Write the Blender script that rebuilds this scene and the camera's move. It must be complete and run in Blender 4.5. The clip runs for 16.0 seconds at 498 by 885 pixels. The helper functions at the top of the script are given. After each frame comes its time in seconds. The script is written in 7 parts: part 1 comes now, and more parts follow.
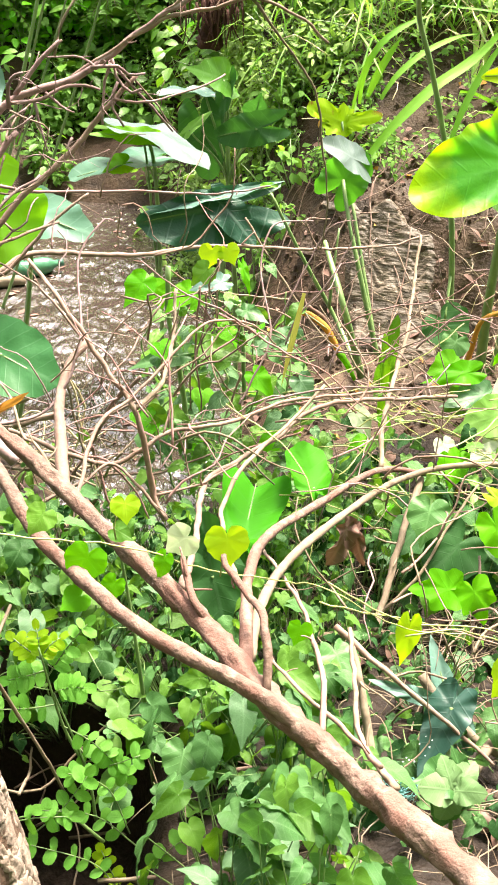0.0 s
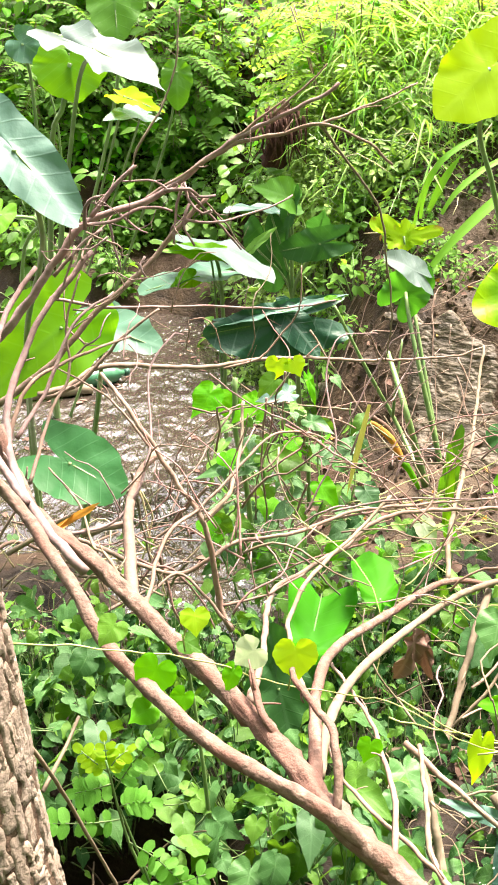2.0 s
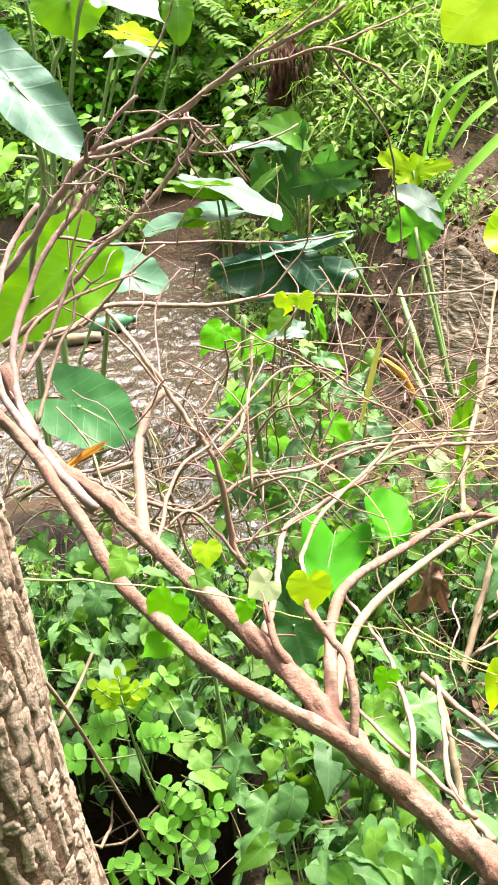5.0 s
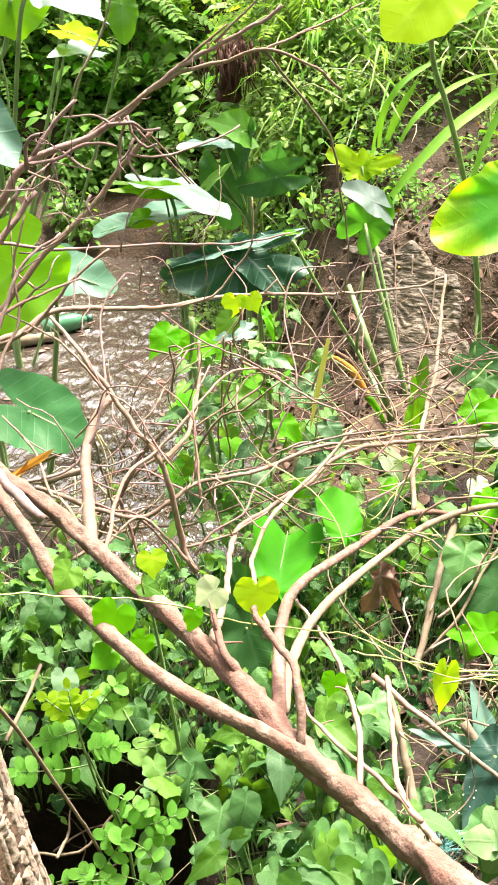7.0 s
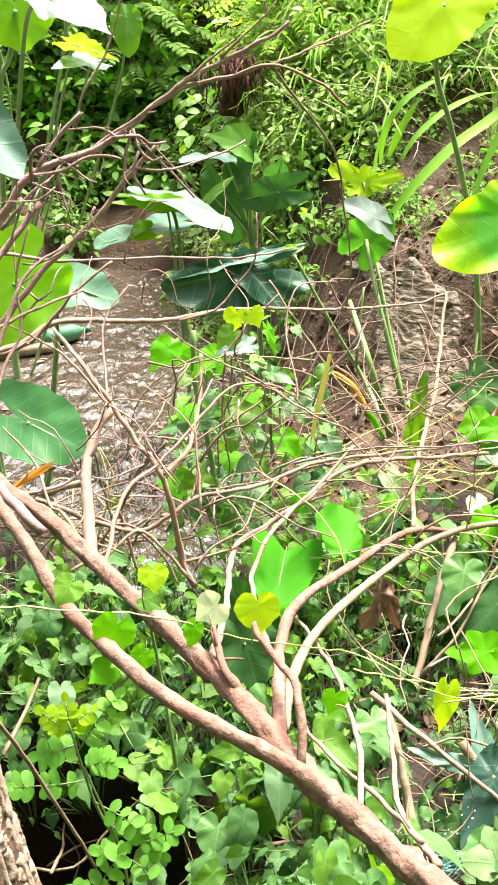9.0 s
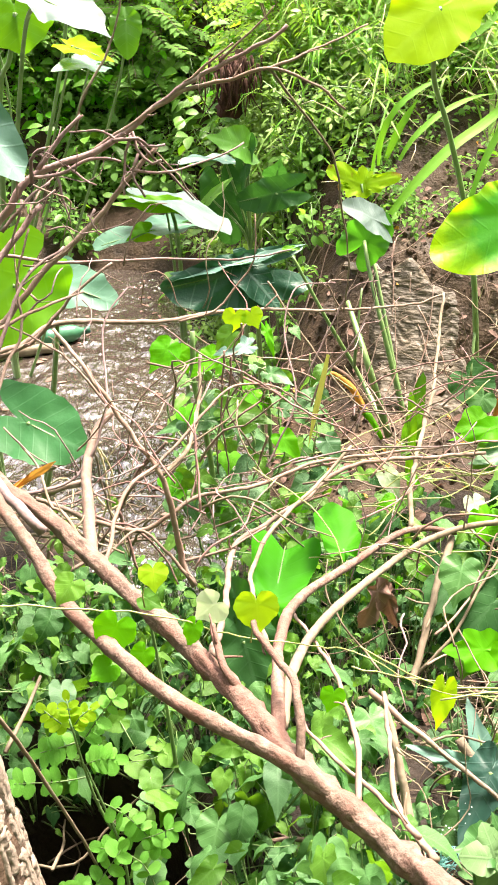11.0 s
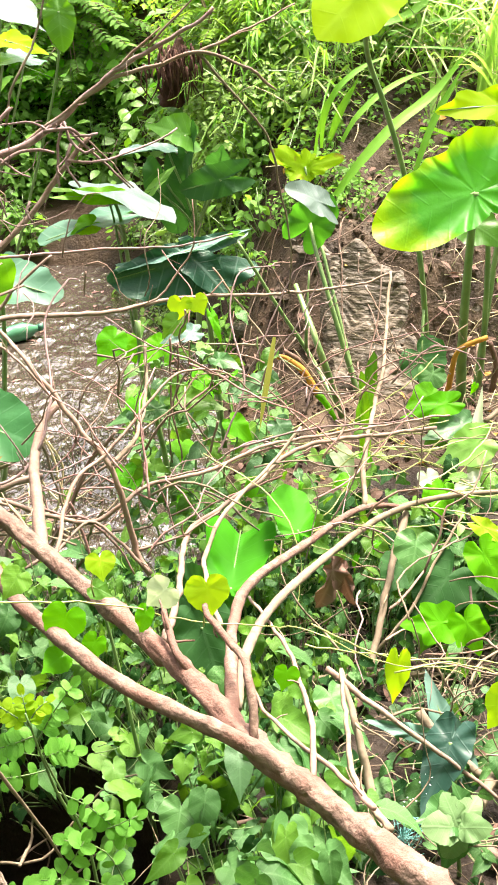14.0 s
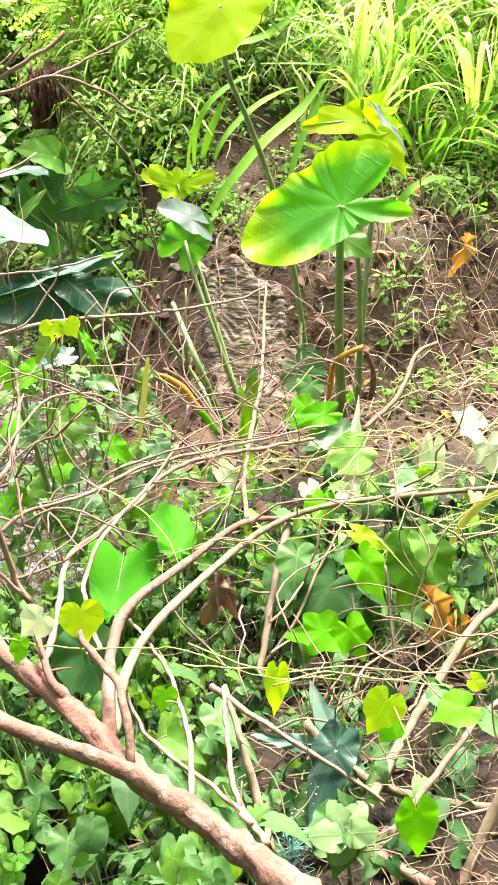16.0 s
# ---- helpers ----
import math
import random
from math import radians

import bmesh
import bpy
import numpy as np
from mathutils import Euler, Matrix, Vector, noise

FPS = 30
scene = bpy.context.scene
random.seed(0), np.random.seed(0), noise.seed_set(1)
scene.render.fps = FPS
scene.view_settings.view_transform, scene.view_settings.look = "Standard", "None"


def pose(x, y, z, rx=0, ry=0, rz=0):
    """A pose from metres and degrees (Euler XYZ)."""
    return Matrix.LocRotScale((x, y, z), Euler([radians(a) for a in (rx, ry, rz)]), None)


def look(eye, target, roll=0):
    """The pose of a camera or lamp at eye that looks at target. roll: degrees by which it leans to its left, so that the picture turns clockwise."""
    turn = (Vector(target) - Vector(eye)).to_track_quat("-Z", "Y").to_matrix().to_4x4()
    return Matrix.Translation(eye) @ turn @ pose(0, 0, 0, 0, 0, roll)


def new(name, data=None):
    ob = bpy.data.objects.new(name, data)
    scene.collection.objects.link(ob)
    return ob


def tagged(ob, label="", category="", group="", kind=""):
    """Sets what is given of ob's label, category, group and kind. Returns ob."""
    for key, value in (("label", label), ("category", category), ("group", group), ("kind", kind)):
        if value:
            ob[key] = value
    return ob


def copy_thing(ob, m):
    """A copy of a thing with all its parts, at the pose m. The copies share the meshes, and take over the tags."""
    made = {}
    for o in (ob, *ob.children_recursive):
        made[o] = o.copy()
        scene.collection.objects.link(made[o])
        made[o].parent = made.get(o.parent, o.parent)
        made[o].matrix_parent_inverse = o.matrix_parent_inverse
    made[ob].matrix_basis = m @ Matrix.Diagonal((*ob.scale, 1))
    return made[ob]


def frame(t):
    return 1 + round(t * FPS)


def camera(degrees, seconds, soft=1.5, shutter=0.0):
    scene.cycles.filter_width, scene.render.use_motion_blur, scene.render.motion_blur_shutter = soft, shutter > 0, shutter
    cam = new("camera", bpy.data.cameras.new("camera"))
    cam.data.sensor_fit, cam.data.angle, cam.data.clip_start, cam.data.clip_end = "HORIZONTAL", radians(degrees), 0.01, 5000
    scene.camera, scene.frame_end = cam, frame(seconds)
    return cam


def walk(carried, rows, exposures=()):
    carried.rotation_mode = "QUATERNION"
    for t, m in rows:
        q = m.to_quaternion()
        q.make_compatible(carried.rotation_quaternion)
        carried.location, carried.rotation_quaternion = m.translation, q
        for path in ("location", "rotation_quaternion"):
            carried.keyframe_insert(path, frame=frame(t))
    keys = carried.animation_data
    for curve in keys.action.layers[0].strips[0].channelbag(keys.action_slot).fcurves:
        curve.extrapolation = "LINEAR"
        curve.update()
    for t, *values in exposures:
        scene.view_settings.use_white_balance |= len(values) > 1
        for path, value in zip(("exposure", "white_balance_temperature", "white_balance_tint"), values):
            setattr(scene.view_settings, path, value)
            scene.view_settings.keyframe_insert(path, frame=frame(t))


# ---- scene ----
cam = camera(25.7, 16.0, soft=1.8)
PATH = [
    (0, (-0.006, -0.058, 1.667), (-0.0007, 1.6657, 0.6525), 0.77),
    (0.5, (-0.009, -0.057, 1.655), (-0.0039, 1.6551, 0.6203), 0.76),
    (1, (-0.006, -0.062, 1.677), (-0.0325, 1.6875, 0.7080), -0.23),
    (1.5, (-0.020, -0.064, 1.685), (-0.1132, 1.7160, 0.7780), -1.07),
    (2, (-0.028, -0.069, 1.692), (-0.1302, 1.7397, 0.8448), -0.61),
    (2.5, (-0.027, -0.069, 1.691), (-0.1410, 1.7399, 0.8460), -0.72),
    (3, (-0.036, -0.073, 1.691), (-0.1255, 1.7367, 0.8441), -0.23),
    (3.5, (-0.045, -0.078, 1.684), (-0.0940, 1.7301, 0.8307), 0.64),
    (3.7, (-0.053, -0.068, 1.660), (-0.1363, 1.7165, 0.7612), -0.24),
    (5.8, (-0.002, -0.056, 1.634), (-0.1028, 1.7161, 0.7120), -3.07),
    (6, (0.002, -0.056, 1.641), (-0.0669, 1.7207, 0.7256), -2.73),
    (6.5, (0.014, -0.051, 1.653), (-0.0427, 1.7269, 0.7378), -2.77),
    (7, (0.021, -0.037, 1.660), (-0.0450, 1.7280, 0.7208), -2.60),
    (7.5, (0.012, -0.034, 1.656), (-0.0485, 1.7337, 0.7223), -2.24),
    (8, (0.013, -0.041, 1.669), (-0.0377, 1.7253, 0.7324), -2.14),
    (8.5, (0.009, -0.037, 1.665), (-0.0454, 1.7341, 0.7371), -1.84),
    (8.7, (0.004, -0.029, 1.663), (-0.0497, 1.7463, 0.7435), -1.60),
    (10.8, (-0.004, -0.045, 1.665), (-0.0494, 1.7301, 0.7443), -1.58),
    (11, (0.001, -0.048, 1.673), (-0.0484, 1.7272, 0.7534), -1.57),
    (11.5, (-0.003, -0.064, 1.682), (-0.0968, 1.7220, 0.7863), -2.21),
    (12, (-0.017, -0.080, 1.692), (-0.1020, 1.7151, 0.8149), -2.57),
    (12.5, (-0.007, -0.076, 1.673), (-0.1251, 1.7071, 0.7752), -3.92),
    (13, (-0.003, -0.079, 1.673), (-0.1182, 1.7017, 0.7697), -3.41),
    (13.5, (0.028, -0.072, 1.653), (-0.0457, 1.6911, 0.7121), -4.07),
    (14, (0.057, -0.055, 1.653), (0.0572, 1.7135, 0.7189), -3.75),
    (14.5, (0.081, -0.051, 1.666), (0.1456, 1.7228, 0.7442), -3.45),
    (15, (0.101, -0.051, 1.663), (0.2204, 1.7156, 0.7339), -3.02),
    (15.5, (0.117, -0.052, 1.655), (0.2453, 1.7110, 0.7201), -3.66),
    (16, (0.137, -0.064, 1.663), (0.3053, 1.7022, 0.7399), -4.30),
]
walk(cam, [(t, look(eye, target, roll)) for t, eye, target, roll in PATH], [(0, 2.90, 7150, 17), (16, 2.90, 7150, 17)])

# ---- daylight: bright hazy sky and a soft sun behind the far bank ----
SUN_ELEV, SUN_AZ = 66.0, 35.0          # degrees; azimuth to the right of straight ahead
world = bpy.data.worlds.new("sky")
scene.world = world
world.use_nodes = True
wn, wl = world.node_tree.nodes, world.node_tree.links
wn.clear()
sky = wn.new("ShaderNodeTexSky")
sky.sky_type, sky.sun_disc = "NISHITA", False
sky.sun_elevation, sky.sun_rotation = radians(SUN_ELEV), radians(SUN_AZ)
sky.dust_density, sky.air_density = 4.0, 1.0
pale = wn.new("ShaderNodeHueSaturation")
pale.inputs["Saturation"].default_value = 0.35
wbg, wout = wn.new("ShaderNodeBackground"), wn.new("ShaderNodeOutputWorld")
wbg.inputs["Strength"].default_value = 0.088
wl.new(sky.outputs[0], pale.inputs["Color"])
wl.new(pale.outputs[0], wbg.inputs[0])
wl.new(wbg.outputs[0], wout.inputs[0])
sun_data = bpy.data.lights.new("sun", "SUN")
sun_data.energy, sun_data.angle, sun_data.color = 3.7, radians(20), (1.0, 0.95, 0.86)
sun = new("sun", sun_data)
_e, _a = radians(SUN_ELEV), radians(SUN_AZ)
sun.matrix_world = look((4 * math.sin(_a), 4 * math.cos(_a), 6), (4 * math.sin(_a) - math.cos(_e) * math.sin(_a), 4 * math.cos(_a) - math.cos(_e) * math.cos(_a), 6 - math.sin(_e)))

# ---- materials ----


def graph(name):
    m = bpy.data.materials.new(name)
    m.use_nodes = True
    t = m.node_tree
    t.nodes.clear()
    return m, t.nodes, t.links, t.nodes.new("ShaderNodeOutputMaterial")


def math_node(n, l, op, a, b=None):
    k = n.new("ShaderNodeMath")
    k.operation = op
    for i, v in enumerate((a, b)):
        if v is None:
            continue
        if isinstance(v, (int, float)):
            k.inputs[i].default_value = v
        else:
            l.new(v, k.inputs[i])
    return k.outputs[0]


def blend(n, l, fac, a, b, mode="MIX"):
    k = n.new("ShaderNodeMix")
    k.data_type, k.blend_type = "RGBA", mode
    for i, v in ((0, fac), (6, a), (7, b)):
        if isinstance(v, (int, float)):
            k.inputs[i].default_value = v
        elif isinstance(v, tuple):
            k.inputs[i].default_value = (*v, 1)
        else:
            l.new(v, k.inputs[i])
    return k.outputs[2]


def fuzz(n, l, scale, detail=3, coord="Object", stretch=None, rough=0.55):
    c = n.new("ShaderNodeTexCoord")
    t = n.new("ShaderNodeTexNoise")
    t.inputs["Scale"].default_value, t.inputs["Detail"].default_value, t.inputs["Roughness"].default_value = scale, detail, rough
    if stretch:
        g = n.new("ShaderNodeMapping")
        g.inputs["Scale"].default_value = stretch
        l.new(c.outputs[coord], g.inputs[0])
        l.new(g.outputs[0], t.inputs["Vector"])
    else:
        l.new(c.outputs[coord], t.inputs["Vector"])
    return t.outputs["Fac"]


def ramp(n, l, fac, lo, hi):
    k = n.new("ShaderNodeMapRange")
    k.inputs["From Min"].default_value, k.inputs["From Max"].default_value = lo, hi
    l.new(fac, k.inputs["Value"])
    return k.outputs[0]


def bump(n, l, height, strength, distance):
    k = n.new("ShaderNodeBump")
    k.inputs["Strength"].default_value, k.inputs["Distance"].default_value = strength, distance
    l.new(height, k.inputs["Height"])
    return k.outputs[0]


def leaf_material(name, dark, light, through_colour, rough=0.38, clear=0.4, vein=0.25, ribs=9.0, spots=None, margin=None, spec=0.28, relief=1.0):
    """A leaf: grain, per-leaf tint, pinnate veins from its UVs, and light that shines through it."""
    m, n, l, out = graph(name)
    info = n.new("ShaderNodeObjectInfo")
    geo = n.new("ShaderNodeNewGeometry")
    rnd = math_node(n, l, "FRACT", math_node(n, l, "ADD", geo.outputs["Random Per Island"], info.outputs["Random"]))
    grain = fuzz(n, l, 14.0)
    mixv = math_node(n, l, "ADD", math_node(n, l, "MULTIPLY", rnd, 0.65), math_node(n, l, "MULTIPLY", grain, 0.45))
    col = blend(n, l, mixv, dark, light)
    uv = n.new("ShaderNodeUVMap")
    sep = n.new("ShaderNodeSeparateXYZ")
    l.new(uv.outputs[0], sep.inputs[0])
    ax = math_node(n, l, "ABSOLUTE", math_node(n, l, "SUBTRACT", sep.outputs[0], 0.5))
    line = math_node(n, l, "FRACT", math_node(n, l, "MULTIPLY", math_node(n, l, "SUBTRACT", sep.outputs[1], math_node(n, l, "MULTIPLY", ax, 0.75)), ribs))
    tent = math_node(n, l, "ABSOLUTE", math_node(n, l, "SUBTRACT", line, 0.5))
    side = ramp(n, l, tent, 0.07, 0.0)
    mid = ramp(n, l, ax, 0.022, 0.006)
    veins = math_node(n, l, "MAXIMUM", side, mid)
    col = blend(n, l, math_node(n, l, "MULTIPLY", veins, vein), col, tuple(min(1, c * 1.6 + 0.1) for c in light))
    tcol = blend(n, l, grain, tuple(c * 0.75 for c in through_colour), through_colour)
    if spots:
        s = ramp(n, l, fuzz(n, l, 22.0, 4), 0.59, 0.70)
        col = blend(n, l, s, col, spots)
        tcol = blend(n, l, s, tcol, tuple(c * 0.8 for c in spots))
    if margin:                                            # the blade yellows towards its edge
        dx = math_node(n, l, "MULTIPLY", math_node(n, l, "SUBTRACT", sep.outputs[0], 0.5), 2.3)
        dy = math_node(n, l, "SUBTRACT", sep.outputs[1], 0.3)
        far = math_node(n, l, "SQRT", math_node(n, l, "ADD", math_node(n, l, "MULTIPLY", dx, dx), math_node(n, l, "MULTIPLY", dy, dy)))
        rim = ramp(n, l, math_node(n, l, "ADD", far, math_node(n, l, "MULTIPLY", grain, 0.25)), 0.50, 0.70)
        col = blend(n, l, rim, col, margin)
        tcol = blend(n, l, rim, tcol, tuple(min(1, c * 1.5) for c in margin))
    p = n.new("ShaderNodeBsdfPrincipled")
    l.new(col, p.inputs["Base Color"])
    l.new(math_node(n, l, "ADD", math_node(n, l, "MULTIPLY", fuzz(n, l, 30.0), 0.16), rough - 0.04), p.inputs["Roughness"])
    p.inputs["Specular IOR Level"].default_value = spec
    h = math_node(n, l, "ADD", math_node(n, l, "MULTIPLY", veins, -0.3), fuzz(n, l, 40.0))
    l.new(bump(n, l, h, 0.35 * relief, 0.004 * relief), p.inputs["Normal"])
    tr = n.new("ShaderNodeBsdfTranslucent")
    l.new(tcol, tr.inputs[0])
    mx = n.new("ShaderNodeMixShader")
    mx.inputs[0].default_value = clear
    l.new(p.outputs[0], mx.inputs[1])
    l.new(tr.outputs[0], mx.inputs[2])
    l.new(mx.outputs[0], out.inputs[0])
    return m


def bark_material(name, dark, light, patch, scale=30.0, rough=0.8, depth=0.004, spread=0.75):
    m, n, l, out = graph(name)
    info = n.new("ShaderNodeObjectInfo")
    a = fuzz(n, l, scale, 5)
    b = fuzz(n, l, scale * 0.22, 3)
    col = blend(n, l, ramp(n, l, a, 0.3, 0.7), dark, light)
    col = blend(n, l, math_node(n, l, "MULTIPLY", ramp(n, l, b, 0.46, 0.58), 0.85), col, patch)
    col = blend(n, l, math_node(n, l, "MULTIPLY", info.outputs["Random"], spread), col, tuple(c * 0.38 for c in light))
    p = n.new("ShaderNodeBsdfPrincipled")
    l.new(col, p.inputs["Base Color"])
    p.inputs["Roughness"].default_value = rough
    p.inputs["Specular IOR Level"].default_value = 0.2
    l.new(bump(n, l, fuzz(n, l, scale * 2.5, 4), 0.7, depth), p.inputs["Normal"])
    l.new(p.outputs[0], out.inputs[0])
    return m


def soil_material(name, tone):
    """Bare earth; tone: 1 for dry bank mud, less for humus with leaf shade in its colour."""
    m, n, l, out = graph(name)
    a, b, c = fuzz(n, l, 3.0, 5), fuzz(n, l, 11.0, 6, rough=0.6), fuzz(n, l, 70.0, 3)
    col = blend(n, l, ramp(n, l, b, 0.3, 0.7), (0.030 * tone, 0.017 * tone, 0.009 * tone), (0.140 * tone, 0.085 * tone, 0.042 * tone))
    col = blend(n, l, ramp(n, l, a, 0.45, 0.65), col, (0.092 * tone, 0.050 * tone, 0.025 * tone))
    col = blend(n, l, math_node(n, l, "MULTIPLY", ramp(n, l, c, 0.6, 0.75), 0.6), col, (0.25 * tone, 0.175 * tone, 0.105 * tone))
    p = n.new("ShaderNodeBsdfPrincipled")
    l.new(col, p.inputs["Base Color"])
    l.new(math_node(n, l, "ADD", math_node(n, l, "MULTIPLY", a, 0.4), 0.5), p.inputs["Roughness"])
    p.inputs["Specular IOR Level"].default_value = 0.25
    l.new(bump(n, l, math_node(n, l, "ADD", b, math_node(n, l, "MULTIPLY", c, 0.4)), 0.6, 0.03), p.inputs["Normal"])
    l.new(p.outputs[0], out.inputs[0])
    return m


def rock_material():
    m, n, l, out = graph("layered mudstone")
    a = fuzz(n, l, 9.0, 5, stretch=(1, 1, 5))
    b = fuzz(n, l, 60.0, 4)
    col = blend(n, l, ramp(n, l, a, 0.35, 0.65), (0.026, 0.018, 0.009), (0.080, 0.058, 0.031))
    col = blend(n, l, math_node(n, l, "MULTIPLY", b, 0.5), col, (0.066, 0.050, 0.030))
    p = n.new("ShaderNodeBsdfPrincipled")
    l.new(col, p.inputs["Base Color"])
    p.inputs["Roughness"].default_value = 0.65
    l.new(bump(n, l, math_node(n, l, "ADD", a, math_node(n, l, "MULTIPLY", b, 0.3)), 0.8, 0.02), p.inputs["Normal"])
    l.new(p.outputs[0], out.inputs[0])
    return m


def water_material():
    m, n, l, out = graph("muddy water")
    p = n.new("ShaderNodeBsdfPrincipled")
    l.new(blend(n, l, fuzz(n, l, 5.0, 4), (0.020, 0.016, 0.013), (0.054, 0.042, 0.034)), p.inputs["Base Color"])
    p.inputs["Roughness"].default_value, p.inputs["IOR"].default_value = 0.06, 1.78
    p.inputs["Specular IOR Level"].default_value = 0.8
    h = math_node(n, l, "ADD", fuzz(n, l, 7.0, 2, stretch=(1, 0.6, 1)), math_node(n, l, "MULTIPLY", fuzz(n, l, 22.0, 3, stretch=(1, 0.4, 1)), 0.75))
    calm = ramp(n, l, fuzz(n, l, 1.6, 2), 0.18, 0.36)                # still and rippled stretches
    l.new(bump(n, l, math_node(n, l, "MULTIPLY", h, math_node(n, l, "ADD", calm, 0.12)), 1.0, 0.05), p.inputs["Normal"])
    l.new(p.outputs[0], out.inputs[0])
    return m


def plain_material(name, a, b, rough, scale=20.0, spec=0.5):
    m, n, l, out = graph(name)
    p = n.new("ShaderNodeBsdfPrincipled")
    l.new(blend(n, l, ramp(n, l, fuzz(n, l, scale, 4), 0.3, 0.7), a, b), p.inputs["Base Color"])
    p.inputs["Roughness"].default_value = rough
    p.inputs["Specular IOR Level"].default_value = spec
    l.new(bump(n, l, fuzz(n, l, scale * 3, 3), 0.3, 0.003), p.inputs["Normal"])
    l.new(p.outputs[0], out.inputs[0])
    return m


MUD, SHADED_HUMUS, ROCK, WATER = soil_material("mud", 0.43), soil_material("shaded humus", 0.16), rock_material(), water_material()
TARO = leaf_material("taro leaf", (0.023, 0.088, 0.009), (0.045, 0.149, 0.013), (0.113, 0.330, 0.010), 0.36, 0.4, 0.14, 7)
TARO_DARK = leaf_material("dull green taro leaf", (0.014, 0.062, 0.016), (0.030, 0.102, 0.030), (0.050, 0.200, 0.020), 0.48, 0.25, 0.12, 7, spec=0.18)
TARO_BROAD = leaf_material("broad green taro leaf", (0.016, 0.092, 0.028), (0.030, 0.128, 0.044), (0.050, 0.250, 0.030), 0.42, 0.3, 0.16, 7, spec=0.22)
TARO_BLUE = leaf_material("blue grey taro leaf", (0.046, 0.118, 0.090), (0.085, 0.165, 0.135), (0.060, 0.210, 0.080), 0.44, 0.15, 0.2, 7, spec=0.25)
TARO_WAXY = leaf_material("waxy blue taro leaf", (0.018, 0.078, 0.046), (0.060, 0.140, 0.096), (0.070, 0.280, 0.030), 0.36, 0.2, 0.18, 7, spec=0.28)
# sky sheen painted in as a pale base colour
TARO_SHEEN = leaf_material("pale shining taro leaf", (0.052, 0.090, 0.080), (0.088, 0.124, 0.116), (0.150, 0.330, 0.050), 0.42, 0.2, 0.12, 7, spec=0.24)
# brighter lime copy of the taro leaf; backlight is put into its colour
TARO_LIME = leaf_material("backlit taro leaf", (0.044, 0.185, 0.007), (0.090, 0.265, 0.009), (0.210, 0.520, 0.010), 0.52, 0.55, 0.15, 7, spec=0.20)
TARO_RIM = leaf_material("green taro leaf with yellow rim", (0.020, 0.165, 0.014), (0.042, 0.250, 0.020), (0.110, 0.560, 0.016), 0.40, 0.52, 0.08, 8, margin=(0.260, 0.470, 0.004), spec=0.24, relief=1.3)
# yellow base colour, raised for the backlight on the tall leaf
TARO_YELLOW = leaf_material("yellow taro leaf", (0.160, 0.330, 0.005), (0.270, 0.420, 0.008), (0.480, 0.720, 0.010), 0.58, 0.65, 0.10, 7, spec=0.12)
TARO_WORN = leaf_material("withering taro leaf", (0.150, 0.330, 0.004), (0.240, 0.400, 0.008), (0.360, 0.600, 0.010), 0.5, 0.5, 0.12, 7, spots=(0.230, 0.120, 0.020), spec=0.15)
HEART = leaf_material("vine leaf", (0.024, 0.105, 0.008), (0.092, 0.225, 0.022), (0.162, 0.380, 0.015), 0.42, 0.35, 0.15, 8, spec=0.32)
HEART_LIME = leaf_material("young vine leaf", (0.036, 0.255, 0.003), (0.100, 0.365, 0.006), (0.165, 0.620, 0.006), 0.5, 0.5, 0.06, 8, spec=0.16)
HEART_YELLOW = leaf_material("yellow vine leaf", (0.195, 0.410, 0.006), (0.280, 0.480, 0.012), (0.430, 0.690, 0.012), 0.55, 0.6, 0.05, 8, spec=0.3)
HEART_PALE = leaf_material("pale vine leaf", (0.400, 0.500, 0.330), (0.540, 0.600, 0.480), (0.560, 0.690, 0.385), 0.35, 0.4, 0.1, 8)
HERB_PALE = leaf_material("pale herb leaf", (0.066, 0.178, 0.018), (0.210, 0.330, 0.070), (0.260, 0.490, 0.045), 0.45, 0.4, 0.1, 6)
COVER = leaf_material("ground cover leaf", (0.012, 0.064, 0.014), (0.078, 0.198, 0.056), (0.090, 0.290, 0.036), 0.42, 0.2, 0.16, 8, spec=0.24)
COVER_DEEP = leaf_material("deep green creeper leaf", (0.005, 0.030, 0.008), (0.018, 0.068, 0.016), (0.028, 0.120, 0.012), 0.60, 0.15, 0.05, 8, spec=0.09)
# greyer copy of COVER; its pale tone also stands for sky sheen
COVER_GREY = leaf_material("greyish ground cover leaf", (0.034, 0.105, 0.040), (0.085, 0.180, 0.080), (0.100, 0.280, 0.050), 0.40, 0.2, 0.14, 8, spec=0.25)
SHRUB = leaf_material("shrub leaf", (0.044, 0.140, 0.020), (0.125, 0.260, 0.050), (0.220, 0.470, 0.040), 0.6, 0.45, 0.1, 6, spec=0.12)
LEAFLET = leaf_material("shrub leaflet", (0.070, 0.260, 0.028), (0.130, 0.370, 0.050), (0.200, 0.560, 0.040), 0.42, 0.35, 0.1, 6)
# brighter copy of SHRUB; direct sun on the upper bank is in its colour
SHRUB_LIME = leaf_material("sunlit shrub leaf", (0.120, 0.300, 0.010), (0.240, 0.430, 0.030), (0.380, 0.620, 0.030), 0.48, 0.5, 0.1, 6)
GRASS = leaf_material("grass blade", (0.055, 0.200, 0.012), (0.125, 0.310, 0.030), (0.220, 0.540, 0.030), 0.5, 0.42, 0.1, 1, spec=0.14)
# paler copy of GRASS, with the open sunlight painted into its base colour
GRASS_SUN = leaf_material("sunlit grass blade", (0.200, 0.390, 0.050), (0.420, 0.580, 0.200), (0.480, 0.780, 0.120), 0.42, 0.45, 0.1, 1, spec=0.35)
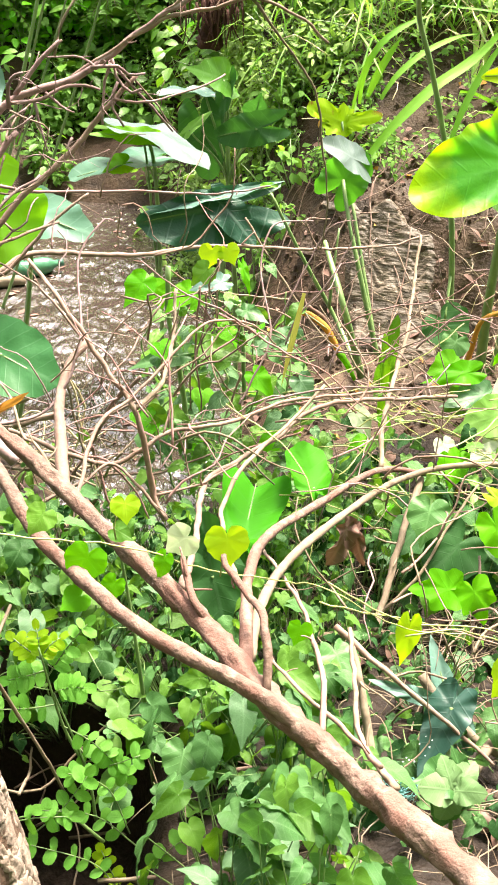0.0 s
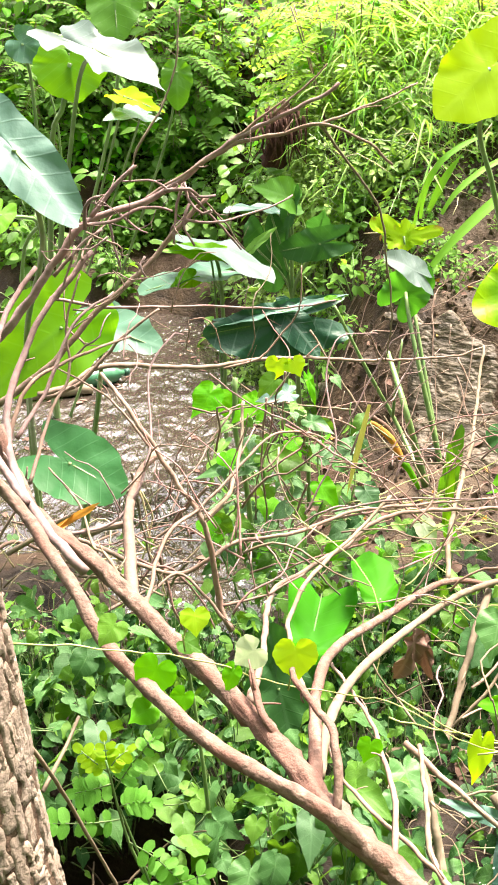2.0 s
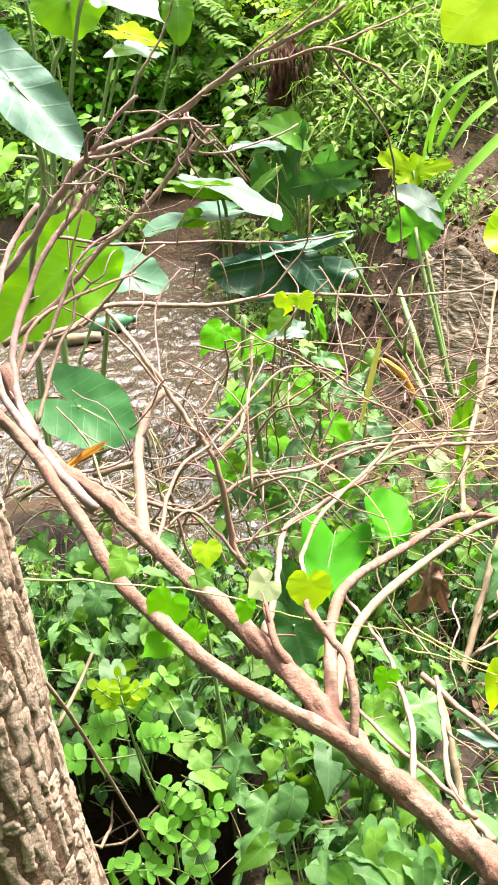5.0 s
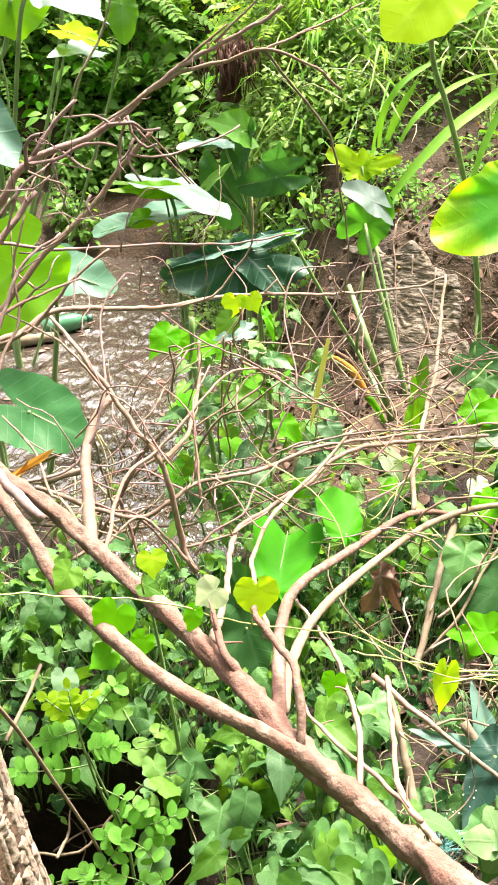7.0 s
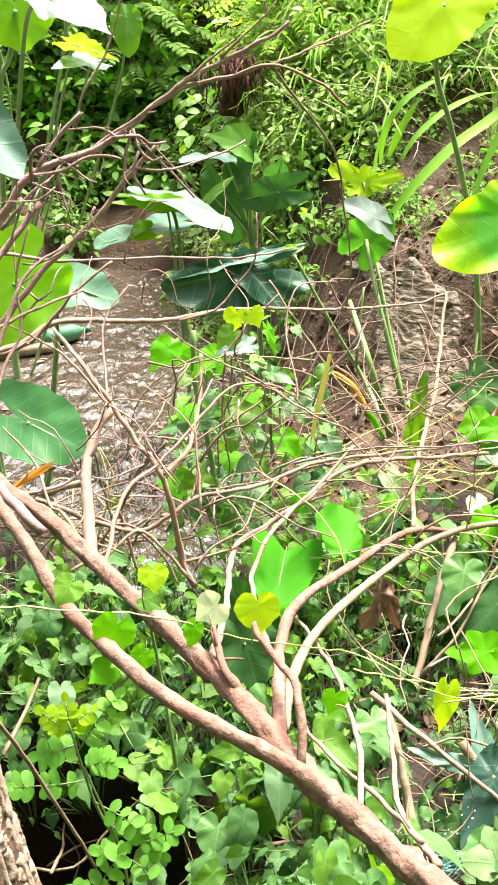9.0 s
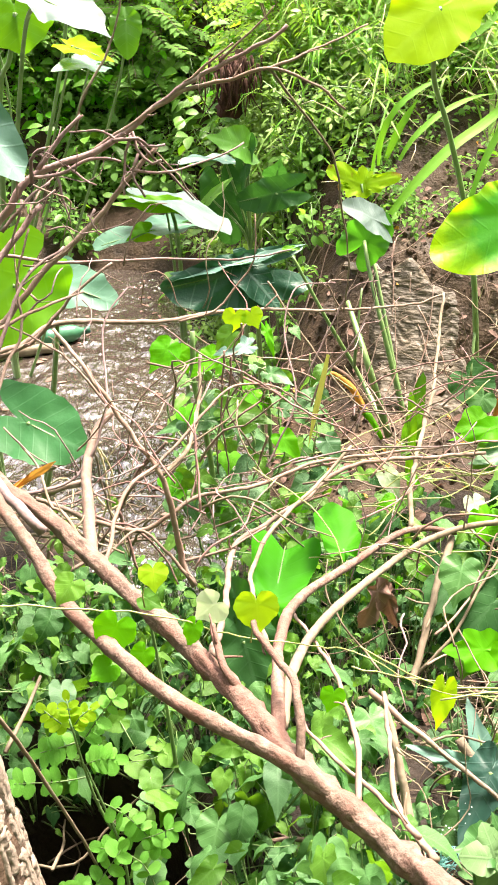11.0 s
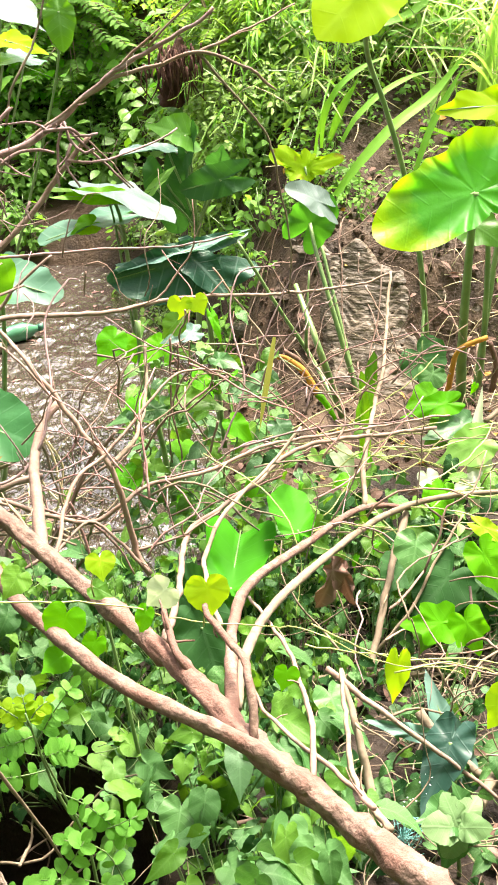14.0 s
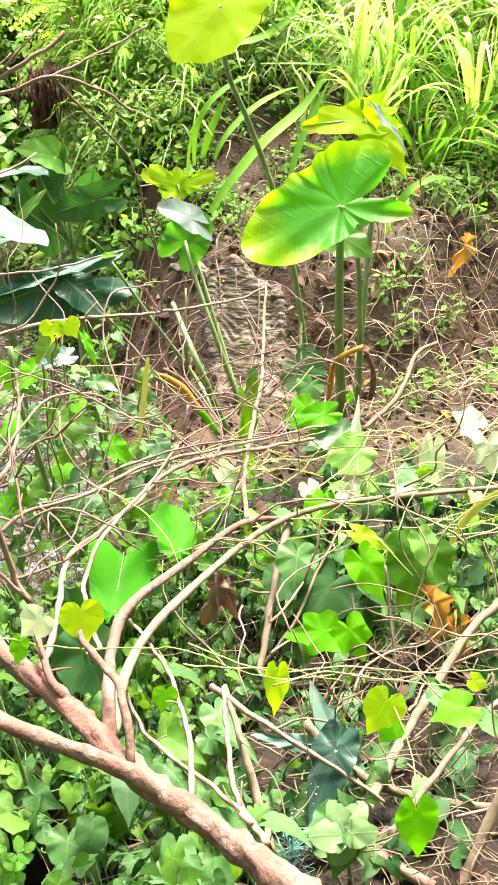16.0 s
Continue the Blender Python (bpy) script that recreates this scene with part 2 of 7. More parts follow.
STRAP = leaf_material("faded yellow strap", (0.320, 0.330, 0.050), (0.460, 0.440, 0.100), (0.460, 0.460, 0.100), 0.5, 0.35, 0.1, 1)
TARO_TEAL = leaf_material("dark teal taro leaf", (0.008, 0.046, 0.026), (0.018, 0.070, 0.042), (0.024, 0.130, 0.030), 0.36, 0.2, 0.42, 7, spec=0.22, relief=1.6)
TARO_LOBE = leaf_material("clear green taro leaf", (0.030, 0.150, 0.018), (0.058, 0.215, 0.030), (0.100, 0.420, 0.020), 0.42, 0.45, 0.12, 7, spec=0.2)
TARO_FRESH = leaf_material("fresh green taro leaf", (0.018, 0.165, 0.005), (0.038, 0.230, 0.008), (0.070, 0.460, 0.006), 0.55, 0.45, 0.06, 7, spec=0.10)
TARO_WET = leaf_material("wet blue green taro leaf", (0.008, 0.038, 0.028), (0.022, 0.066, 0.050), (0.026, 0.110, 0.034), 0.40, 0.15, 0.08, 7, spec=0.26)
PALE_GREEN = leaf_material("pale green vine leaf", (0.130, 0.330, 0.050), (0.270, 0.450, 0.160), (0.300, 0.600, 0.080), 0.4, 0.45, 0.1, 8, spec=0.3)
ROSETTE = leaf_material("pale grey green herb leaf", (0.100, 0.200, 0.075), (0.170, 0.280, 0.130), (0.200, 0.420, 0.080), 0.5, 0.3, 0.12, 8, spec=0.25)
DROP = plain_material("water drop", (0.55, 0.60, 0.60), (0.70, 0.74, 0.74), 0.05, 20, 1.0)
STRAW = plain_material("dry straw", (0.330, 0.270, 0.150), (0.560, 0.490, 0.320), 0.8, 40)
STEM = plain_material("green stem", (0.066, 0.145, 0.040), (0.158, 0.238, 0.079), 0.45, 30)
PETIOLE = plain_material("taro stalk", (0.066, 0.140, 0.040), (0.145, 0.225, 0.075), 0.45, 14)
VINE = plain_material("yellow green vine", (0.211, 0.251, 0.066), (0.363, 0.383, 0.145), 0.5, 30)
WOOD = bark_material("bare branch bark", (0.078, 0.047, 0.038), (0.220, 0.148, 0.118), (0.140, 0.070, 0.054), 55, 0.8, 0.005, 0.3)
TWIG = bark_material("twig bark", (0.135, 0.086, 0.069), (0.310, 0.224, 0.182), (0.215, 0.134, 0.105), 40, 0.75, 0.003, 0.6)
TWIG_RED = bark_material("mauve brown twig bark", (0.145, 0.092, 0.090), (0.325, 0.234, 0.228), (0.220, 0.134, 0.128), 40, 0.75, 0.003, 0.6)
TWIG_ROSE = bark_material("rosy twig bark", (0.160, 0.080, 0.072), (0.370, 0.228, 0.212), (0.240, 0.124, 0.112), 40, 0.75, 0.003, 0.6)
TWIG_GREY = bark_material("grey twig bark", (0.110, 0.084, 0.058), (0.300, 0.240, 0.172), (0.190, 0.138, 0.096), 40, 0.8, 0.002)
TRUNK = bark_material("cracked tree bark", (0.120, 0.090, 0.070), (0.310, 0.252, 0.204), (0.215, 0.165, 0.128), 60, 0.88, 0.005, 0.5)
TRUNK_DEEP = bark_material("inner tree bark", (0.042, 0.026, 0.018), (0.120, 0.076, 0.050), (0.078, 0.048, 0.032), 40, 0.9, 0.008)
FIBRE = bark_material("dark brown root fibre", (0.030, 0.012, 0.009), (0.110, 0.050, 0.036), (0.065, 0.026, 0.018), 40, 0.85, 0.004)
DEAD = leaf_material("dead brown leaf", (0.085, 0.044, 0.034), (0.190, 0.112, 0.086), (0.200, 0.090, 0.050), 0.7, 0.15, 0.2, 7)
ORANGE = leaf_material("withered orange leaf", (0.360, 0.165, 0.028), (0.540, 0.290, 0.060), (0.520, 0.250, 0.040), 0.55, 0.3, 0.1, 5, spec=0.2)
BOTTLE = plain_material("green bottle plastic", (0.024, 0.110, 0.060), (0.048, 0.165, 0.090), 0.18, 9, 0.7)
CAP = plain_material("bottle cap plastic", (0.013, 0.066, 0.046), (0.020, 0.086, 0.059), 0.35, 9)
NET = plain_material("teal netting thread", (0.066, 0.277, 0.264), (0.145, 0.383, 0.363), 0.5, 30)

# ---- mesh helpers ----


def part(name, mesh, material, parent=None, label=""):
    """Links a mesh as one object, under a thing or a part."""
    ob = new(name, mesh)
    if not mesh.materials:
        mesh.materials.append(material)
    if parent:
        ob.parent = parent
    if label:
        ob["label"] = label
    return ob


def thing(name, at, label, category, group="", kind=""):
    ob = new(name)
    ob.empty_display_size = 0.05
    ob.location = at
    return tagged(ob, label, category, group, kind)


class Shape:
    """Collects vertices, faces and UVs of one mesh."""

    def __init__(self):
        self.v, self.f, self.uv = [], [], []

    def add(self, verts, faces, uvs):
        k = len(self.v)
        self.v += [tuple(p) for p in verts]
        self.uv += uvs
        self.f += [tuple(i + k for i in q) for q in faces]

    def mesh(self, name, base=(0, 0, 0)):
        m = bpy.data.meshes.new(name)
        b = Vector(base)
        m.from_pydata([tuple(Vector(p) - b) for p in self.v], [], self.f)
        layer = m.uv_layers.new(name="UVMap")
        idx = np.empty(len(m.loops), dtype=np.int32)
        m.loops.foreach_get("vertex_index", idx)
        layer.data.foreach_set("uv", np.array(self.uv, dtype=np.float32)[idx].ravel())
        m.polygons.foreach_set("use_smooth", [True] * len(m.polygons))
        m.update()
        return m


def spline(points, step):
    """A smooth line through the points."""
    p = [Vector(q) for q in points]
    if len(p) < 3:
        k = max(2, int((p[-1] - p[0]).length / step))
        return [p[0].lerp(p[-1], i / k) for i in range(k + 1)]
    p = [2 * p[0] - p[1]] + p + [2 * p[-1] - p[-2]]
    out = []
    for a, b, c, d in zip(p, p[1:], p[2:], p[3:]):
        k = max(2, int((c - b).length / step))
        for i in range(k):
            t = i / k
            out.append(0.5 * (2 * b + (c - a) * t + (2 * a - 5 * b + 4 * c - d) * t * t + (3 * b - a - 3 * c + d) * t ** 3))
    out.append(p[-2])
    return out


def tube(s, points, r0, r1, sides=6, step=0.03, rough=0.0, kink=0.0):
    """A tapered round stem along the points, with knots and kinks."""
    line = spline(points, step)
    n = len(line)
    if kink:
        line = [q + Vector(noise.noise_vector(q * 22)) * kink if 0 < i < n - 1 else q for i, q in enumerate(line)]
    up = Vector((0.3, 0.2, 0.9))
    verts, uvs, faces = [], [], []
    for i, q in enumerate(line):
        d = (line[min(i + 1, n - 1)] - line[max(i - 1, 0)]).normalized()
        x = d.cross(up).normalized()
        y = d.cross(x).normalized()
        r = r0 + (r1 - r0) * i / (n - 1)
        for j in range(sides):
            a = 2 * math.pi * j / sides
            o = x * math.cos(a) + y * math.sin(a)
            k = 1 + rough * noise.noise(q * 28 + o * 1.5) * 1.6 + rough * max(0, noise.noise(q * 70 + o * 3) - 0.2) * 1.5 if rough else 1
            verts.append(q + o * r * k)
            uvs.append((j / sides, i / n))
    for i in range(n - 1):
        for j in range(sides):
            a, b = i * sides + j, i * sides + (j + 1) % sides
            faces.append((a, b, b + sides, a + sides))
    faces.append(tuple(reversed(range(sides))))
    faces.append(tuple(range((n - 1) * sides, n * sides)))
    s.add(verts, faces, uvs)


def stem_mesh(name, points, r0, r1, sides=6, step=0.03, rough=0.0, kink=0.0, base=(0, 0, 0)):
    s = Shape()
    tube(s, points, r0, r1, sides, step, rough, kink)
    return s.mesh(name, base)


TARO_SHAPE = ((0, 1.0), (14, 0.9), (32, 0.76), (60, 0.64), (95, 0.60), (125, 0.62), (148, 0.66), (163, 0.60), (173, 0.36), (180, 0.13))
BIG_SHAPE = ((0, 1.0), (14, 0.93), (32, 0.78), (60, 0.62), (95, 0.55), (125, 0.62), (145, 0.80), (158, 0.86), (170, 0.50), (180, 0.14))
HUGE_SHAPE = ((0, 0.98), (9, 0.95), (17, 0.82), (36, 0.57), (70, 0.44), (104, 0.52), (130, 0.62), (152, 0.72), (166, 0.60), (176, 0.38), (180, 0.15))
HUGE_UNDER = ((0, 0.98), (9, 1.0), (24, 0.78), (38, 0.55), (55, 0.36), (90, 0.24), (105, 0.22), (125, 0.32), (140, 0.50), (153, 0.72), (163, 0.47), (172, 0.30), (180, 0.15))
HEART_SHAPE = ((0, 1.16), (4, 0.98), (10, 0.83), (20, 0.73), (40, 0.67), (65, 0.64), (95, 0.61), (125, 0.58), (148, 0.53), (163, 0.43), (173, 0.25), (180, 0.12))
POINT_SHAPE = ((0, 1.15), (5, 0.92), (12, 0.72), (28, 0.58), (60, 0.50), (95, 0.50), (125, 0.58), (148, 0.70), (163, 0.60), (173, 0.36), (180, 0.13))
OVATE_SHAPE = ((0, 1.16), (6, 0.95), (14, 0.78), (30, 0.62), (60, 0.50), (90, 0.46), (120, 0.46), (148, 0.46), (165, 0.36), (180, 0.14))
FAN_SHAPE = ((0, 0.93), (12, 0.99), (24, 1.02), (32, 0.90), (45, 0.56), (70, 0.32), (110, 0.2), (180, 0.12))
OVAL_SHAPE = ((0, 1.0), (12, 0.9), (30, 0.66), (55, 0.50), (90, 0.40), (130, 0.36), (180, 0.34))
ROUND_SHAPE = ((0, 1.0), (10, 0.97), (25, 0.86), (45, 0.62), (70, 0.42), (100, 0.30), (140, 0.2), (180, 0.16))
LOBED_SHAPE = ((0, 1.0), (12, 0.82), (25, 0.62), (40, 0.66), (55, 0.80), (68, 0.66), (85, 0.56), (105, 0.66), (125, 0.62), (150, 0.46), (170, 0.25), (180, 0.12))


OUTLINES = {}


def outline_of(shape):
    """Radius for each whole degree, rounded off between the given ones."""
    if shape not in OUTLINES:
        deg = np.arange(-20, 201)
        r = np.interp(np.abs(180 - np.abs(180 - np.abs(deg))), [a for a, _ in shape], [q for _, q in shape])
        k = np.exp(-0.5 * (np.arange(-12, 13) / 2.2) ** 2)
        OUTLINES[shape] = [float(v) for v in np.convolve(r, k / k.sum(), "same")[20:201]]
    return OUTLINES[shape]


def blade(s, at, tip, normal, shape, width=1.0, fold=0.15, droop=0.12, wave=0.03, turns=5, rings=5, spokes=36, torn=0.0, seed=0, lop=0.0, under=None):
    """A leaf blade spread round its stalk's end: at is that end, tip the leaf's point, normal the side that faces up."""
    at, tip = Vector(at), Vector(tip)
    y = tip - at
    size = y.length
    y.normalize()
    z = Vector(normal)
    z = (z - y * z.dot(y)).normalized()
    x = y.cross(z)
    outline = outline_of(shape)
    other = outline_of(under or shape)
    verts, uvs, faces = [at], [(0.5, 0.3)], []
    ph = seed * 1.7
    for k in range(1, rings + 1):
        for j in range(spokes):
            deg = 360.0 * j / spokes
            d = deg if deg <= 180 else 360 - deg
            r = (outline if deg <= 180 else other)[int(round(d))] * (1 + 0.022 * math.sin(13 * radians(deg) + ph) + 0.02 * math.sin(7 * radians(deg) + 2.3 * ph))
            edge = k / rings
            if torn and edge > 0.65:
                r *= 1 - torn * max(0, noise.noise((math.cos(radians(deg)) * 3.2 + seed, math.sin(radians(deg)) * 3.2, seed * 0.7)) + 0.15) - torn * 0.5 * max(0, noise.noise((deg * 0.09, ph, 1.0)))
            r *= edge
            px, py = math.sin(radians(deg)) * r * width, math.cos(radians(deg)) * r
            px *= 1 + lop * (1 if px > 0 else -1)
            h = fold * abs(px) * edge - droop * (px * px * 0.8 + max(py, 0) ** 2) - droop * 0.5 * min(py, 0) ** 2
            h += wave * edge ** 2 * math.sin(turns * radians(deg) + ph) + wave * 0.5 * edge ** 3 * math.sin((2 * turns + 1) * radians(deg) + 2 * ph)
            h += 0.05 * noise.noise((px * 2.5 + seed * 3.1, py * 2.5, seed * 1.3))
            verts.append(at + (x * px + y * py + z * h) * size)
            uvs.append((0.5 + px * 0.5, 0.3 + py * 0.6))
    for j in range(spokes):
        b = (j + 1) % spokes
        faces.append((0, 1 + j, 1 + b))
        for k in range(rings - 1):
            p, q = 1 + k * spokes, 1 + (k + 1) * spokes
            faces.append((p + j, q + j, q + b, p + b))
    s.add(verts, faces, uvs)


def leaf_mesh(name, at, tip, normal, shape, base=(0, 0, 0), **more):
    s = Shape()
    blade(s, at, tip, normal, shape, **more)
    return s.mesh(name, base)


def little_leaf(s, at, d, n, size, width=0.5, bend=0.2):
    """A small pointed leaf of eight faces."""
    at, d = Vector(at), Vector(d).normalized()
    n = Vector(n)
    n = (n - d * n.dot(d)).normalized()
    x = d.cross(n)
    verts, uvs = [], []
    for t, w in ((0, 0.04), (0.22, 0.72), (0.5, 1.0), (0.8, 0.62), (1, 0.03)):
        c = at + d * size * t - n * size * bend * t * t
        h = w * width * size * 0.5
        for sx in (-1, 0, 1):
            verts.append(c + x * sx * h + n * abs(sx) * h * 0.25)
            uvs.append((0.5 + sx * 0.5 * w, t))
    faces = []
    for i in range(4):
        for j in range(2):
            a = i * 3 + j
            faces.append((a, a + 1, a + 4, a + 3))
    s.add(verts, faces, uvs)


def ribbon(s, points, width, fold=0.3, step=0.04, up=(0, 0, 1)):
    """A long grass-like blade along the points."""
    line = spline(points, step)
    n = len(line)
    verts, uvs, faces = [], [], []
    for i, q in enumerate(line):
        d = (line[min(i + 1, n - 1)] - line[max(i - 1, 0)]).normalized()
        x = d.cross(Vector(up)).normalized()
        z = x.cross(d).normalized()
        t = i / (n - 1)
        w = width * 0.5 * (0.55 + 0.45 * min(1, t * 4)) * min(1, (1 - t) * 2.6 + 0.03)
        for sx in (-1, 0, 1):
            verts.append(q + x * sx * w + z * abs(sx) * w * fold)
            uvs.append((0.5 + sx * 0.5, t))
    for i in range(n - 1):
        for j in range(2):
            a = i * 3 + j
            faces.append((a, a + 1, a + 4, a + 3))
    s.add(verts, faces, uvs)


# ---- the ground: near bank, stream bed, cut bank, high bank ----
WATER_Z = -0.20


def smooth(a, b, t):
    t = min(1, max(0, (t - a) / (b - a)))
    return t * t * (3 - 2 * t)


def ground_z(x, y):
    near = 0.08 - 0.25 * smooth(0.8, 1.5, y)
    stream = 1 - smooth(-0.38, 0.30, x - 0.12 * math.sin(y * 2))
    bed = -0.36
    shore = 2.40 + 0.55 * smooth(-0.40, -0.85, x)
    low = near + (bed - near) * smooth(shore, shore + 0.5, y) * stream
    low += (1 - stream) * 0.16 * smooth(2.3, 3.1, y)
    # cut bank on the right, a wooded slope beyond the water on the left
    dry, wooded = 3.36 + 0.10 * math.sin(x * 5), 5.3 + 0.10 * math.sin(x * 5)
    cut = 0.48 * smooth(dry, dry + 0.55, y) + 0.55 * smooth(dry + 0.5, dry + 1.8, y)
    slope = 0.40 * smooth(wooded, wooded + 0.55, y) + 0.9 * smooth(wooded + 0.5, wooded + 1.8, y) + 0.9 * smooth(wooded + 1.2, wooded + 3.5, y)
    low -= 0.55 * smooth(-0.16, -0.30, x) * smooth(-0.75, -0.6, x) * smooth(1.15, 1.3, y) * smooth(2.0, 1.8, y)
    z = low + cut * (1 - stream) + slope * stream
    even = 1 - 0.85 * smooth(-0.45, -0.2, x) * smooth(0.55, 0.35, x) * smooth(3.3, 3.6, y)          # smooth, washed corner of the bank
    z += 0.03 * noise.noise((x * 3.1, y * 3.1, 0.3)) + even * (0.018 * noise.noise((x * 9, y * 9, 2.3)) + 0.008 * noise.noise((x * 26, y * 26, 5.1)))
    return z


def spread(a, b, step, far):
    mid = list(np.arange(a, b + step * 0.5, step))
    lo, hi, d = [], [], step
    p = a
    while p > -far:
        d *= 1.35
        p -= d
        lo.append(p)
    p, d = b, step
    while p < far:
        d *= 1.35
        p += d
        hi.append(p)
    return lo[::-1] + mid + hi


gx, gy = spread(-2.2, 2.8, 0.035, 600), spread(0.9, 6.2, 0.035, 600)
s = Shape()
gv = [(x, y, ground_z(x, y)) for y in gy for x in gx]
w = len(gx)
gf = [(j * w + i, j * w + i + 1, (j + 1) * w + i + 1, (j + 1) * w + i) for j in range(len(gy) - 1) for i in range(w - 1)]
s.add(gv, gf, [(p[0], p[1]) for p in gv])
soil = s.mesh("ground")
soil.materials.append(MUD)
soil.materials.append(SHADED_HUMUS)
# near bank faces take the darker humus, which deepens the shade between leaves
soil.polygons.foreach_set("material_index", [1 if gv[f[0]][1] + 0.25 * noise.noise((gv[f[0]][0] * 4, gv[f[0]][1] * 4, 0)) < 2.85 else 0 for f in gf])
ground = tagged(part("ground", soil, MUD), "brown muddy stream bank with soil and roots", "ground", kind="structure")

s = Shape()
wx, wy = np.linspace(-14, 0.45, 60), np.linspace(2.42, 8.0, 50)
wv = [(float(x), float(y), WATER_Z) for y in wy for x in wx]
s.add(wv, [(j * 60 + i, j * 60 + i + 1, (j + 1) * 60 + i + 1, (j + 1) * 60 + i) for j in range(49) for i in range(59)], [(p[0], p[1]) for p in wv])
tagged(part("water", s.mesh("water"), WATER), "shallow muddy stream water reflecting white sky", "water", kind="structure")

# unseen green wall added behind the camera to close it off and block skylight
s = Shape()
bx = [(math.cos(radians(a)) * 5.0, math.sin(radians(a)) * 4.2 + 0.3) for a in range(175, 366, 5)]
bvs = [(x * (1 + 0.1 * noise.noise((x, y, z))), y, z) for z in (-0.2, 1.5, 3.0, 4.5, 6.0, 7.5) for x, y in bx]
nb = len(bx)
s.add(bvs, [(i * nb + j, i * nb + j + 1, (i + 1) * nb + j + 1, (i + 1) * nb + j) for i in range(5) for j in range(nb - 1)], [(0.5, 0.5)] * len(bvs))
tagged(part("backdrop", s.mesh("backdrop"), SHRUB), "unseen green wall added to block sky behind the near bank", "thicket", kind="structure")


# ---- the fallen branch: limbs, side branches and twigs ----
fallen = thing("fallen_branch", (0.353, 1.360, -0.017), "bare reddish brown fallen branch with many crossing twigs", "branch")


def limb(name, points, r0, r1, material, rough=0.16, sides=10, kink=0.0, label="", owner=fallen, step=0.018, spurs=0):
    """One piece of wood, with short broken spurs along it."""
    s = Shape()
    tube(s, points, r0, r1, sides, step, rough, kink)
    line = spline(points, 0.02)
    g = random.Random(int(abs(points[0][0] * 7919 + points[-1][2] * 104729) * 100))
    broken = []
    for _ in range(spurs):
        f = g.uniform(0.08, 0.97)
        i = int(f * (len(line) - 1))
        r = r0 + (r1 - r0) * f
        t = (line[min(i + 1, len(line) - 1)] - line[max(i - 1, 0)]).normalized()
        d = (t * g.uniform(-0.2, 0.9) + Vector((g.gauss(0, 1), g.gauss(0, 0.6), g.gauss(0.3, 1)))).normalized()
        n = g.uniform(0.012, 0.075)
        q = line[i] + d * n * 0.5 + Vector((g.gauss(0, 0.004), 0, g.gauss(0, 0.004)))
        w = min(0.0034, r * g.uniform(0.35, 0.6))
        if sides < 7:
            tube(s, [line[i], q, line[i] + d * n], w, w * 0.5, 5, 0.02)
        else:
            broken.append(stem_mesh("spur", [line[i], q, line[i] + d * n], w, w * 0.5, 5, 0.02, 0, 0, owner.location))
    wood = part(name, s.mesh(name, owner.location), material, owner, label)
    for m in broken:
        part("spur", m, material, wood)
    return wood


main_limb = limb("main_limb", [(0.391, 0.740, 0.475), (0.303, 0.920, 0.415), (0.242, 1.020, 0.391), (0.171, 1.170, 0.332), (0.036, 1.310, 0.361), (-0.020, 1.400, 0.364), (-0.084, 1.500, 0.369), (-0.206, 1.660, 0.378), (-0.356, 1.820, 0.415), (-0.471, 1.920, 0.472), (-0.591, 2.000, 0.516), (-0.674, 2.100, 0.566), (-0.738, 2.200, 0.661)], 0.0245, 0.0135, WOOD, 0.34, 18, spurs=0)
limb("limb", [(0.120, 1.222, 0.342), (0.062, 1.270, 0.368), (-0.010, 1.310, 0.394), (-0.181, 1.400, 0.432), (-0.288, 1.500, 0.455), (-0.397, 1.620, 0.475), (-0.475, 1.730, 0.525), (-0.545, 1.820, 0.560), (-0.623, 1.940, 0.582), (-0.714, 2.000, 0.646)], 0.0146, 0.0125, WOOD, 0.22, 12, spurs=0)
limb("limb", [(-0.002, 1.360, 0.353), (-0.002, 1.470, 0.370), (0.002, 1.690, 0.325), (0.042, 1.860, 0.304), (0.172, 2.100, 0.234), (0.339, 2.340, 0.177), (0.483, 2.420, 0.116)], 0.013, 0.007, WOOD, 0.2, 12, spurs=0)
limb("limb", [(0.004, 1.410, 0.358), (0.026, 1.590, 0.335), (0.083, 1.780, 0.297), (0.208, 2.050, 0.220), (0.384, 2.300, 0.172), (0.573, 2.400, 0.159), (0.864, 2.450, 0.126), (1.115, 2.500, 0.086)], 0.0105, 0.0065, TWIG_GREY, 0.18, 10, spurs=0)
limb("limb", [(-0.387, 1.860, 0.417), (-0.411, 2.000, 0.450), (-0.427, 2.100, 0.494), (-0.414, 2.200, 0.543), (-0.378, 2.250, 0.576)], 0.015, 0.009, TWIG, 0.2, 10)

def side(r0, r1, mat, pts):
    """A side branch or a twig: its radius at foot and end, and the points along it."""
    limb("side_branch" if r0 > 0.005 else "twig", pts, r0, r1, mat, 0.16, 7, 0.005, spurs=2)


side(0.0075, 0.0045, TWIG_GREY, [(0.344, 2.350, 0.176), (0.373, 2.550, 0.239), (0.477, 2.950, 0.297), (0.523, 3.200, 0.368), (0.560, 3.380, 0.440)])
side(0.0095, 0.0085, TWIG_GREY, [(0.453, 2.360, 0.142), (0.393, 2.200, 0.084), (0.308, 1.980, -0.055)])
side(0.008, 0.0045, TWIG, [(-0.191, 2.050, 0.212), (-0.220, 2.080, 0.262), (-0.238, 2.090, 0.384), (-0.259, 2.100, 0.482), (-0.328, 2.150, 0.565), (-0.407, 2.200, 0.671), (-0.509, 2.300, 0.757)])
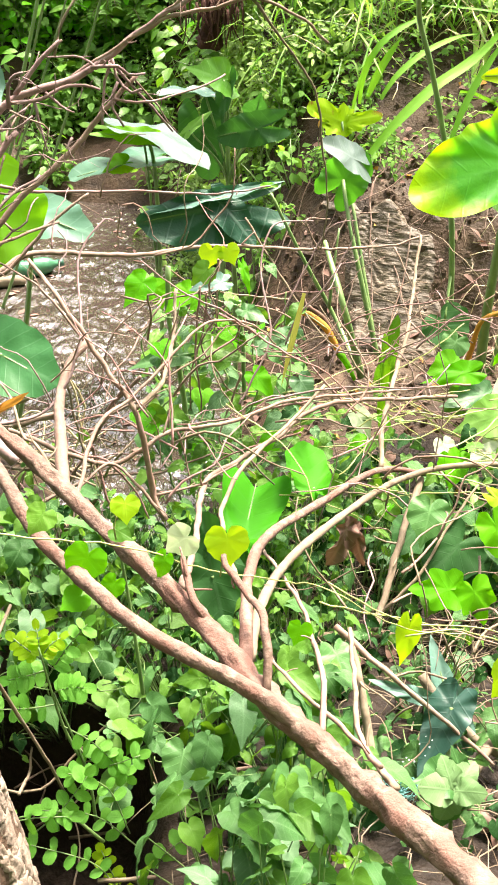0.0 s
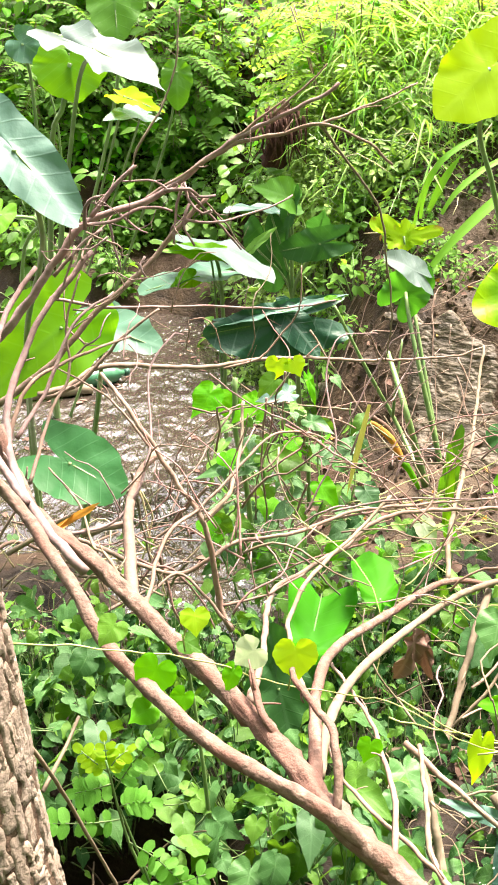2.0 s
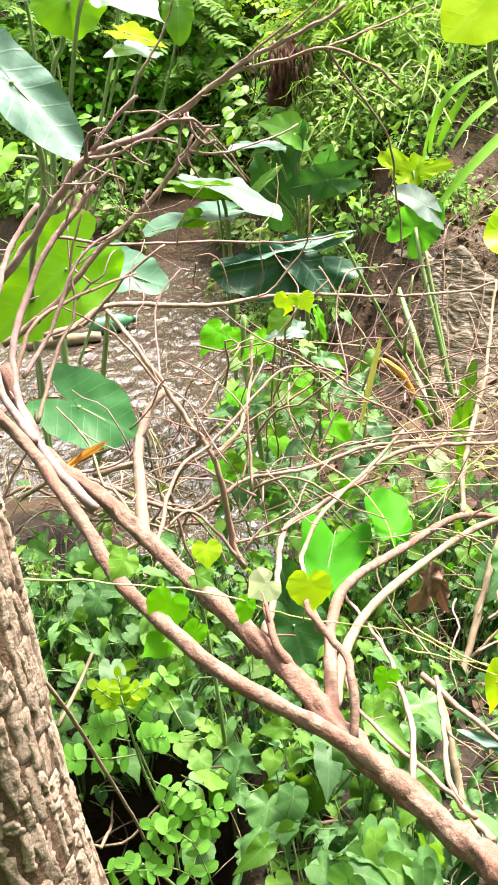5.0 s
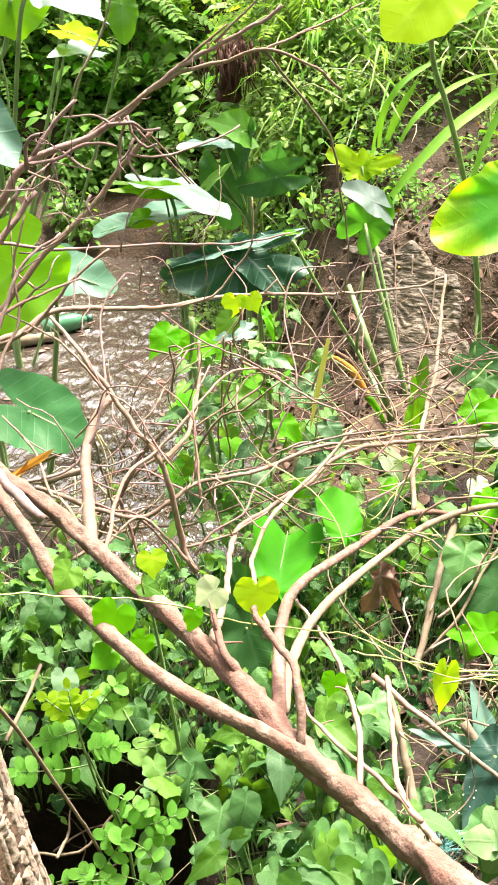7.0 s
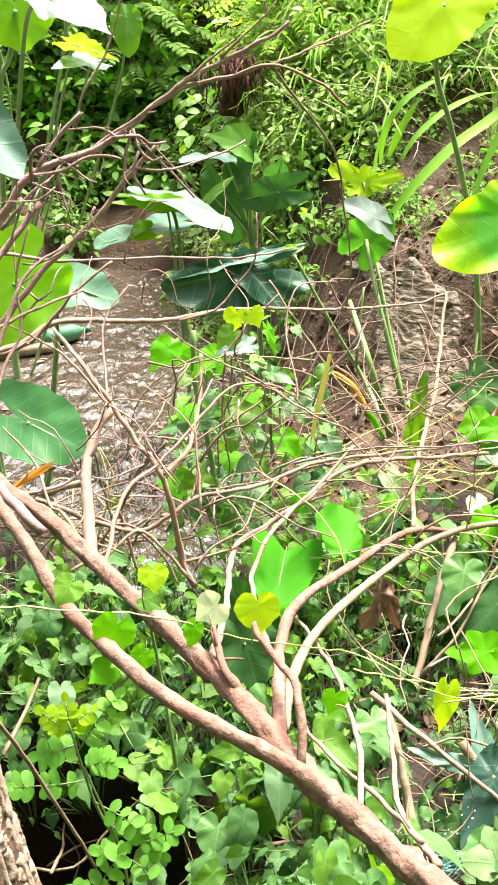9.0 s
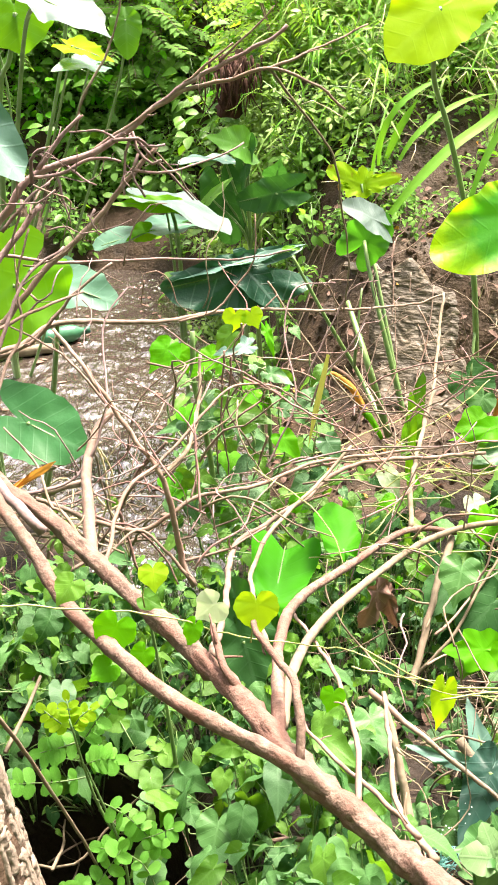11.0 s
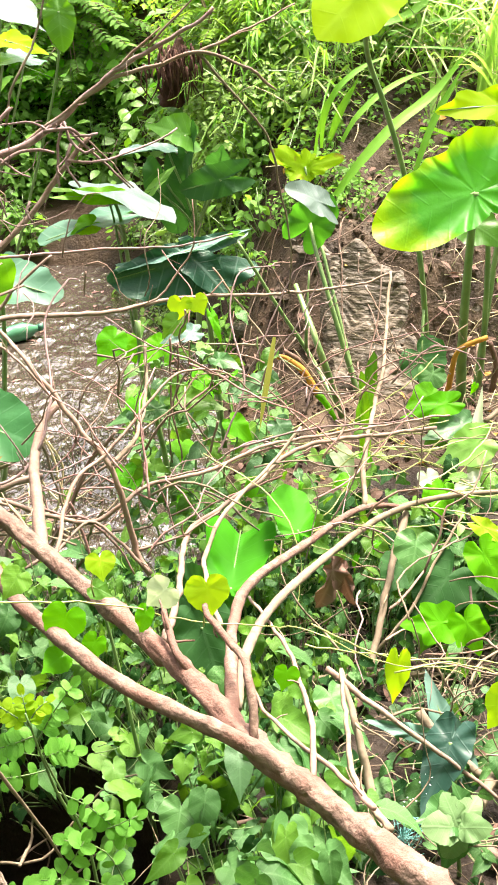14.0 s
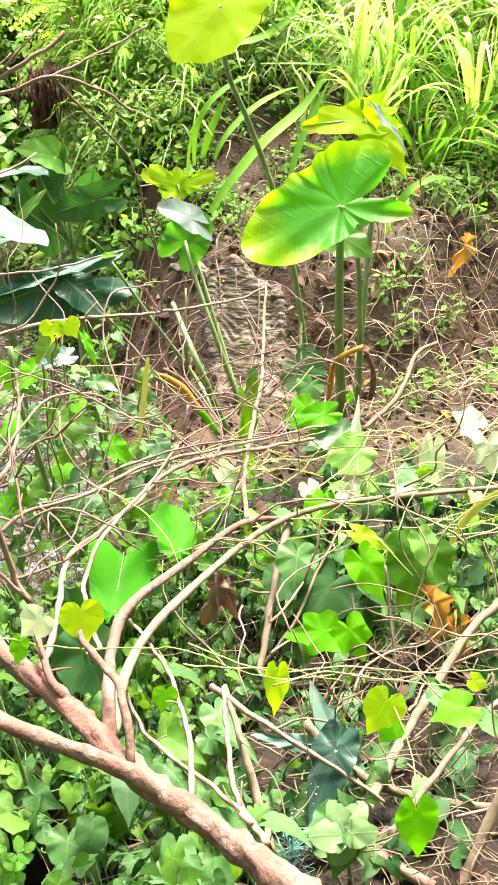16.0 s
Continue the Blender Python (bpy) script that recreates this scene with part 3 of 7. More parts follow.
side(0.006, 0.004, TWIG_GREY, [(-0.256, 2.100, 0.482), (-0.208, 2.200, 0.492), (-0.190, 2.400, 0.513), (-0.186, 2.500, 0.607)])
side(0.006, 0.003, TWIG, [(-0.549, 2.100, 0.422), (-0.512, 2.100, 0.406), (-0.404, 2.120, 0.340), (-0.323, 2.140, 0.310), (-0.249, 2.160, 0.342), (-0.183, 2.200, 0.367), (-0.050, 2.250, 0.366), (0.105, 2.400, 0.345), (0.322, 2.550, 0.292), (0.630, 2.700, 0.243)])
side(0.008, 0.005, TWIG, [(-0.125, 1.590, 0.373), (-0.112, 1.820, 0.316), (-0.102, 2.150, 0.257), (-0.025, 2.220, 0.275), (0.080, 2.300, 0.305), (0.162, 2.400, 0.319), (0.287, 2.500, 0.294), (0.573, 2.600, 0.258)])
side(0.006, 0.004, TWIG_GREY, [(-0.024, 1.730, 0.295), (-0.051, 1.880, 0.285), (-0.056, 2.000, 0.292), (-0.010, 2.100, 0.333), (0.101, 2.300, 0.336), (0.191, 2.400, 0.391)])
side(0.0085, 0.006, WOOD, [(0.033, 1.310, 0.369), (0.033, 1.370, 0.441), (0.023, 1.430, 0.447), (-0.009, 1.520, 0.431), (-0.041, 1.600, 0.420), (-0.049, 1.660, 0.419)])
side(0.0085, 0.006, WOOD, [(-0.073, 1.490, 0.373), (-0.088, 1.500, 0.398), (-0.112, 1.560, 0.416), (-0.123, 1.620, 0.422)])
side(0.0055, 0.0035, TWIG, [(0.126, 1.250, 0.345), (0.134, 1.360, 0.350), (0.119, 1.540, 0.314), (0.103, 1.650, 0.298), (0.036, 1.880, 0.253)])
side(0.0048, 0.0035, TWIG, [(0.214, 1.170, 0.353), (0.160, 1.340, 0.278), (0.069, 1.470, 0.269), (0.040, 1.560, 0.250), (0.025, 1.620, 0.269)])
side(0.0065, 0.004, TWIG_GREY, [(0.231, 1.120, 0.360), (0.204, 1.340, 0.238), (0.202, 1.470, 0.245), (0.213, 1.690, 0.191)])
side(0.0115, 0.007, TWIG_RED, [(-0.482, 1.860, 0.485), (-0.525, 1.880, 0.520), (-0.649, 2.050, 0.569), (-0.718, 2.200, 0.652), (-0.721, 2.350, 0.740), (-0.669, 2.450, 0.855), (-0.559, 2.550, 0.981)])
side(0.010, 0.006, TWIG_RED, [(-0.631, 2.000, 0.568), (-0.721, 2.100, 0.656), (-0.747, 2.200, 0.765), (-0.746, 2.400, 0.872), (-0.691, 2.500, 0.954)])
side(0.006, 0.003, TWIG, [(-0.718, 2.200, 0.623), (-0.684, 2.300, 0.723), (-0.592, 2.400, 0.756), (-0.467, 2.500, 0.778)])
# high twigs over the water
side(0.012, 0.004, TWIG_RED, [(-0.831, 2.500, 0.742), (-0.728, 2.520, 0.852), (-0.644, 2.550, 0.969), (-0.558, 2.580, 1.056), (-0.404, 2.600, 1.103), (-0.218, 2.600, 1.235), (-0.083, 2.600, 1.302), (0.006, 2.600, 1.345), (0.041, 2.600, 1.372)])
side(0.007, 0.003, TWIG, [(-0.436, 2.620, 1.089), (-0.317, 2.600, 1.166), (-0.205, 2.600, 1.232), (-0.106, 2.600, 1.253), (-0.004, 2.600, 1.277), (0.097, 2.600, 1.243), (0.176, 2.620, 1.179)])
side(0.009, 0.006, TWIG, [(-0.792, 2.400, 0.631), (-0.658, 2.450, 0.725), (-0.573, 2.500, 0.816), (-0.422, 2.560, 0.947), (-0.347, 2.580, 1.032), (-0.275, 2.600, 1.105)])
side(0.0035, 0.002, TWIG_GREY, [(-0.004, 2.600, 1.277), (0.083, 2.650, 1.161), (0.152, 2.700, 1.055), (0.180, 2.750, 0.914), (0.204, 2.800, 0.731), (0.196, 2.850, 0.584)])
side(0.004, 0.002, TWIG, [(-0.004, 2.600, 1.277), (0.125, 2.650, 1.318), (0.233, 2.700, 1.358)])
side(0.0035, 0.0015, TWIG, [(-0.116, 2.600, 1.297), (-0.042, 2.600, 1.361), (0.012, 2.600, 1.414)])
side(0.0045, 0.002, TWIG, [(-0.218, 2.600, 1.235), (-0.136, 2.600, 1.298), (-0.084, 2.600, 1.336)])
side(0.0055, 0.003, TWIG, [(-0.562, 2.580, 1.060), (-0.525, 2.560, 1.110), (-0.470, 2.550, 1.162), (-0.437, 2.550, 1.191)])
side(0.0035, 0.002, TWIG_GREY, [(-0.457, 2.550, 1.155), (-0.424, 2.570, 1.245), (-0.374, 2.600, 1.325), (-0.347, 2.620, 1.394), (-0.333, 2.650, 1.532)])
side(0.003, 0.0015, TWIG, [(-0.334, 2.600, 1.127), (-0.270, 2.600, 1.085), (-0.184, 2.620, 0.968)])
side(0.008, 0.0035, TWIG, [(-0.729, 2.550, 0.596), (-0.665, 2.600, 0.597), (-0.612, 2.650, 0.623), (-0.530, 2.700, 0.623), (-0.346, 2.800, 0.580), (-0.100, 2.950, 0.554), (0.134, 3.100, 0.494), (0.318, 3.250, 0.442), (0.472, 3.340, 0.423), (0.554, 3.380, 0.435)])
side(0.0045, 0.0025, TWIG_RED, [(-0.688, 2.600, 0.845), (-0.567, 2.620, 0.816), (-0.429, 2.660, 0.804), (-0.259, 2.700, 0.792), (-0.084, 2.720, 0.782), (0.050, 2.750, 0.796)])
side(0.006, 0.003, TWIG, [(-0.694, 2.500, 0.608), (-0.598, 2.520, 0.651), (-0.506, 2.550, 0.749), (-0.433, 2.580, 0.803), (-0.406, 2.600, 0.817)])
side(0.005, 0.0025, TWIG, [(-0.663, 2.150, 0.540), (-0.637, 2.300, 0.648), (-0.607, 2.400, 0.721), (-0.615, 2.450, 0.831), (-0.583, 2.500, 0.939)])
side(0.006, 0.003, TWIG_RED, [(-0.696, 2.200, 0.632), (-0.649, 2.300, 0.702), (-0.587, 2.400, 0.841), (-0.503, 2.500, 0.892)])
side(0.005, 0.002, TWIG, [(-0.358, 1.830, 0.408), (-0.330, 2.000, 0.491), (-0.270, 2.100, 0.504), (-0.178, 2.200, 0.564), (-0.108, 2.300, 0.602), (-0.003, 2.400, 0.560), (0.067, 2.500, 0.457)])
side(0.0045, 0.002, TWIG_GREY, [(-0.388, 1.880, 0.411), (-0.451, 1.940, 0.474), (-0.492, 2.000, 0.467), (-0.537, 2.100, 0.512), (-0.628, 2.200, 0.557)])
side(0.004, 0.002, TWIG_RED, [(-0.595, 2.000, 0.485), (-0.451, 2.100, 0.481), (-0.388, 2.200, 0.600), (-0.410, 2.400, 0.714), (-0.369, 2.500, 0.777), (-0.341, 2.550, 0.766)])
side(0.0035, 0.002, TWIG, [(-0.384, 2.250, 0.576), (-0.474, 2.300, 0.671), (-0.533, 2.350, 0.695), (-0.659, 2.450, 0.718)])
side(0.0045, 0.003, TWIG, [(-0.191, 2.050, 0.212), (-0.245, 2.060, 0.289), (-0.324, 2.100, 0.335), (-0.405, 2.000, 0.302)])
side(0.004, 0.002, TWIG, [(-0.220, 2.080, 0.262), (-0.118, 2.120, 0.269), (-0.025, 2.200, 0.279)])
side(0.003, 0.002, TWIG_GREY, [(0.117, 2.900, 0.412), (-0.038, 2.850, 0.447), (-0.162, 2.800, 0.498), (-0.233, 2.750, 0.571)])
side(0.003, 0.002, TWIG, [(0.467, 3.300, 0.428), (0.531, 3.200, 0.310), (0.563, 3.150, 0.233), (0.701, 3.100, 0.212)])
side(0.003, 0.002, TWIG, [(0.487, 3.000, 0.302), (0.575, 2.900, 0.252), (0.655, 2.850, 0.218)])
side(0.0035, 0.002, TWIG_GREY, [(-0.017, 3.100, 0.589), (0.129, 3.000, 0.388), (0.258, 2.900, 0.262), (0.420, 2.800, 0.286), (0.528, 2.750, 0.235), (0.632, 2.700, 0.149)])
side(0.003, 0.002, TWIG_RED, [(-0.026, 2.500, 0.279), (0.054, 2.600, 0.427), (0.029, 2.750, 0.562), (0.064, 2.850, 0.655), (0.178, 2.950, 0.633)])
side(0.003, 0.0015, TWIG, [(0.199, 2.900, 0.566), (0.152, 2.900, 0.651), (0.226, 2.950, 0.640)])

# fine red twigs at the crook of the branch
side(0.0042, 0.003, TWIG_RED, [(-0.330, 2.560, 1.140), (-0.348, 2.550, 1.078), (-0.352, 2.530, 1.006)])
side(0.004, 0.003, TWIG_RED, [(-0.327, 2.570, 1.147), (-0.315, 2.560, 1.109), (-0.281, 2.540, 1.077), (-0.258, 2.520, 1.090)])
side(0.0045, 0.003, TWIG_RED, [(-0.375, 2.550, 1.131), (-0.314, 2.560, 1.133), (-0.289, 2.570, 1.111), (-0.252, 2.580, 1.113)])
side(0.004, 0.0025, TWIG_RED, [(-0.314, 2.550, 1.100), (-0.328, 2.540, 1.053), (-0.301, 2.520, 1.004)])
side(0.006, 0.004, TWIG_RED, [(-0.549, 2.520, 1.075), (-0.501, 2.530, 1.135), (-0.442, 2.550, 1.191)])
side(0.006, 0.003, TWIG_RED, [(-0.562, 2.500, 1.048), (-0.557, 2.490, 1.100), (-0.538, 2.480, 1.128), (-0.518, 2.480, 1.132)])
side(0.005, 0.003, TWIG_RED, [(-0.565, 2.500, 1.058), (-0.502, 2.520, 1.062), (-0.428, 2.540, 1.094), (-0.356, 2.550, 1.081)])
side(0.0042, 0.0025, TWIG_RED, [(-0.334, 2.570, 1.141), (-0.276, 2.600, 1.069), (-0.196, 2.650, 0.961)])
side(0.004, 0.002, TWIG_RED, [(-0.506, 2.520, 1.057), (-0.498, 2.510, 1.003), (-0.481, 2.500, 0.948)])
side(0.004, 0.002, TWIG_RED, [(-0.481, 2.530, 1.077), (-0.446, 2.520, 1.052), (-0.412, 2.500, 1.040)])
side(0.005, 0.003, TWIG_RED, [(-0.639, 2.460, 0.944), (-0.579, 2.480, 1.009), (-0.520, 2.500, 1.049)])
side(0.0035, 0.002, TWIG_RED, [(-0.587, 2.480, 1.014), (-0.604, 2.460, 0.954), (-0.629, 2.440, 0.892)])
side(0.0035, 0.002, TWIG_RED, [(-0.424, 2.520, 0.977), (-0.436, 2.510, 0.958), (-0.419, 2.500, 0.928)])
side(0.0035, 0.002, TWIG_RED, [(-0.327, 2.540, 1.063), (-0.273, 2.550, 1.054), (-0.195, 2.580, 1.058), (-0.107, 2.620, 1.083), (-0.066, 2.640, 1.101)])
side(0.0035, 0.002, TWIG_RED, [(-0.360, 2.550, 1.127), (-0.395, 2.560, 1.151), (-0.477, 2.570, 1.149)])

# thin stems that hang and cross over the water's edge
side(0.0032, 0.002, TWIG_ROSE, [(-0.132, 2.620, 0.565), (-0.146, 2.640, 0.397), (-0.142, 2.620, 0.318), (-0.131, 2.640, 0.198), (-0.145, 2.620, 0.107)])
side(0.003, 0.002, TWIG_ROSE, [(-0.116, 2.660, 0.531), (-0.129, 2.680, 0.403), (-0.161, 2.660, 0.299), (-0.164, 2.680, 0.160)])
side(0.0035, 0.0025, TWIG_ROSE, [(-0.018, 2.600, 0.476), (-0.041, 2.620, 0.417), (-0.081, 2.600, 0.394), (-0.132, 2.620, 0.344)])
side(0.0045, 0.003, TWIG, [(-0.264, 2.300, 0.461), (-0.327, 2.320, 0.382), (-0.383, 2.300, 0.289), (-0.472, 2.320, 0.126)])
side(0.0045, 0.003, TWIG_ROSE, [(-0.303, 2.280, 0.442), (-0.363, 2.300, 0.338), (-0.435, 2.280, 0.202), (-0.495, 2.300, 0.105)])
side(0.004, 0.0025, TWIG_GREY, [(-0.454, 2.320, 0.486), (-0.444, 2.340, 0.362), (-0.420, 2.320, 0.245), (-0.402, 2.340, 0.162)])
side(0.003, 0.002, STRAW, [(-0.451, 2.340, 0.452), (-0.435, 2.360, 0.367), (-0.424, 2.340, 0.285), (-0.429, 2.360, 0.205)])
side(0.003, 0.002, STRAW, [(-0.436, 2.340, 0.427), (-0.416, 2.360, 0.341), (-0.436, 2.340, 0.252), (-0.476, 2.360, 0.136)])
side(0.003, 0.002, STRAW, [(-0.479, 2.330, 0.369), (-0.456, 2.350, 0.281), (-0.409, 2.330, 0.222), (-0.387, 2.350, 0.102)])
side(0.0045, 0.003, TWIG_ROSE, [(-0.381, 2.200, 0.331), (-0.368, 2.220, 0.253), (-0.350, 2.200, 0.171), (-0.330, 2.220, 0.096)])
side(0.0035, 0.0025, TWIG_ROSE, [(-0.461, 2.150, 0.366), (-0.407, 2.170, 0.319), (-0.337, 2.150, 0.311), (-0.272, 2.170, 0.212), (-0.241, 2.150, 0.148)])
side(0.003, 0.002, TWIG, [(-0.091, 2.600, 0.480), (-0.129, 2.620, 0.396), (-0.086, 2.600, 0.325), (-0.043, 2.620, 0.249), (0.022, 2.600, 0.265)])
side(0.003, 0.002, TWIG_ROSE, [(0.156, 2.450, 0.318), (0.066, 2.470, 0.287), (-0.019, 2.450, 0.268), (-0.090, 2.470, 0.244), (-0.189, 2.450, 0.243)])
side(0.003, 0.002, TWIG_RED, [(0.148, 2.450, 0.302), (0.082, 2.470, 0.321), (0.013, 2.450, 0.310), (-0.058, 2.470, 0.251)])
side(0.003, 0.002, TWIG_ROSE, [(0.137, 2.400, 0.253), (0.061, 2.420, 0.211), (-0.031, 2.400, 0.193), (-0.096, 2.420, 0.140)])
side(0.0035, 0.002, TWIG, [(-0.021, 2.500, 0.371), (-0.059, 2.520, 0.241), (-0.079, 2.500, 0.173), (-0.035, 2.520, 0.113)])
side(0.003, 0.002, TWIG_ROSE, [(-0.186, 2.400, 0.254), (-0.164, 2.420, 0.153), (-0.153, 2.400, 0.092)])
side(0.0025, 0.002, TWIG, [(-0.187, 2.750, 0.524), (-0.079, 2.770, 0.457), (0.066, 2.750, 0.444), (0.180, 2.770, 0.371)])


def tangle(n, lo, hi, lean, length, seed, mats, r=(0.0012, 0.0026), owner=fallen, name="twig"):
    """Loose thin twigs that cross one another inside a box."""
    g = random.Random(seed)
    for _ in range(n):
        a = Vector([g.uniform(p, q) for p, q in zip(lo, hi)])
        d = Vector((g.gauss(lean[0], 0.8), g.gauss(lean[1], 0.5), g.gauss(lean[2], 0.6))).normalized()
        pts = [a]
        for _k in range(4):
            d = (d + Vector((g.gauss(0, 0.42), g.gauss(0, 0.3), g.gauss(0, 0.42)))).normalized()
            pts.append(pts[-1] + d * length * g.uniform(0.18, 0.32))
        r0 = g.uniform(*r)
        limb(name, pts, r0 * 1.3, r0 * 0.6, g.choice(mats), 0.1, 5, 0.005, owner=owner, step=0.025, spurs=g.choice((0, 1, 2)))


BROWNS = [TWIG, TWIG_ROSE, TWIG_RED, TWIG_ROSE, TWIG_GREY]
tangle(22, (-0.46, 1.95, 0.22), (-0.12, 2.35, 0.62), (0.2, 0.1, 0.8), 0.32, 3, BROWNS)
tangle(16, (-0.18, 2.2, 0.15), (0.32, 2.75, 0.55), (0.9, 0.2, 0.3), 0.42, 4, BROWNS)
tangle(20, (0.02, 2.6, 0.1), (0.5, 3.1, 0.4), (0.6, 0.1, 0.5), 0.38, 5, BROWNS)
tangle(20, (0.1, 1.8, 0.02), (0.5, 2.3, 0.25), (0.5, 0.1, 0.2), 0.34, 6, [TWIG, TWIG_RED, TWIG_GREY])
tangle(16, (-0.64, 2.4, 0.70), (-0.30, 2.7, 1.08), (0.4, 0.1, 0.3), 0.20, 7, [TWIG_RED, TWIG, TWIG_RED])
tangle(9, (-0.45, 2.3, 0.45), (0.0, 2.7, 0.9), (0.3, 0.1, -0.6), 0.36, 8, BROWNS)

# ---- a second heap of cut sticks at the foot of the bank ----
heap = thing("stick_heap", (0.561, 1.550, -0.187), "heap of pale brown cut sticks and dry stems", "stick")

def stick(r0, r1, mat, pts):
    limb("stick", pts, r0, r1, mat, 0.16, 8, 0.004, owner=heap, spurs=1)


stick(0.012, 0.009, TWIG_GREY, [(0.386, 1.750, 0.016), (0.438, 1.700, -0.041), (0.513, 1.650, -0.090), (0.624, 1.600, -0.112), (0.780, 1.550, -0.119)])
stick(0.012, 0.010, TWIG_GREY, [(0.466, 1.550, -0.085), (0.576, 1.700, -0.060), (0.708, 1.850, -0.018), (0.842, 1.980, 0.031), (0.949, 2.050, 0.055)])
stick(0.013, 0.011, TWIG_GREY, [(0.757, 1.500, 0.015), (0.685, 1.450, -0.090), (0.630, 1.400, -0.157)])
stick(0.013, 0.012, TWIG, [(0.483, 1.500, -0.132), (0.546, 1.450, -0.155), (0.655, 1.420, -0.227)])
stick(0.007, 0.004, TWIG, [(0.189, 1.750, 0.151), (0.304, 1.650, 0.102), (0.432, 1.600, 0.007), (0.514, 1.550, -0.047)])
stick(0.008, 0.006, TWIG, [(0.513, 1.500, -0.090), (0.647, 1.600, -0.028), (0.753, 1.700, -0.013), (0.823, 1.750, -0.005)])
stick(0.008, 0.006, TWIG_GREY, [(0.745, 2.750, 0.189), (0.873, 2.850, 0.236), (0.975, 3.000, 0.300), (1.053, 3.050, 0.309)])
stick(0.009, 0.008, TWIG_GREY, [(0.166, 2.000, -0.086), (0.350, 2.050, -0.127), (0.529, 2.100, -0.192), (0.766, 2.100, -0.226)])
stick(0.005, 0.003, TWIG_GREY, [(0.294, 2.050, -0.108), (0.423, 2.100, 0.023), (0.502, 2.200, 0.094), (0.590, 2.300, 0.162)])
stick(0.004, 0.003, TWIG_RED, [(0.546, 2.000, -0.112), (0.564, 2.050, 0.002), (0.567, 2.100, 0.084)])
stick(0.004, 0.003, TWIG_RED, [(0.652, 2.000, -0.079), (0.652, 2.050, 0.038), (0.652, 2.100, 0.153)])
stick(0.005, 0.012, TWIG_GREY, [(0.219, 1.750, 0.146), (0.229, 1.680, 0.120), (0.240, 1.620, 0.080), (0.254, 1.550, 0.007), (0.264, 1.450, -0.044)])
stick(0.006, 0.004, TWIG, [(-0.046, 1.600, -0.126), (0.044, 1.580, -0.099), (0.147, 1.550, -0.094)])
stick(0.007, 0.006, TWIG, [(0.706, 2.600, 0.002), (0.874, 2.600, -0.053), (1.131, 2.600, -0.082)])
tangle(70, (0.3, 1.45, -0.16), (0.9, 2.15, 0.05), (0.9, 0.3, 0.15), 0.34, 9, [TWIG_GREY, TWIG, TWIG_GREY], (0.0012, 0.003), heap, "dry_stem")
tangle(24, (0.3, 2.0, -0.05), (1.1, 2.9, 0.2), (0.8, 0.2, 0.3), 0.4, 10, [TWIG_GREY, TWIG], (0.0012, 0.003), heap, "dry_stem")
tangle(60, (0.7, 3.0, 0.02), (1.7, 3.7, 0.6), (0.3, -0.1, 0.7), 0.42, 11, [TWIG_GREY, TWIG, TWIG_RED], (0.0012, 0.0026), heap, "dry_stem")

drift = thing("stick_heap", (-0.85, 2.75, -0.17), "dry twigs and straw washed up at the water's edge", "stick")
tangle(80, (-1.25, 2.35, -0.18), (-0.48, 3.15, -0.06), (0.8, 0.1, 0.1), 0.30, 12, [TWIG_GREY, TWIG, STRAW, TWIG_RED], (0.0012, 0.0032), drift, "dry_stem")
tangle(12, (-1.1, 2.4, -0.16), (-0.5, 3.0, 0.0), (0.9, 0.1, 0.1), 0.5, 13, [TWIG_GREY, TWIG], (0.004, 0.008), drift, "stick")

tangle(10, (-0.62, 1.35, -0.65), (-0.2, 1.85, -0.12), (0.5, 0.1, 0.7), 0.4, 14, [TWIG_GREY, TWIG, TWIG_GREY], (0.0014, 0.004), drift, "dry_stem")

# ---- tree trunk with cracked bark ----
tree = thing("tree_trunk", (-0.47, 1.08, -0.15), "leaning tree trunk with grey brown cracked bark", "tree trunk")
axis_a, axis_b = Vector((-0.441, 1.06, -0.2)), Vector((-0.783, 1.30, 2.4))


def trunk_point(turn, z, out):
    """A place on the trunk: the angle round it, the height, and how far it stands proud."""
    q = axis_a.lerp(axis_b, (z - axis_a.z) / (axis_b.z - axis_a.z))
    o = Vector((math.cos(turn), math.sin(turn), 0))
    r = 0.128 + 0.02 * smooth(0.5, -0.2, z) + 0.009 * noise.noise((o.x * 2, o.y * 2, z * 3)) + 0.003 * noise.noise((o.x * 12, o.y * 12, z * 9))
    return q + o * (r + out)


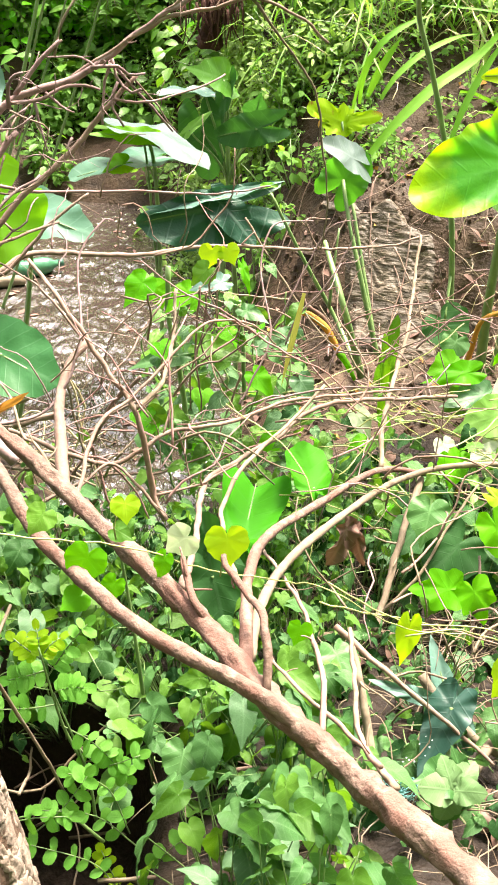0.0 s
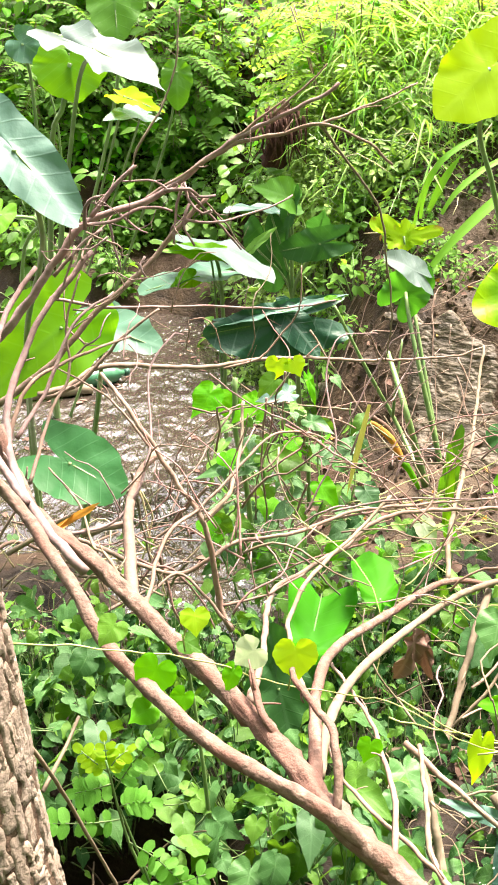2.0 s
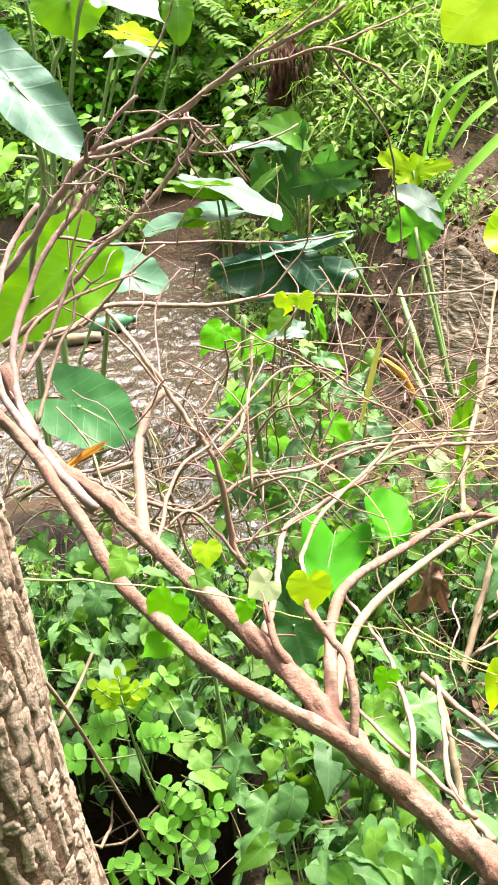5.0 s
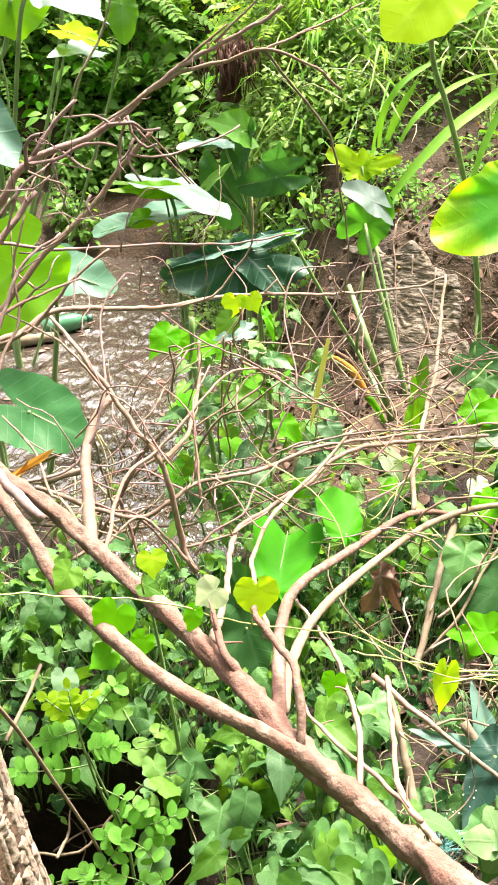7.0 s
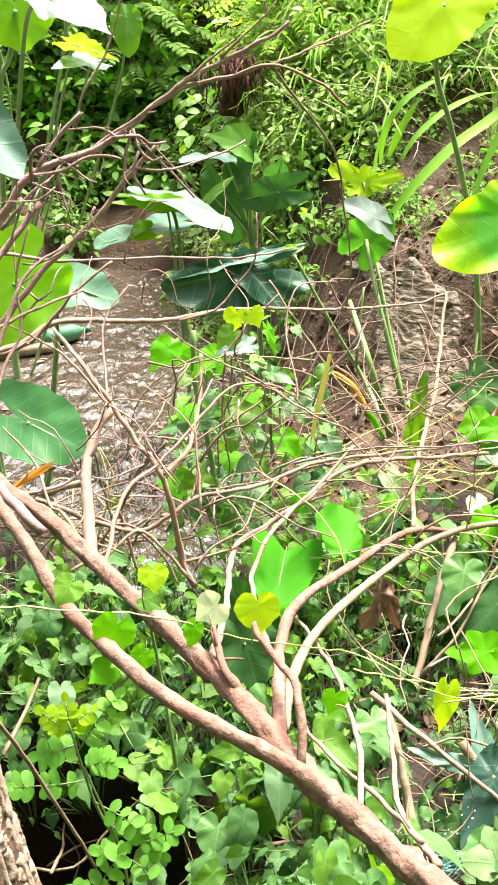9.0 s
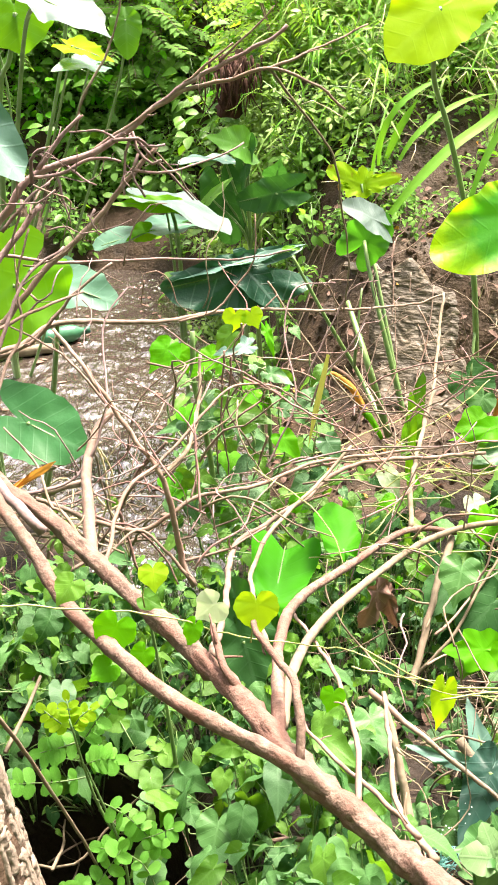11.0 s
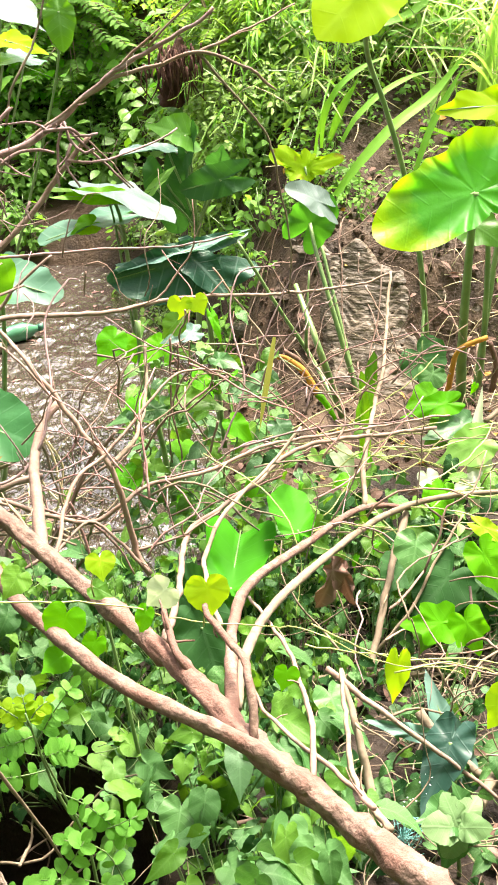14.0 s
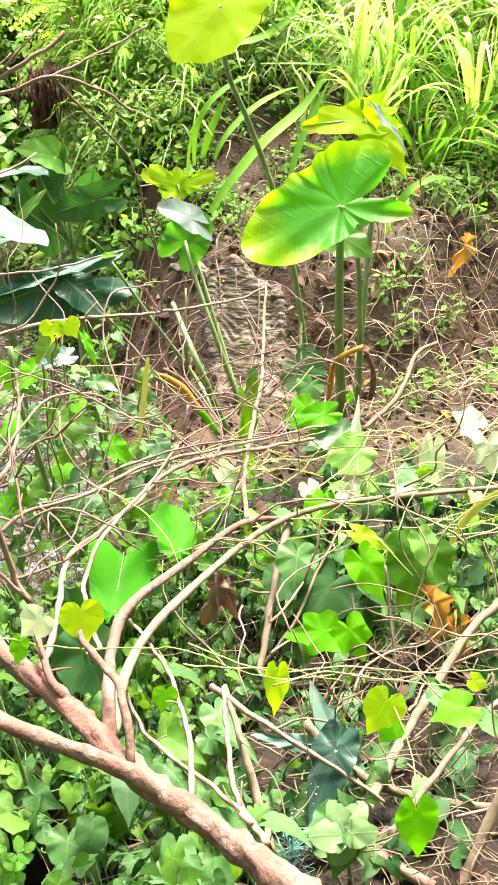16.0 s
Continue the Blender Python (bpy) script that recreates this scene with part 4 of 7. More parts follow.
s = Shape()
rows, cols = 160, 72
tv = [trunk_point(2 * math.pi * j / cols, -0.2 + 2.6 * i / (rows - 1), 0) for i in range(rows) for j in range(cols)]
tu = [(j / cols, i / rows) for i in range(rows) for j in range(cols)]
tf = [(i * cols + j, i * cols + (j + 1) % cols, (i + 1) * cols + (j + 1) % cols, (i + 1) * cols + j) for i in range(rows - 1) for j in range(cols)]
s.add(tv, tf + [tuple(range((rows - 1) * cols, rows * cols))], tu)
part("inner_bark", s.mesh("inner_bark", tree.location), TRUNK_DEEP, tree, "dark brown inner bark in the furrows")
g = random.Random(88)
for c in range(19):
    turn, z = radians(-67 - 105 + 11 * c), -0.2 - g.uniform(0, 0.06)
    while z < 0.95:
        tall, half = g.choice((0.04, 0.06, 0.09, 0.12)) * g.uniform(0.7, 1.25), radians(g.uniform(3.4, 8.0))
        lean, mid = g.gauss(0, radians(2.0)), turn + g.gauss(0, radians(4.0))
        s = Shape()
        nu, nv, proud, seed = 7, 14, g.uniform(0.0045, 0.0075), g.uniform(0, 90)
        pv = []
        for i in range(nv + 1):
            v = i / nv
            taper = min(1, 7 * v + 0.55 + 0.3 * math.sin(seed), 7 * (1 - v) + 0.55 + 0.3 * math.cos(seed))
            for j in range(nu + 1):
                u = 2 * j / nu - 1
                rag = 1 + 0.7 * noise.noise((seed, v * 3.5, 2 * (u > 0))) + 0.4 * noise.noise((seed, v * 11, 2 * (u > 0)))
                edge = (1 - abs(u) ** 8) * (1 - abs(2 * v - 1) ** 12)
                lift = -0.003 + proud * edge * (1 + 0.5 * noise.noise((u * 1.6 + seed, v * 5, seed))) + 0.0022 * noise.noise((u * 4 + seed, v * 13, 0)) * edge
                pv.append(trunk_point(mid + lean * (v - 0.5) * 2 + u * half * taper * rag, z + tall * v, lift))
        w = nu + 1
        s.add(pv, [(i * w + j, i * w + j + 1, (i + 1) * w + j + 1, (i + 1) * w + j) for i in range(nv) for j in range(nu)], [(0.5, 0.5)] * len(pv))
        part("bark_plate", s.mesh("bark_plate", tree.location), TRUNK, tree)
        z += tall * g.uniform(0.88, 1.0)

# ---- taro plants ----
CAMSIDE, UP = (0.0, -0.75, 0.6), (0.05, 0.0, 1.0)


def taro(base, label, group="taro plants by the stream"):
    foot = ground_z(base[0], base[1]) - 0.04
    return thing("taro_plant", (base[0], base[1], max(foot, WATER_Z - 0.12)), label, "taro plant", group)


def taro_leaf(t, k, at, tip, normal, mat, more, stalk, rad):
    """One leaf of a taro: where its stalk ends, its tip, the side that faces up, and the points of the stalk down to the foot."""
    base = tuple(t.location)
    opts = dict(shape=TARO_SHAPE, rings=7, spokes=56, seed=k + base[0] * 7 + base[1])
    opts.update(more)
    b = part("leaf_blade", leaf_mesh("leaf_blade", at, tip, normal, base=base, **opts), mat, t)
    if stalk:
        part("leaf_stalk", stem_mesh("leaf_stalk", [at] + stalk[:-1] + [Vector(stalk[-1]) * 0.5 + Vector(base) * 0.5, base], rad * 0.6, rad, 8, 0.03, 0.05, 0.0, base), PETIOLE, t)
        y = Vector(tip) - Vector(at)
        size = y.length
        y.normalize()
        n = Vector(normal).normalized()
        z = (n - y * n.dot(y)).normalized()
        o = opts.get("droop", 0.12)
        rib = Shape()
        tube(rib, [Vector(at) + y * size * q - z * size * o * q * q - z * 0.004 for q in (0, 0.3, 0.6, 0.9)], rad * 0.4, 0.0015, 5, 0.04)
        part("midrib", rib.mesh("midrib", base), PETIOLE, b)


plant = taro((-0.332, 3.750, 0.090), "taro plant with a pale shining leaf over the water")
taro_leaf(plant, 0, (-0.365, 3.600, 0.712), (-0.127, 3.480, 0.690), (0.1, 0.12, 1), TARO_SHEEN, dict(droop=0.26, wave=0.03, shape=BIG_SHAPE, width=0.8), [(-0.330, 3.650, 0.555), (-0.332, 3.750, 0.090)], 0.01)
taro_leaf(plant, 1, (-0.366, 3.580, 0.700), (-0.527, 3.500, 0.738), (0, -0.75, 0.6), TARO_LIME, dict(width=0.3, wave=0.04, shape=HEART_SHAPE), [(-0.354, 3.650, 0.556), (-0.332, 3.750, 0.090)], 0.006)
taro_leaf(plant, 2, (-0.370, 3.680, 0.592), (-0.620, 3.600, 0.577), (-0.05, 0.0, 1), TARO_WAXY, dict(droop=0.1, wave=0.04, shape=BIG_SHAPE, width=0.75), [(-0.330, 3.720, 0.451), (-0.332, 3.750, 0.090)], 0.008)
taro_leaf(plant, 3, (-0.433, 3.600, 0.604), (-0.493, 3.550, 0.591), (0.1, -0.7, 0.6), TARO_LIME, dict(width=0.8, shape=HEART_SHAPE), [], 0.009)
plant = taro((-0.789, 3.200, -0.009), "taro plant with lime and blue green leaves")
taro_leaf(plant, 0, (-0.765, 3.000, 0.624), (-0.984, 2.900, 0.451), (0.1, -0.7, 0.45), TARO_LIME, dict(droop=0.1, wave=0.03, width=0.85), [(-0.666, 3.100, 0.515), (-0.789, 3.200, -0.009)], 0.01)
taro_leaf(plant, 1, (-0.657, 3.100, 0.593), (-0.464, 3.000, 0.582), (0.0, -0.5, 0.9), TARO_WAXY, dict(droop=0.15, wave=0.04, width=0.75), [(-0.683, 3.150, 0.420), (-0.789, 3.200, -0.009)], 0.008)
plant = taro((-0.791, 3.000, -0.200), "taro plant with a broad green leaf above water")
taro_leaf(plant, 0, (-0.722, 2.800, 0.272), (-0.552, 2.720, 0.222), (0.15, -0.7, 0.7), TARO_BROAD, dict(droop=0.1, wave=0.02, width=1.05, shape=BIG_SHAPE, seed=2.0), [(-0.699, 2.950, 0.081), (-0.791, 3.000, -0.200)], 0.01)
plant = taro((-0.962, 3.300, 0.462), "tall taro plant with a large blue green leaf")
taro_leaf(plant, 0, (-0.695, 2.420, 1.251), (-0.538, 2.340, 1.104), (0.25, -0.68, 0.7), TARO_BLUE, dict(droop=0.12, wave=0.03, shape=BIG_SHAPE, width=0.58), [(-0.680, 2.550, 1.013), (-0.842, 2.900, 0.621), (-0.962, 3.300, 0.462)], 0.011)
taro_leaf(plant, 1, (-0.946, 3.100, 0.938), (-0.979, 3.000, 0.883), (0, -0.8, 0.3), TARO_LIME, dict(width=0.7), [(-0.849, 3.200, 0.893), (-0.927, 3.250, 0.741), (-0.981, 3.300, 0.463)], 0.009)
plant = taro((-1.094, 4.200, 0.473), "clump of tall taro with pale and green leaves")
taro_leaf(plant, 0, (-0.738, 3.700, 1.350), (-0.476, 3.550, 1.270), (0.22, -0.30, 0.95), TARO_SHEEN, dict(width=0.74, droop=0.16, wave=0.05, shape=BIG_SHAPE, torn=0.25), [(-0.856, 3.900, 1.137), (-1.094, 4.200, 0.473)], 0.012)
taro_leaf(plant, 1, (-0.873, 3.950, 1.279), (-0.854, 3.900, 1.152), (0.1, -1, 0.3), TARO_LIME, dict(wave=0.04, width=1.6), [(-0.917, 3.980, 1.128), (-0.980, 4.000, 0.950), (-1.094, 4.200, 0.473)], 0.015)
taro_leaf(plant, 2, (-0.670, 3.850, 1.179), (-0.528, 3.750, 1.158), (0.1, -0.45, 1), TARO_YELLOW, dict(shape=HEART_SHAPE, torn=0.25, width=0.55), [(-0.783, 4.000, 0.880), (-1.026, 4.200, 0.470)], 0.007)
taro_leaf(plant, 3, (-0.615, 3.850, 1.116), (-0.722, 3.750, 1.134), (0, -0.4, 1), TARO_WAXY, dict(shape=HEART_SHAPE, width=0.8), [(-0.721, 4.000, 0.877), (-1.026, 4.200, 0.470)], 0.006)
taro_leaf(plant, 4, (-0.503, 4.000, 1.244), (-0.497, 3.950, 1.120), (0.1, -1, 0.3), TARO, dict(shape=OVAL_SHAPE, width=1.0), [(-0.574, 4.100, 0.954), (-0.701, 4.300, 0.637)], 0.007)
taro_leaf(plant, 5, (-1.074, 4.100, 1.332), (-0.987, 4.050, 1.286), (0, -1, 0.3), TARO_WAXY, dict(), [(-1.063, 4.150, 1.071), (-1.094, 4.200, 0.473)], 0.01)
taro_leaf(plant, 6, (-0.744, 4.200, 1.480), (-0.728, 4.100, 1.339), (0, -1, 0.3), TARO, dict(width=1.0), [(-0.767, 4.200, 1.110), (-1.049, 4.200, 0.471)], 0.01)
taro_leaf(plant, 7, (-1.072, 4.250, 1.345), (-1.080, 4.200, 1.260), (0.2, -1, 0.4), TARO, dict(shape=HEART_SHAPE), [(-1.000, 4.250, 0.900), (-1.094, 4.200, 0.473)], 0.006)
plant = taro((-0.117, 4.000, 0.100), "dull green taro with curled young leaves")
taro_leaf(plant, 0, (0.018, 3.850, 0.662), (-0.134, 3.840, 0.632), (0.0, -1.0, 0.22), TARO_DARK, dict(droop=0.06, width=0.7, shape=BIG_SHAPE, fold=0.1), [(-0.086, 3.950, 0.420), (-0.117, 4.000, 0.100)], 0.009)
taro_leaf(plant, 1, (-0.101, 3.900, 0.817), (-0.207, 3.800, 0.881), (0.25, -0.75, 0.6), TARO, dict(fold=0.3, shape=HEART_SHAPE, width=0.72), [(-0.086, 3.950, 0.420), (-0.117, 4.000, 0.100)], 0.008)
taro_leaf(plant, 2, (-0.087, 3.920, 0.796), (-0.111, 3.860, 0.666), (-0.5, -0.8, 0.3), TARO_DARK, dict(fold=0.4, width=0.42, shape=HEART_SHAPE), [(-0.086, 3.950, 0.420), (-0.117, 4.000, 0.100)], 0.008)
taro_leaf(plant, 3, (-0.182, 3.970, 0.628), (-0.148, 3.930, 0.438), (0, -1, 0.3), TARO_DARK, dict(width=0.72), [(-0.086, 3.950, 0.420), (-0.117, 4.000, 0.100)], 0.008)
taro_leaf(plant, 4, (-0.168, 3.950, 0.760), (-0.332, 3.850, 0.797), (0, -0.05, 1), TARO_WET, dict(width=0.5), [(-0.086, 3.950, 0.420), (-0.117, 4.000, 0.100)], 0.007)
taro_leaf(plant, 5, (-0.221, 3.850, 0.653), (-0.144, 3.850, 0.723), (-0.3, -0.8, 0.5), PALE_GREEN, dict(width=0.3), [(-0.086, 3.950, 0.420), (-0.117, 4.000, 0.100)], 0.006)
taro_leaf(plant, 6, (0.016, 3.950, 0.695), (0.030, 3.900, 0.762), (0, -1, 0.4), TARO_DARK, dict(width=1.0, shape=HEART_SHAPE), [(-0.086, 3.950, 0.420), (-0.117, 4.000, 0.100)], 0.006)
plant = taro((-0.050, 3.600, 0.000), "taro with a dark glossy drooping leaf")
taro_leaf(plant, 0, (-0.093, 3.450, 0.507), (-0.367, 3.350, 0.485), (0.0, -0.92, 0.4), TARO_TEAL, dict(droop=0.12, wave=0.05, width=0.6, lop=-0.35, turns=9, shape=BIG_SHAPE), [(-0.060, 3.550, 0.300), (-0.050, 3.600, 0.000)], 0.009)
taro_leaf(plant, 1, (-0.085, 3.420, 0.511), (0.023, 3.350, 0.413), (0.4, -0.85, 0.4), TARO_TEAL, dict(droop=0.2, wave=0.04, width=0.62), [(-0.060, 3.550, 0.300), (-0.050, 3.600, 0.000)], 0.008)
taro_leaf(plant, 2, (-0.180, 3.420, 0.530), (0.088, 3.450, 0.584), (0.0, -0.15, 1), TARO_BLUE, dict(droop=0.0, width=0.24, wave=0.02, shape=POINT_SHAPE), [(-0.060, 3.550, 0.300), (-0.050, 3.600, 0.000)], 0.007)
taro_leaf(plant, 3, (0.045, 3.440, 0.583), (0.092, 3.440, 0.585), (0.0, -0.6, 0.8), TARO_LIME, dict(width=0.6, shape=OVAL_SHAPE), [], 0.009)
plant = taro((0.455, 3.420, -0.010), "slender taro with a small folded leaf on the mud")
taro_leaf(plant, 0, (0.348, 3.660, 0.614), (0.249, 3.620, 0.687), (-0.1, -0.55, 0.85), TARO_SHEEN, dict(droop=0.15, width=0.9, shape=BIG_SHAPE), [], 0.013)
taro_leaf(plant, 1, (0.323, 3.700, 0.524), (0.401, 3.720, 0.622), (0.05, -0.95, 0.35), TARO_LOBE, dict(width=1.15, shape=BIG_SHAPE, fold=0.05, droop=0.1, wave=0.04), [(0.334, 3.620, 0.451), (0.371, 3.520, 0.296), (0.455, 3.420, -0.010)], 0.011)
taro_leaf(plant, 2, (0.327, 3.930, 0.669), (0.162, 3.900, 0.738), (0, -0.9, 0.5), TARO_WORN, dict(torn=0.6, shape=OVAL_SHAPE, width=0.85, fold=0.05, droop=0.05), [(0.344, 3.900, 0.512), (0.364, 3.700, 0.423), (0.455, 3.420, -0.010)], 0.008)
taro_leaf(plant, 3, (0.337, 3.940, 0.664), (0.474, 3.920, 0.699), (0, -0.85, 0.5), TARO_WORN, dict(torn=0.65, shape=OVAL_SHAPE, width=0.75, fold=0.05, droop=0.1), [], 0.007)
bare = thing("taro_plant", (0.374, 3.180, 0.019), "leafless leaning green taro stalks on the mud", "taro plant", "taro plants by the stream")
for pts, rad in (([(0.247, 3.400, 0.409), (0.296, 3.180, 0.288), (0.374, 3.180, 0.019)], 0.014), ([(0.064, 3.400, 0.569), (0.181, 3.400, 0.341), (0.296, 3.400, 0.132), (0.374, 3.180, 0.019)], 0.009), ([(0.297, 3.450, 0.438), (0.280, 3.400, 0.298), (0.273, 3.400, 0.174)], 0.006)):
    part("leaf_stalk", stem_mesh("leaf_stalk", pts[::-1], rad, rad * 0.55, 8, 0.03, 0.05, 0, bare.location), PETIOLE, bare)
part("withered_leaf", stem_mesh("withered_leaf", [(0.153, 3.100, 0.294), (0.205, 3.090, 0.270), (0.251, 3.080, 0.224), (0.289, 3.070, 0.152)], 0.008, 0.013, 8, 0.015, 0.25, 0.002, bare.location), ORANGE, bare, "curled withered orange leaf stalk")
part("withered_leaf", stem_mesh("withered_leaf", [(0.284, 3.070, 0.162), (0.313, 3.060, 0.122), (0.338, 3.050, 0.074)], 0.013, 0.006, 8, 0.015, 0.2, 0.0, bare.location), TARO_LIME, bare, "green end of the withered stalk")
part("withered_leaf", stem_mesh("withered_leaf", [(0.188, 3.160, 0.279), (0.248, 3.150, 0.228), (0.296, 3.140, 0.154)], 0.007, 0.010, 7, 0.015, 0.25, 0.002, bare.location), DEAD, bare, "withered brown leaf stalk")
s = Shape()
ribbon(s, [(0.142, 2.620, 0.549), (0.122, 2.600, 0.462), (0.104, 2.580, 0.385), (0.087, 2.560, 0.302)], 0.017, 0.2, up=(0.3, -1, 0))
part("withered_leaf", s.mesh("strap", bare.location), STRAP, bare, "folded yellow strap of leaf")
part("leaf_blade", leaf_mesh("young_leaf", (0.411, 2.900, 0.067), (0.418, 2.950, 0.286), (0.3, -1, 0.2), OVAL_SHAPE, bare.location, fold=0.5, width=0.18), TARO_LIME, bare, "rolled young green leaf")
part("leaf_blade", leaf_mesh("green_leaf", (0.447, 3.200, 0.000), (0.484, 3.200, 0.230), (0, -1, 0.2), OVAL_SHAPE, bare.location, width=0.3), TARO, bare)
plant = taro((0.780, 3.250, 0.035), "tall taro with a huge yellow green leaf")
taro_leaf(plant, 0, (0.759, 3.060, 0.777), (0.450, 2.950, 0.724), (0.1, -0.75, 0.5), TARO_RIM, dict(droop=0.08, fold=0.28, wave=0.035, turns=9, shape=HUGE_SHAPE, under=HUGE_UNDER, spokes=120, rings=12), [(0.761, 3.120, 0.560), (0.768, 3.200, 0.266), (0.780, 3.250, 0.035)], 0.019)
taro_leaf(plant, 1, (0.779, 3.160, 0.649), (0.860, 3.100, 0.603), (0, -0.7, 0.6), TARO, dict(shape=HEART_SHAPE), [(0.828, 3.200, 0.637), (0.844, 3.220, 0.445), (0.838, 3.250, 0.075), (0.780, 3.250, 0.035)], 0.012)
taro_leaf(plant, 2, (0.915, 3.420, 0.945), (0.693, 3.340, 0.972), (0.1, -0.7, 0.6), TARO_YELLOW, dict(torn=0.18, fold=0.2, width=0.45), [(0.935, 3.400, 0.738), (0.897, 3.360, 0.431), (0.865, 3.300, -0.011)], 0.012)
taro_leaf(plant, 3, (0.926, 3.430, 0.954), (0.980, 3.420, 1.029), (0, -0.7, 0.6), TARO_YELLOW, dict(torn=0.18, shape=HEART_SHAPE, width=0.9), [], 0.009)
taro_leaf(plant, 4, (0.951, 3.400, 0.906), (1.025, 3.320, 0.783), (0.1, -0.75, 0.5), TARO_YELLOW, dict(torn=0.18, shape=HEART_SHAPE, width=0.7), [], 0.009)
taro_leaf(plant, 5, (0.950, 3.360, 0.965), (1.043, 3.320, 0.859), (0.35, -0.2, 1), TARO_SHEEN, dict(torn=0.3, shape=HEART_SHAPE, width=0.4), [], 0.009)
taro_leaf(plant, 6, (0.899, 3.380, 1.008), (0.897, 3.370, 0.983), (0, -0.9, 0.3), TARO, dict(width=0.6, shape=OVAL_SHAPE), [], 0.009)
plant = taro((0.699, 3.400, 0.097), "taro with a tall yellow backlit leaf")
taro_leaf(plant, 0, (0.422, 2.850, 1.372), (0.294, 2.750, 1.274), (0.1, -0.85, 0.45), TARO_YELLOW, dict(shape=BIG_SHAPE, wave=0.03, width=0.95, droop=0.1), [(0.472, 3.250, 1.155), (0.531, 3.320, 0.994), (0.606, 3.380, 0.749), (0.663, 3.400, 0.456), (0.699, 3.400, 0.097)], 0.011)
taro_leaf(plant, 1, (0.653, 3.300, 0.165), (0.718, 3.250, 0.082), (0, -0.8, 0.6), TARO_DARK, dict(shape=HEART_SHAPE, width=1.2), [(0.683, 3.420, 0.302), (0.699, 3.400, 0.097)], 0.008)
yellowed = thing("withered_stalk", (0.733, 3.200, 0.096), "bent orange withered taro stalk", "withered stalk")
part("stalk", stem_mesh("stalk", [(0.838, 3.150, 0.282), (0.763, 3.150, 0.256), (0.735, 3.150, 0.220), (0.724, 3.200, 0.066)], 0.008, 0.010, 8, 0.02, 0.1, 0, yellowed.location), ORANGE, yellowed)
part("stalk", stem_mesh("stalk", [(0.858, 3.200, 0.244), (0.881, 3.200, 0.159), (0.878, 3.220, 0.057)], 0.008, 0.012, 8, 0.02, 0.15, 0, yellowed.location), DEAD, yellowed)
plant = taro((0.402, 1.550, -0.203), "low dark blue green taro leaves with water drops")
taro_leaf(plant, 0, (0.433, 1.640, 0.028), (0.361, 1.540, -0.052), (-0.2, -0.7, 0.7), TARO_WET, dict(shape=OVATE_SHAPE, width=0.7, wave=0.05, fold=0.3), [(0.415, 1.600, -0.126), (0.402, 1.550, -0.203)], 0.01)
taro_leaf(plant, 1, (0.460, 1.700, -0.084), (0.418, 1.820, 0.044), (-0.2, -0.6, 0.75), TARO_BLUE, dict(shape=OVATE_SHAPE, width=0.5, fold=0.4, wave=0.04), [(0.430, 1.600, -0.126), (0.402, 1.550, -0.203)], 0.01)
taro_leaf(plant, 2, (0.365, 1.660, 0.039), (0.267, 1.680, 0.061), (-0.1, -0.7, 0.6), TARO_BLUE, dict(width=0.38, wave=0.05, shape=OVATE_SHAPE), [], 0.009)
taro_leaf(plant, 3, (0.600, 1.800, -0.175), (0.521, 1.800, -0.142), (0, -0.5, 0.8), TARO_DARK, dict(), [(0.626, 1.800, -0.287), (0.573, 1.700, -0.353)], 0.008)
plant = taro((-0.012, 2.000, -0.171), "taro with bright and dark leaves behind the branch")
taro_leaf(plant, 0, (-0.082, 2.000, 0.089), (-0.046, 1.930, -0.030), (0.1, -0.9, 0.4), TARO_DARK, dict(width=0.9, shape=HEART_SHAPE), [(-0.036, 2.030, -0.055), (-0.012, 2.000, -0.171)], 0.007)
taro_leaf(plant, 1, (-0.010, 2.100, 0.122), (0.028, 2.360, 0.152), (0.1, -0.6, 0.75), TARO_FRESH, dict(width=0.72, fold=0.3, droop=0.05, wave=0.05, shape=FAN_SHAPE), [(0.021, 2.200, -0.051), (-0.012, 2.000, -0.171)], 0.007)
taro_leaf(plant, 2, (0.164, 2.220, 0.196), (0.129, 2.380, 0.243), (0.15, -0.6, 0.75), TARO_FRESH, dict(width=0.72, fold=0.25, droop=0.1, wave=0.07, shape=ROUND_SHAPE), [(0.127, 2.300, -0.039), (-0.012, 2.000, -0.171)], 0.007)
taro_leaf(plant, 3, (-0.093, 2.080, 0.129), (-0.059, 2.000, -0.080), (0.05, -0.95, 0.3), TARO_DARK, dict(width=0.55, fold=0.2, shape=OVAL_SHAPE), [(-0.036, 2.030, -0.055), (-0.012, 2.000, -0.171)], 0.007)
wet = thing("water_drops", (0.393, 1.620, -0.028), "clear water drops lying on a dark wet leaf", "water drop")
g = random.Random(17)
for _ in range(11):
    c = Vector((0.352, 1.540, 0.054)) + Vector((g.uniform(-0.02, 0.03), 0, 0)) + Vector((-0.029, -0.050, -0.074)) * g.uniform(0, 0.8)
    r = g.uniform(0.0009, 0.0022)
    s = Shape()
    s.add([(c.x + math.cos(a) * math.cos(e) * r, c.y + math.sin(a) * math.cos(e) * r, c.z + math.sin(e) * r * 0.8) for e in (-1.4, -0.5, 0.5, 1.4) for a in (0, 0.785, 1.571, 2.356, 3.142, 3.927, 4.712, 5.498)],
          [(i * 8 + j, i * 8 + (j + 1) % 8, (i + 1) * 8 + (j + 1) % 8, (i + 1) * 8 + j) for i in range(3) for j in range(8)] + [tuple(range(24, 32)), tuple(reversed(range(8)))], [(0.5, 0.5)] * 32)
    part("drop", s.mesh("drop", wet.location), DROP, wet)
# ---- leaves that many plants share ----


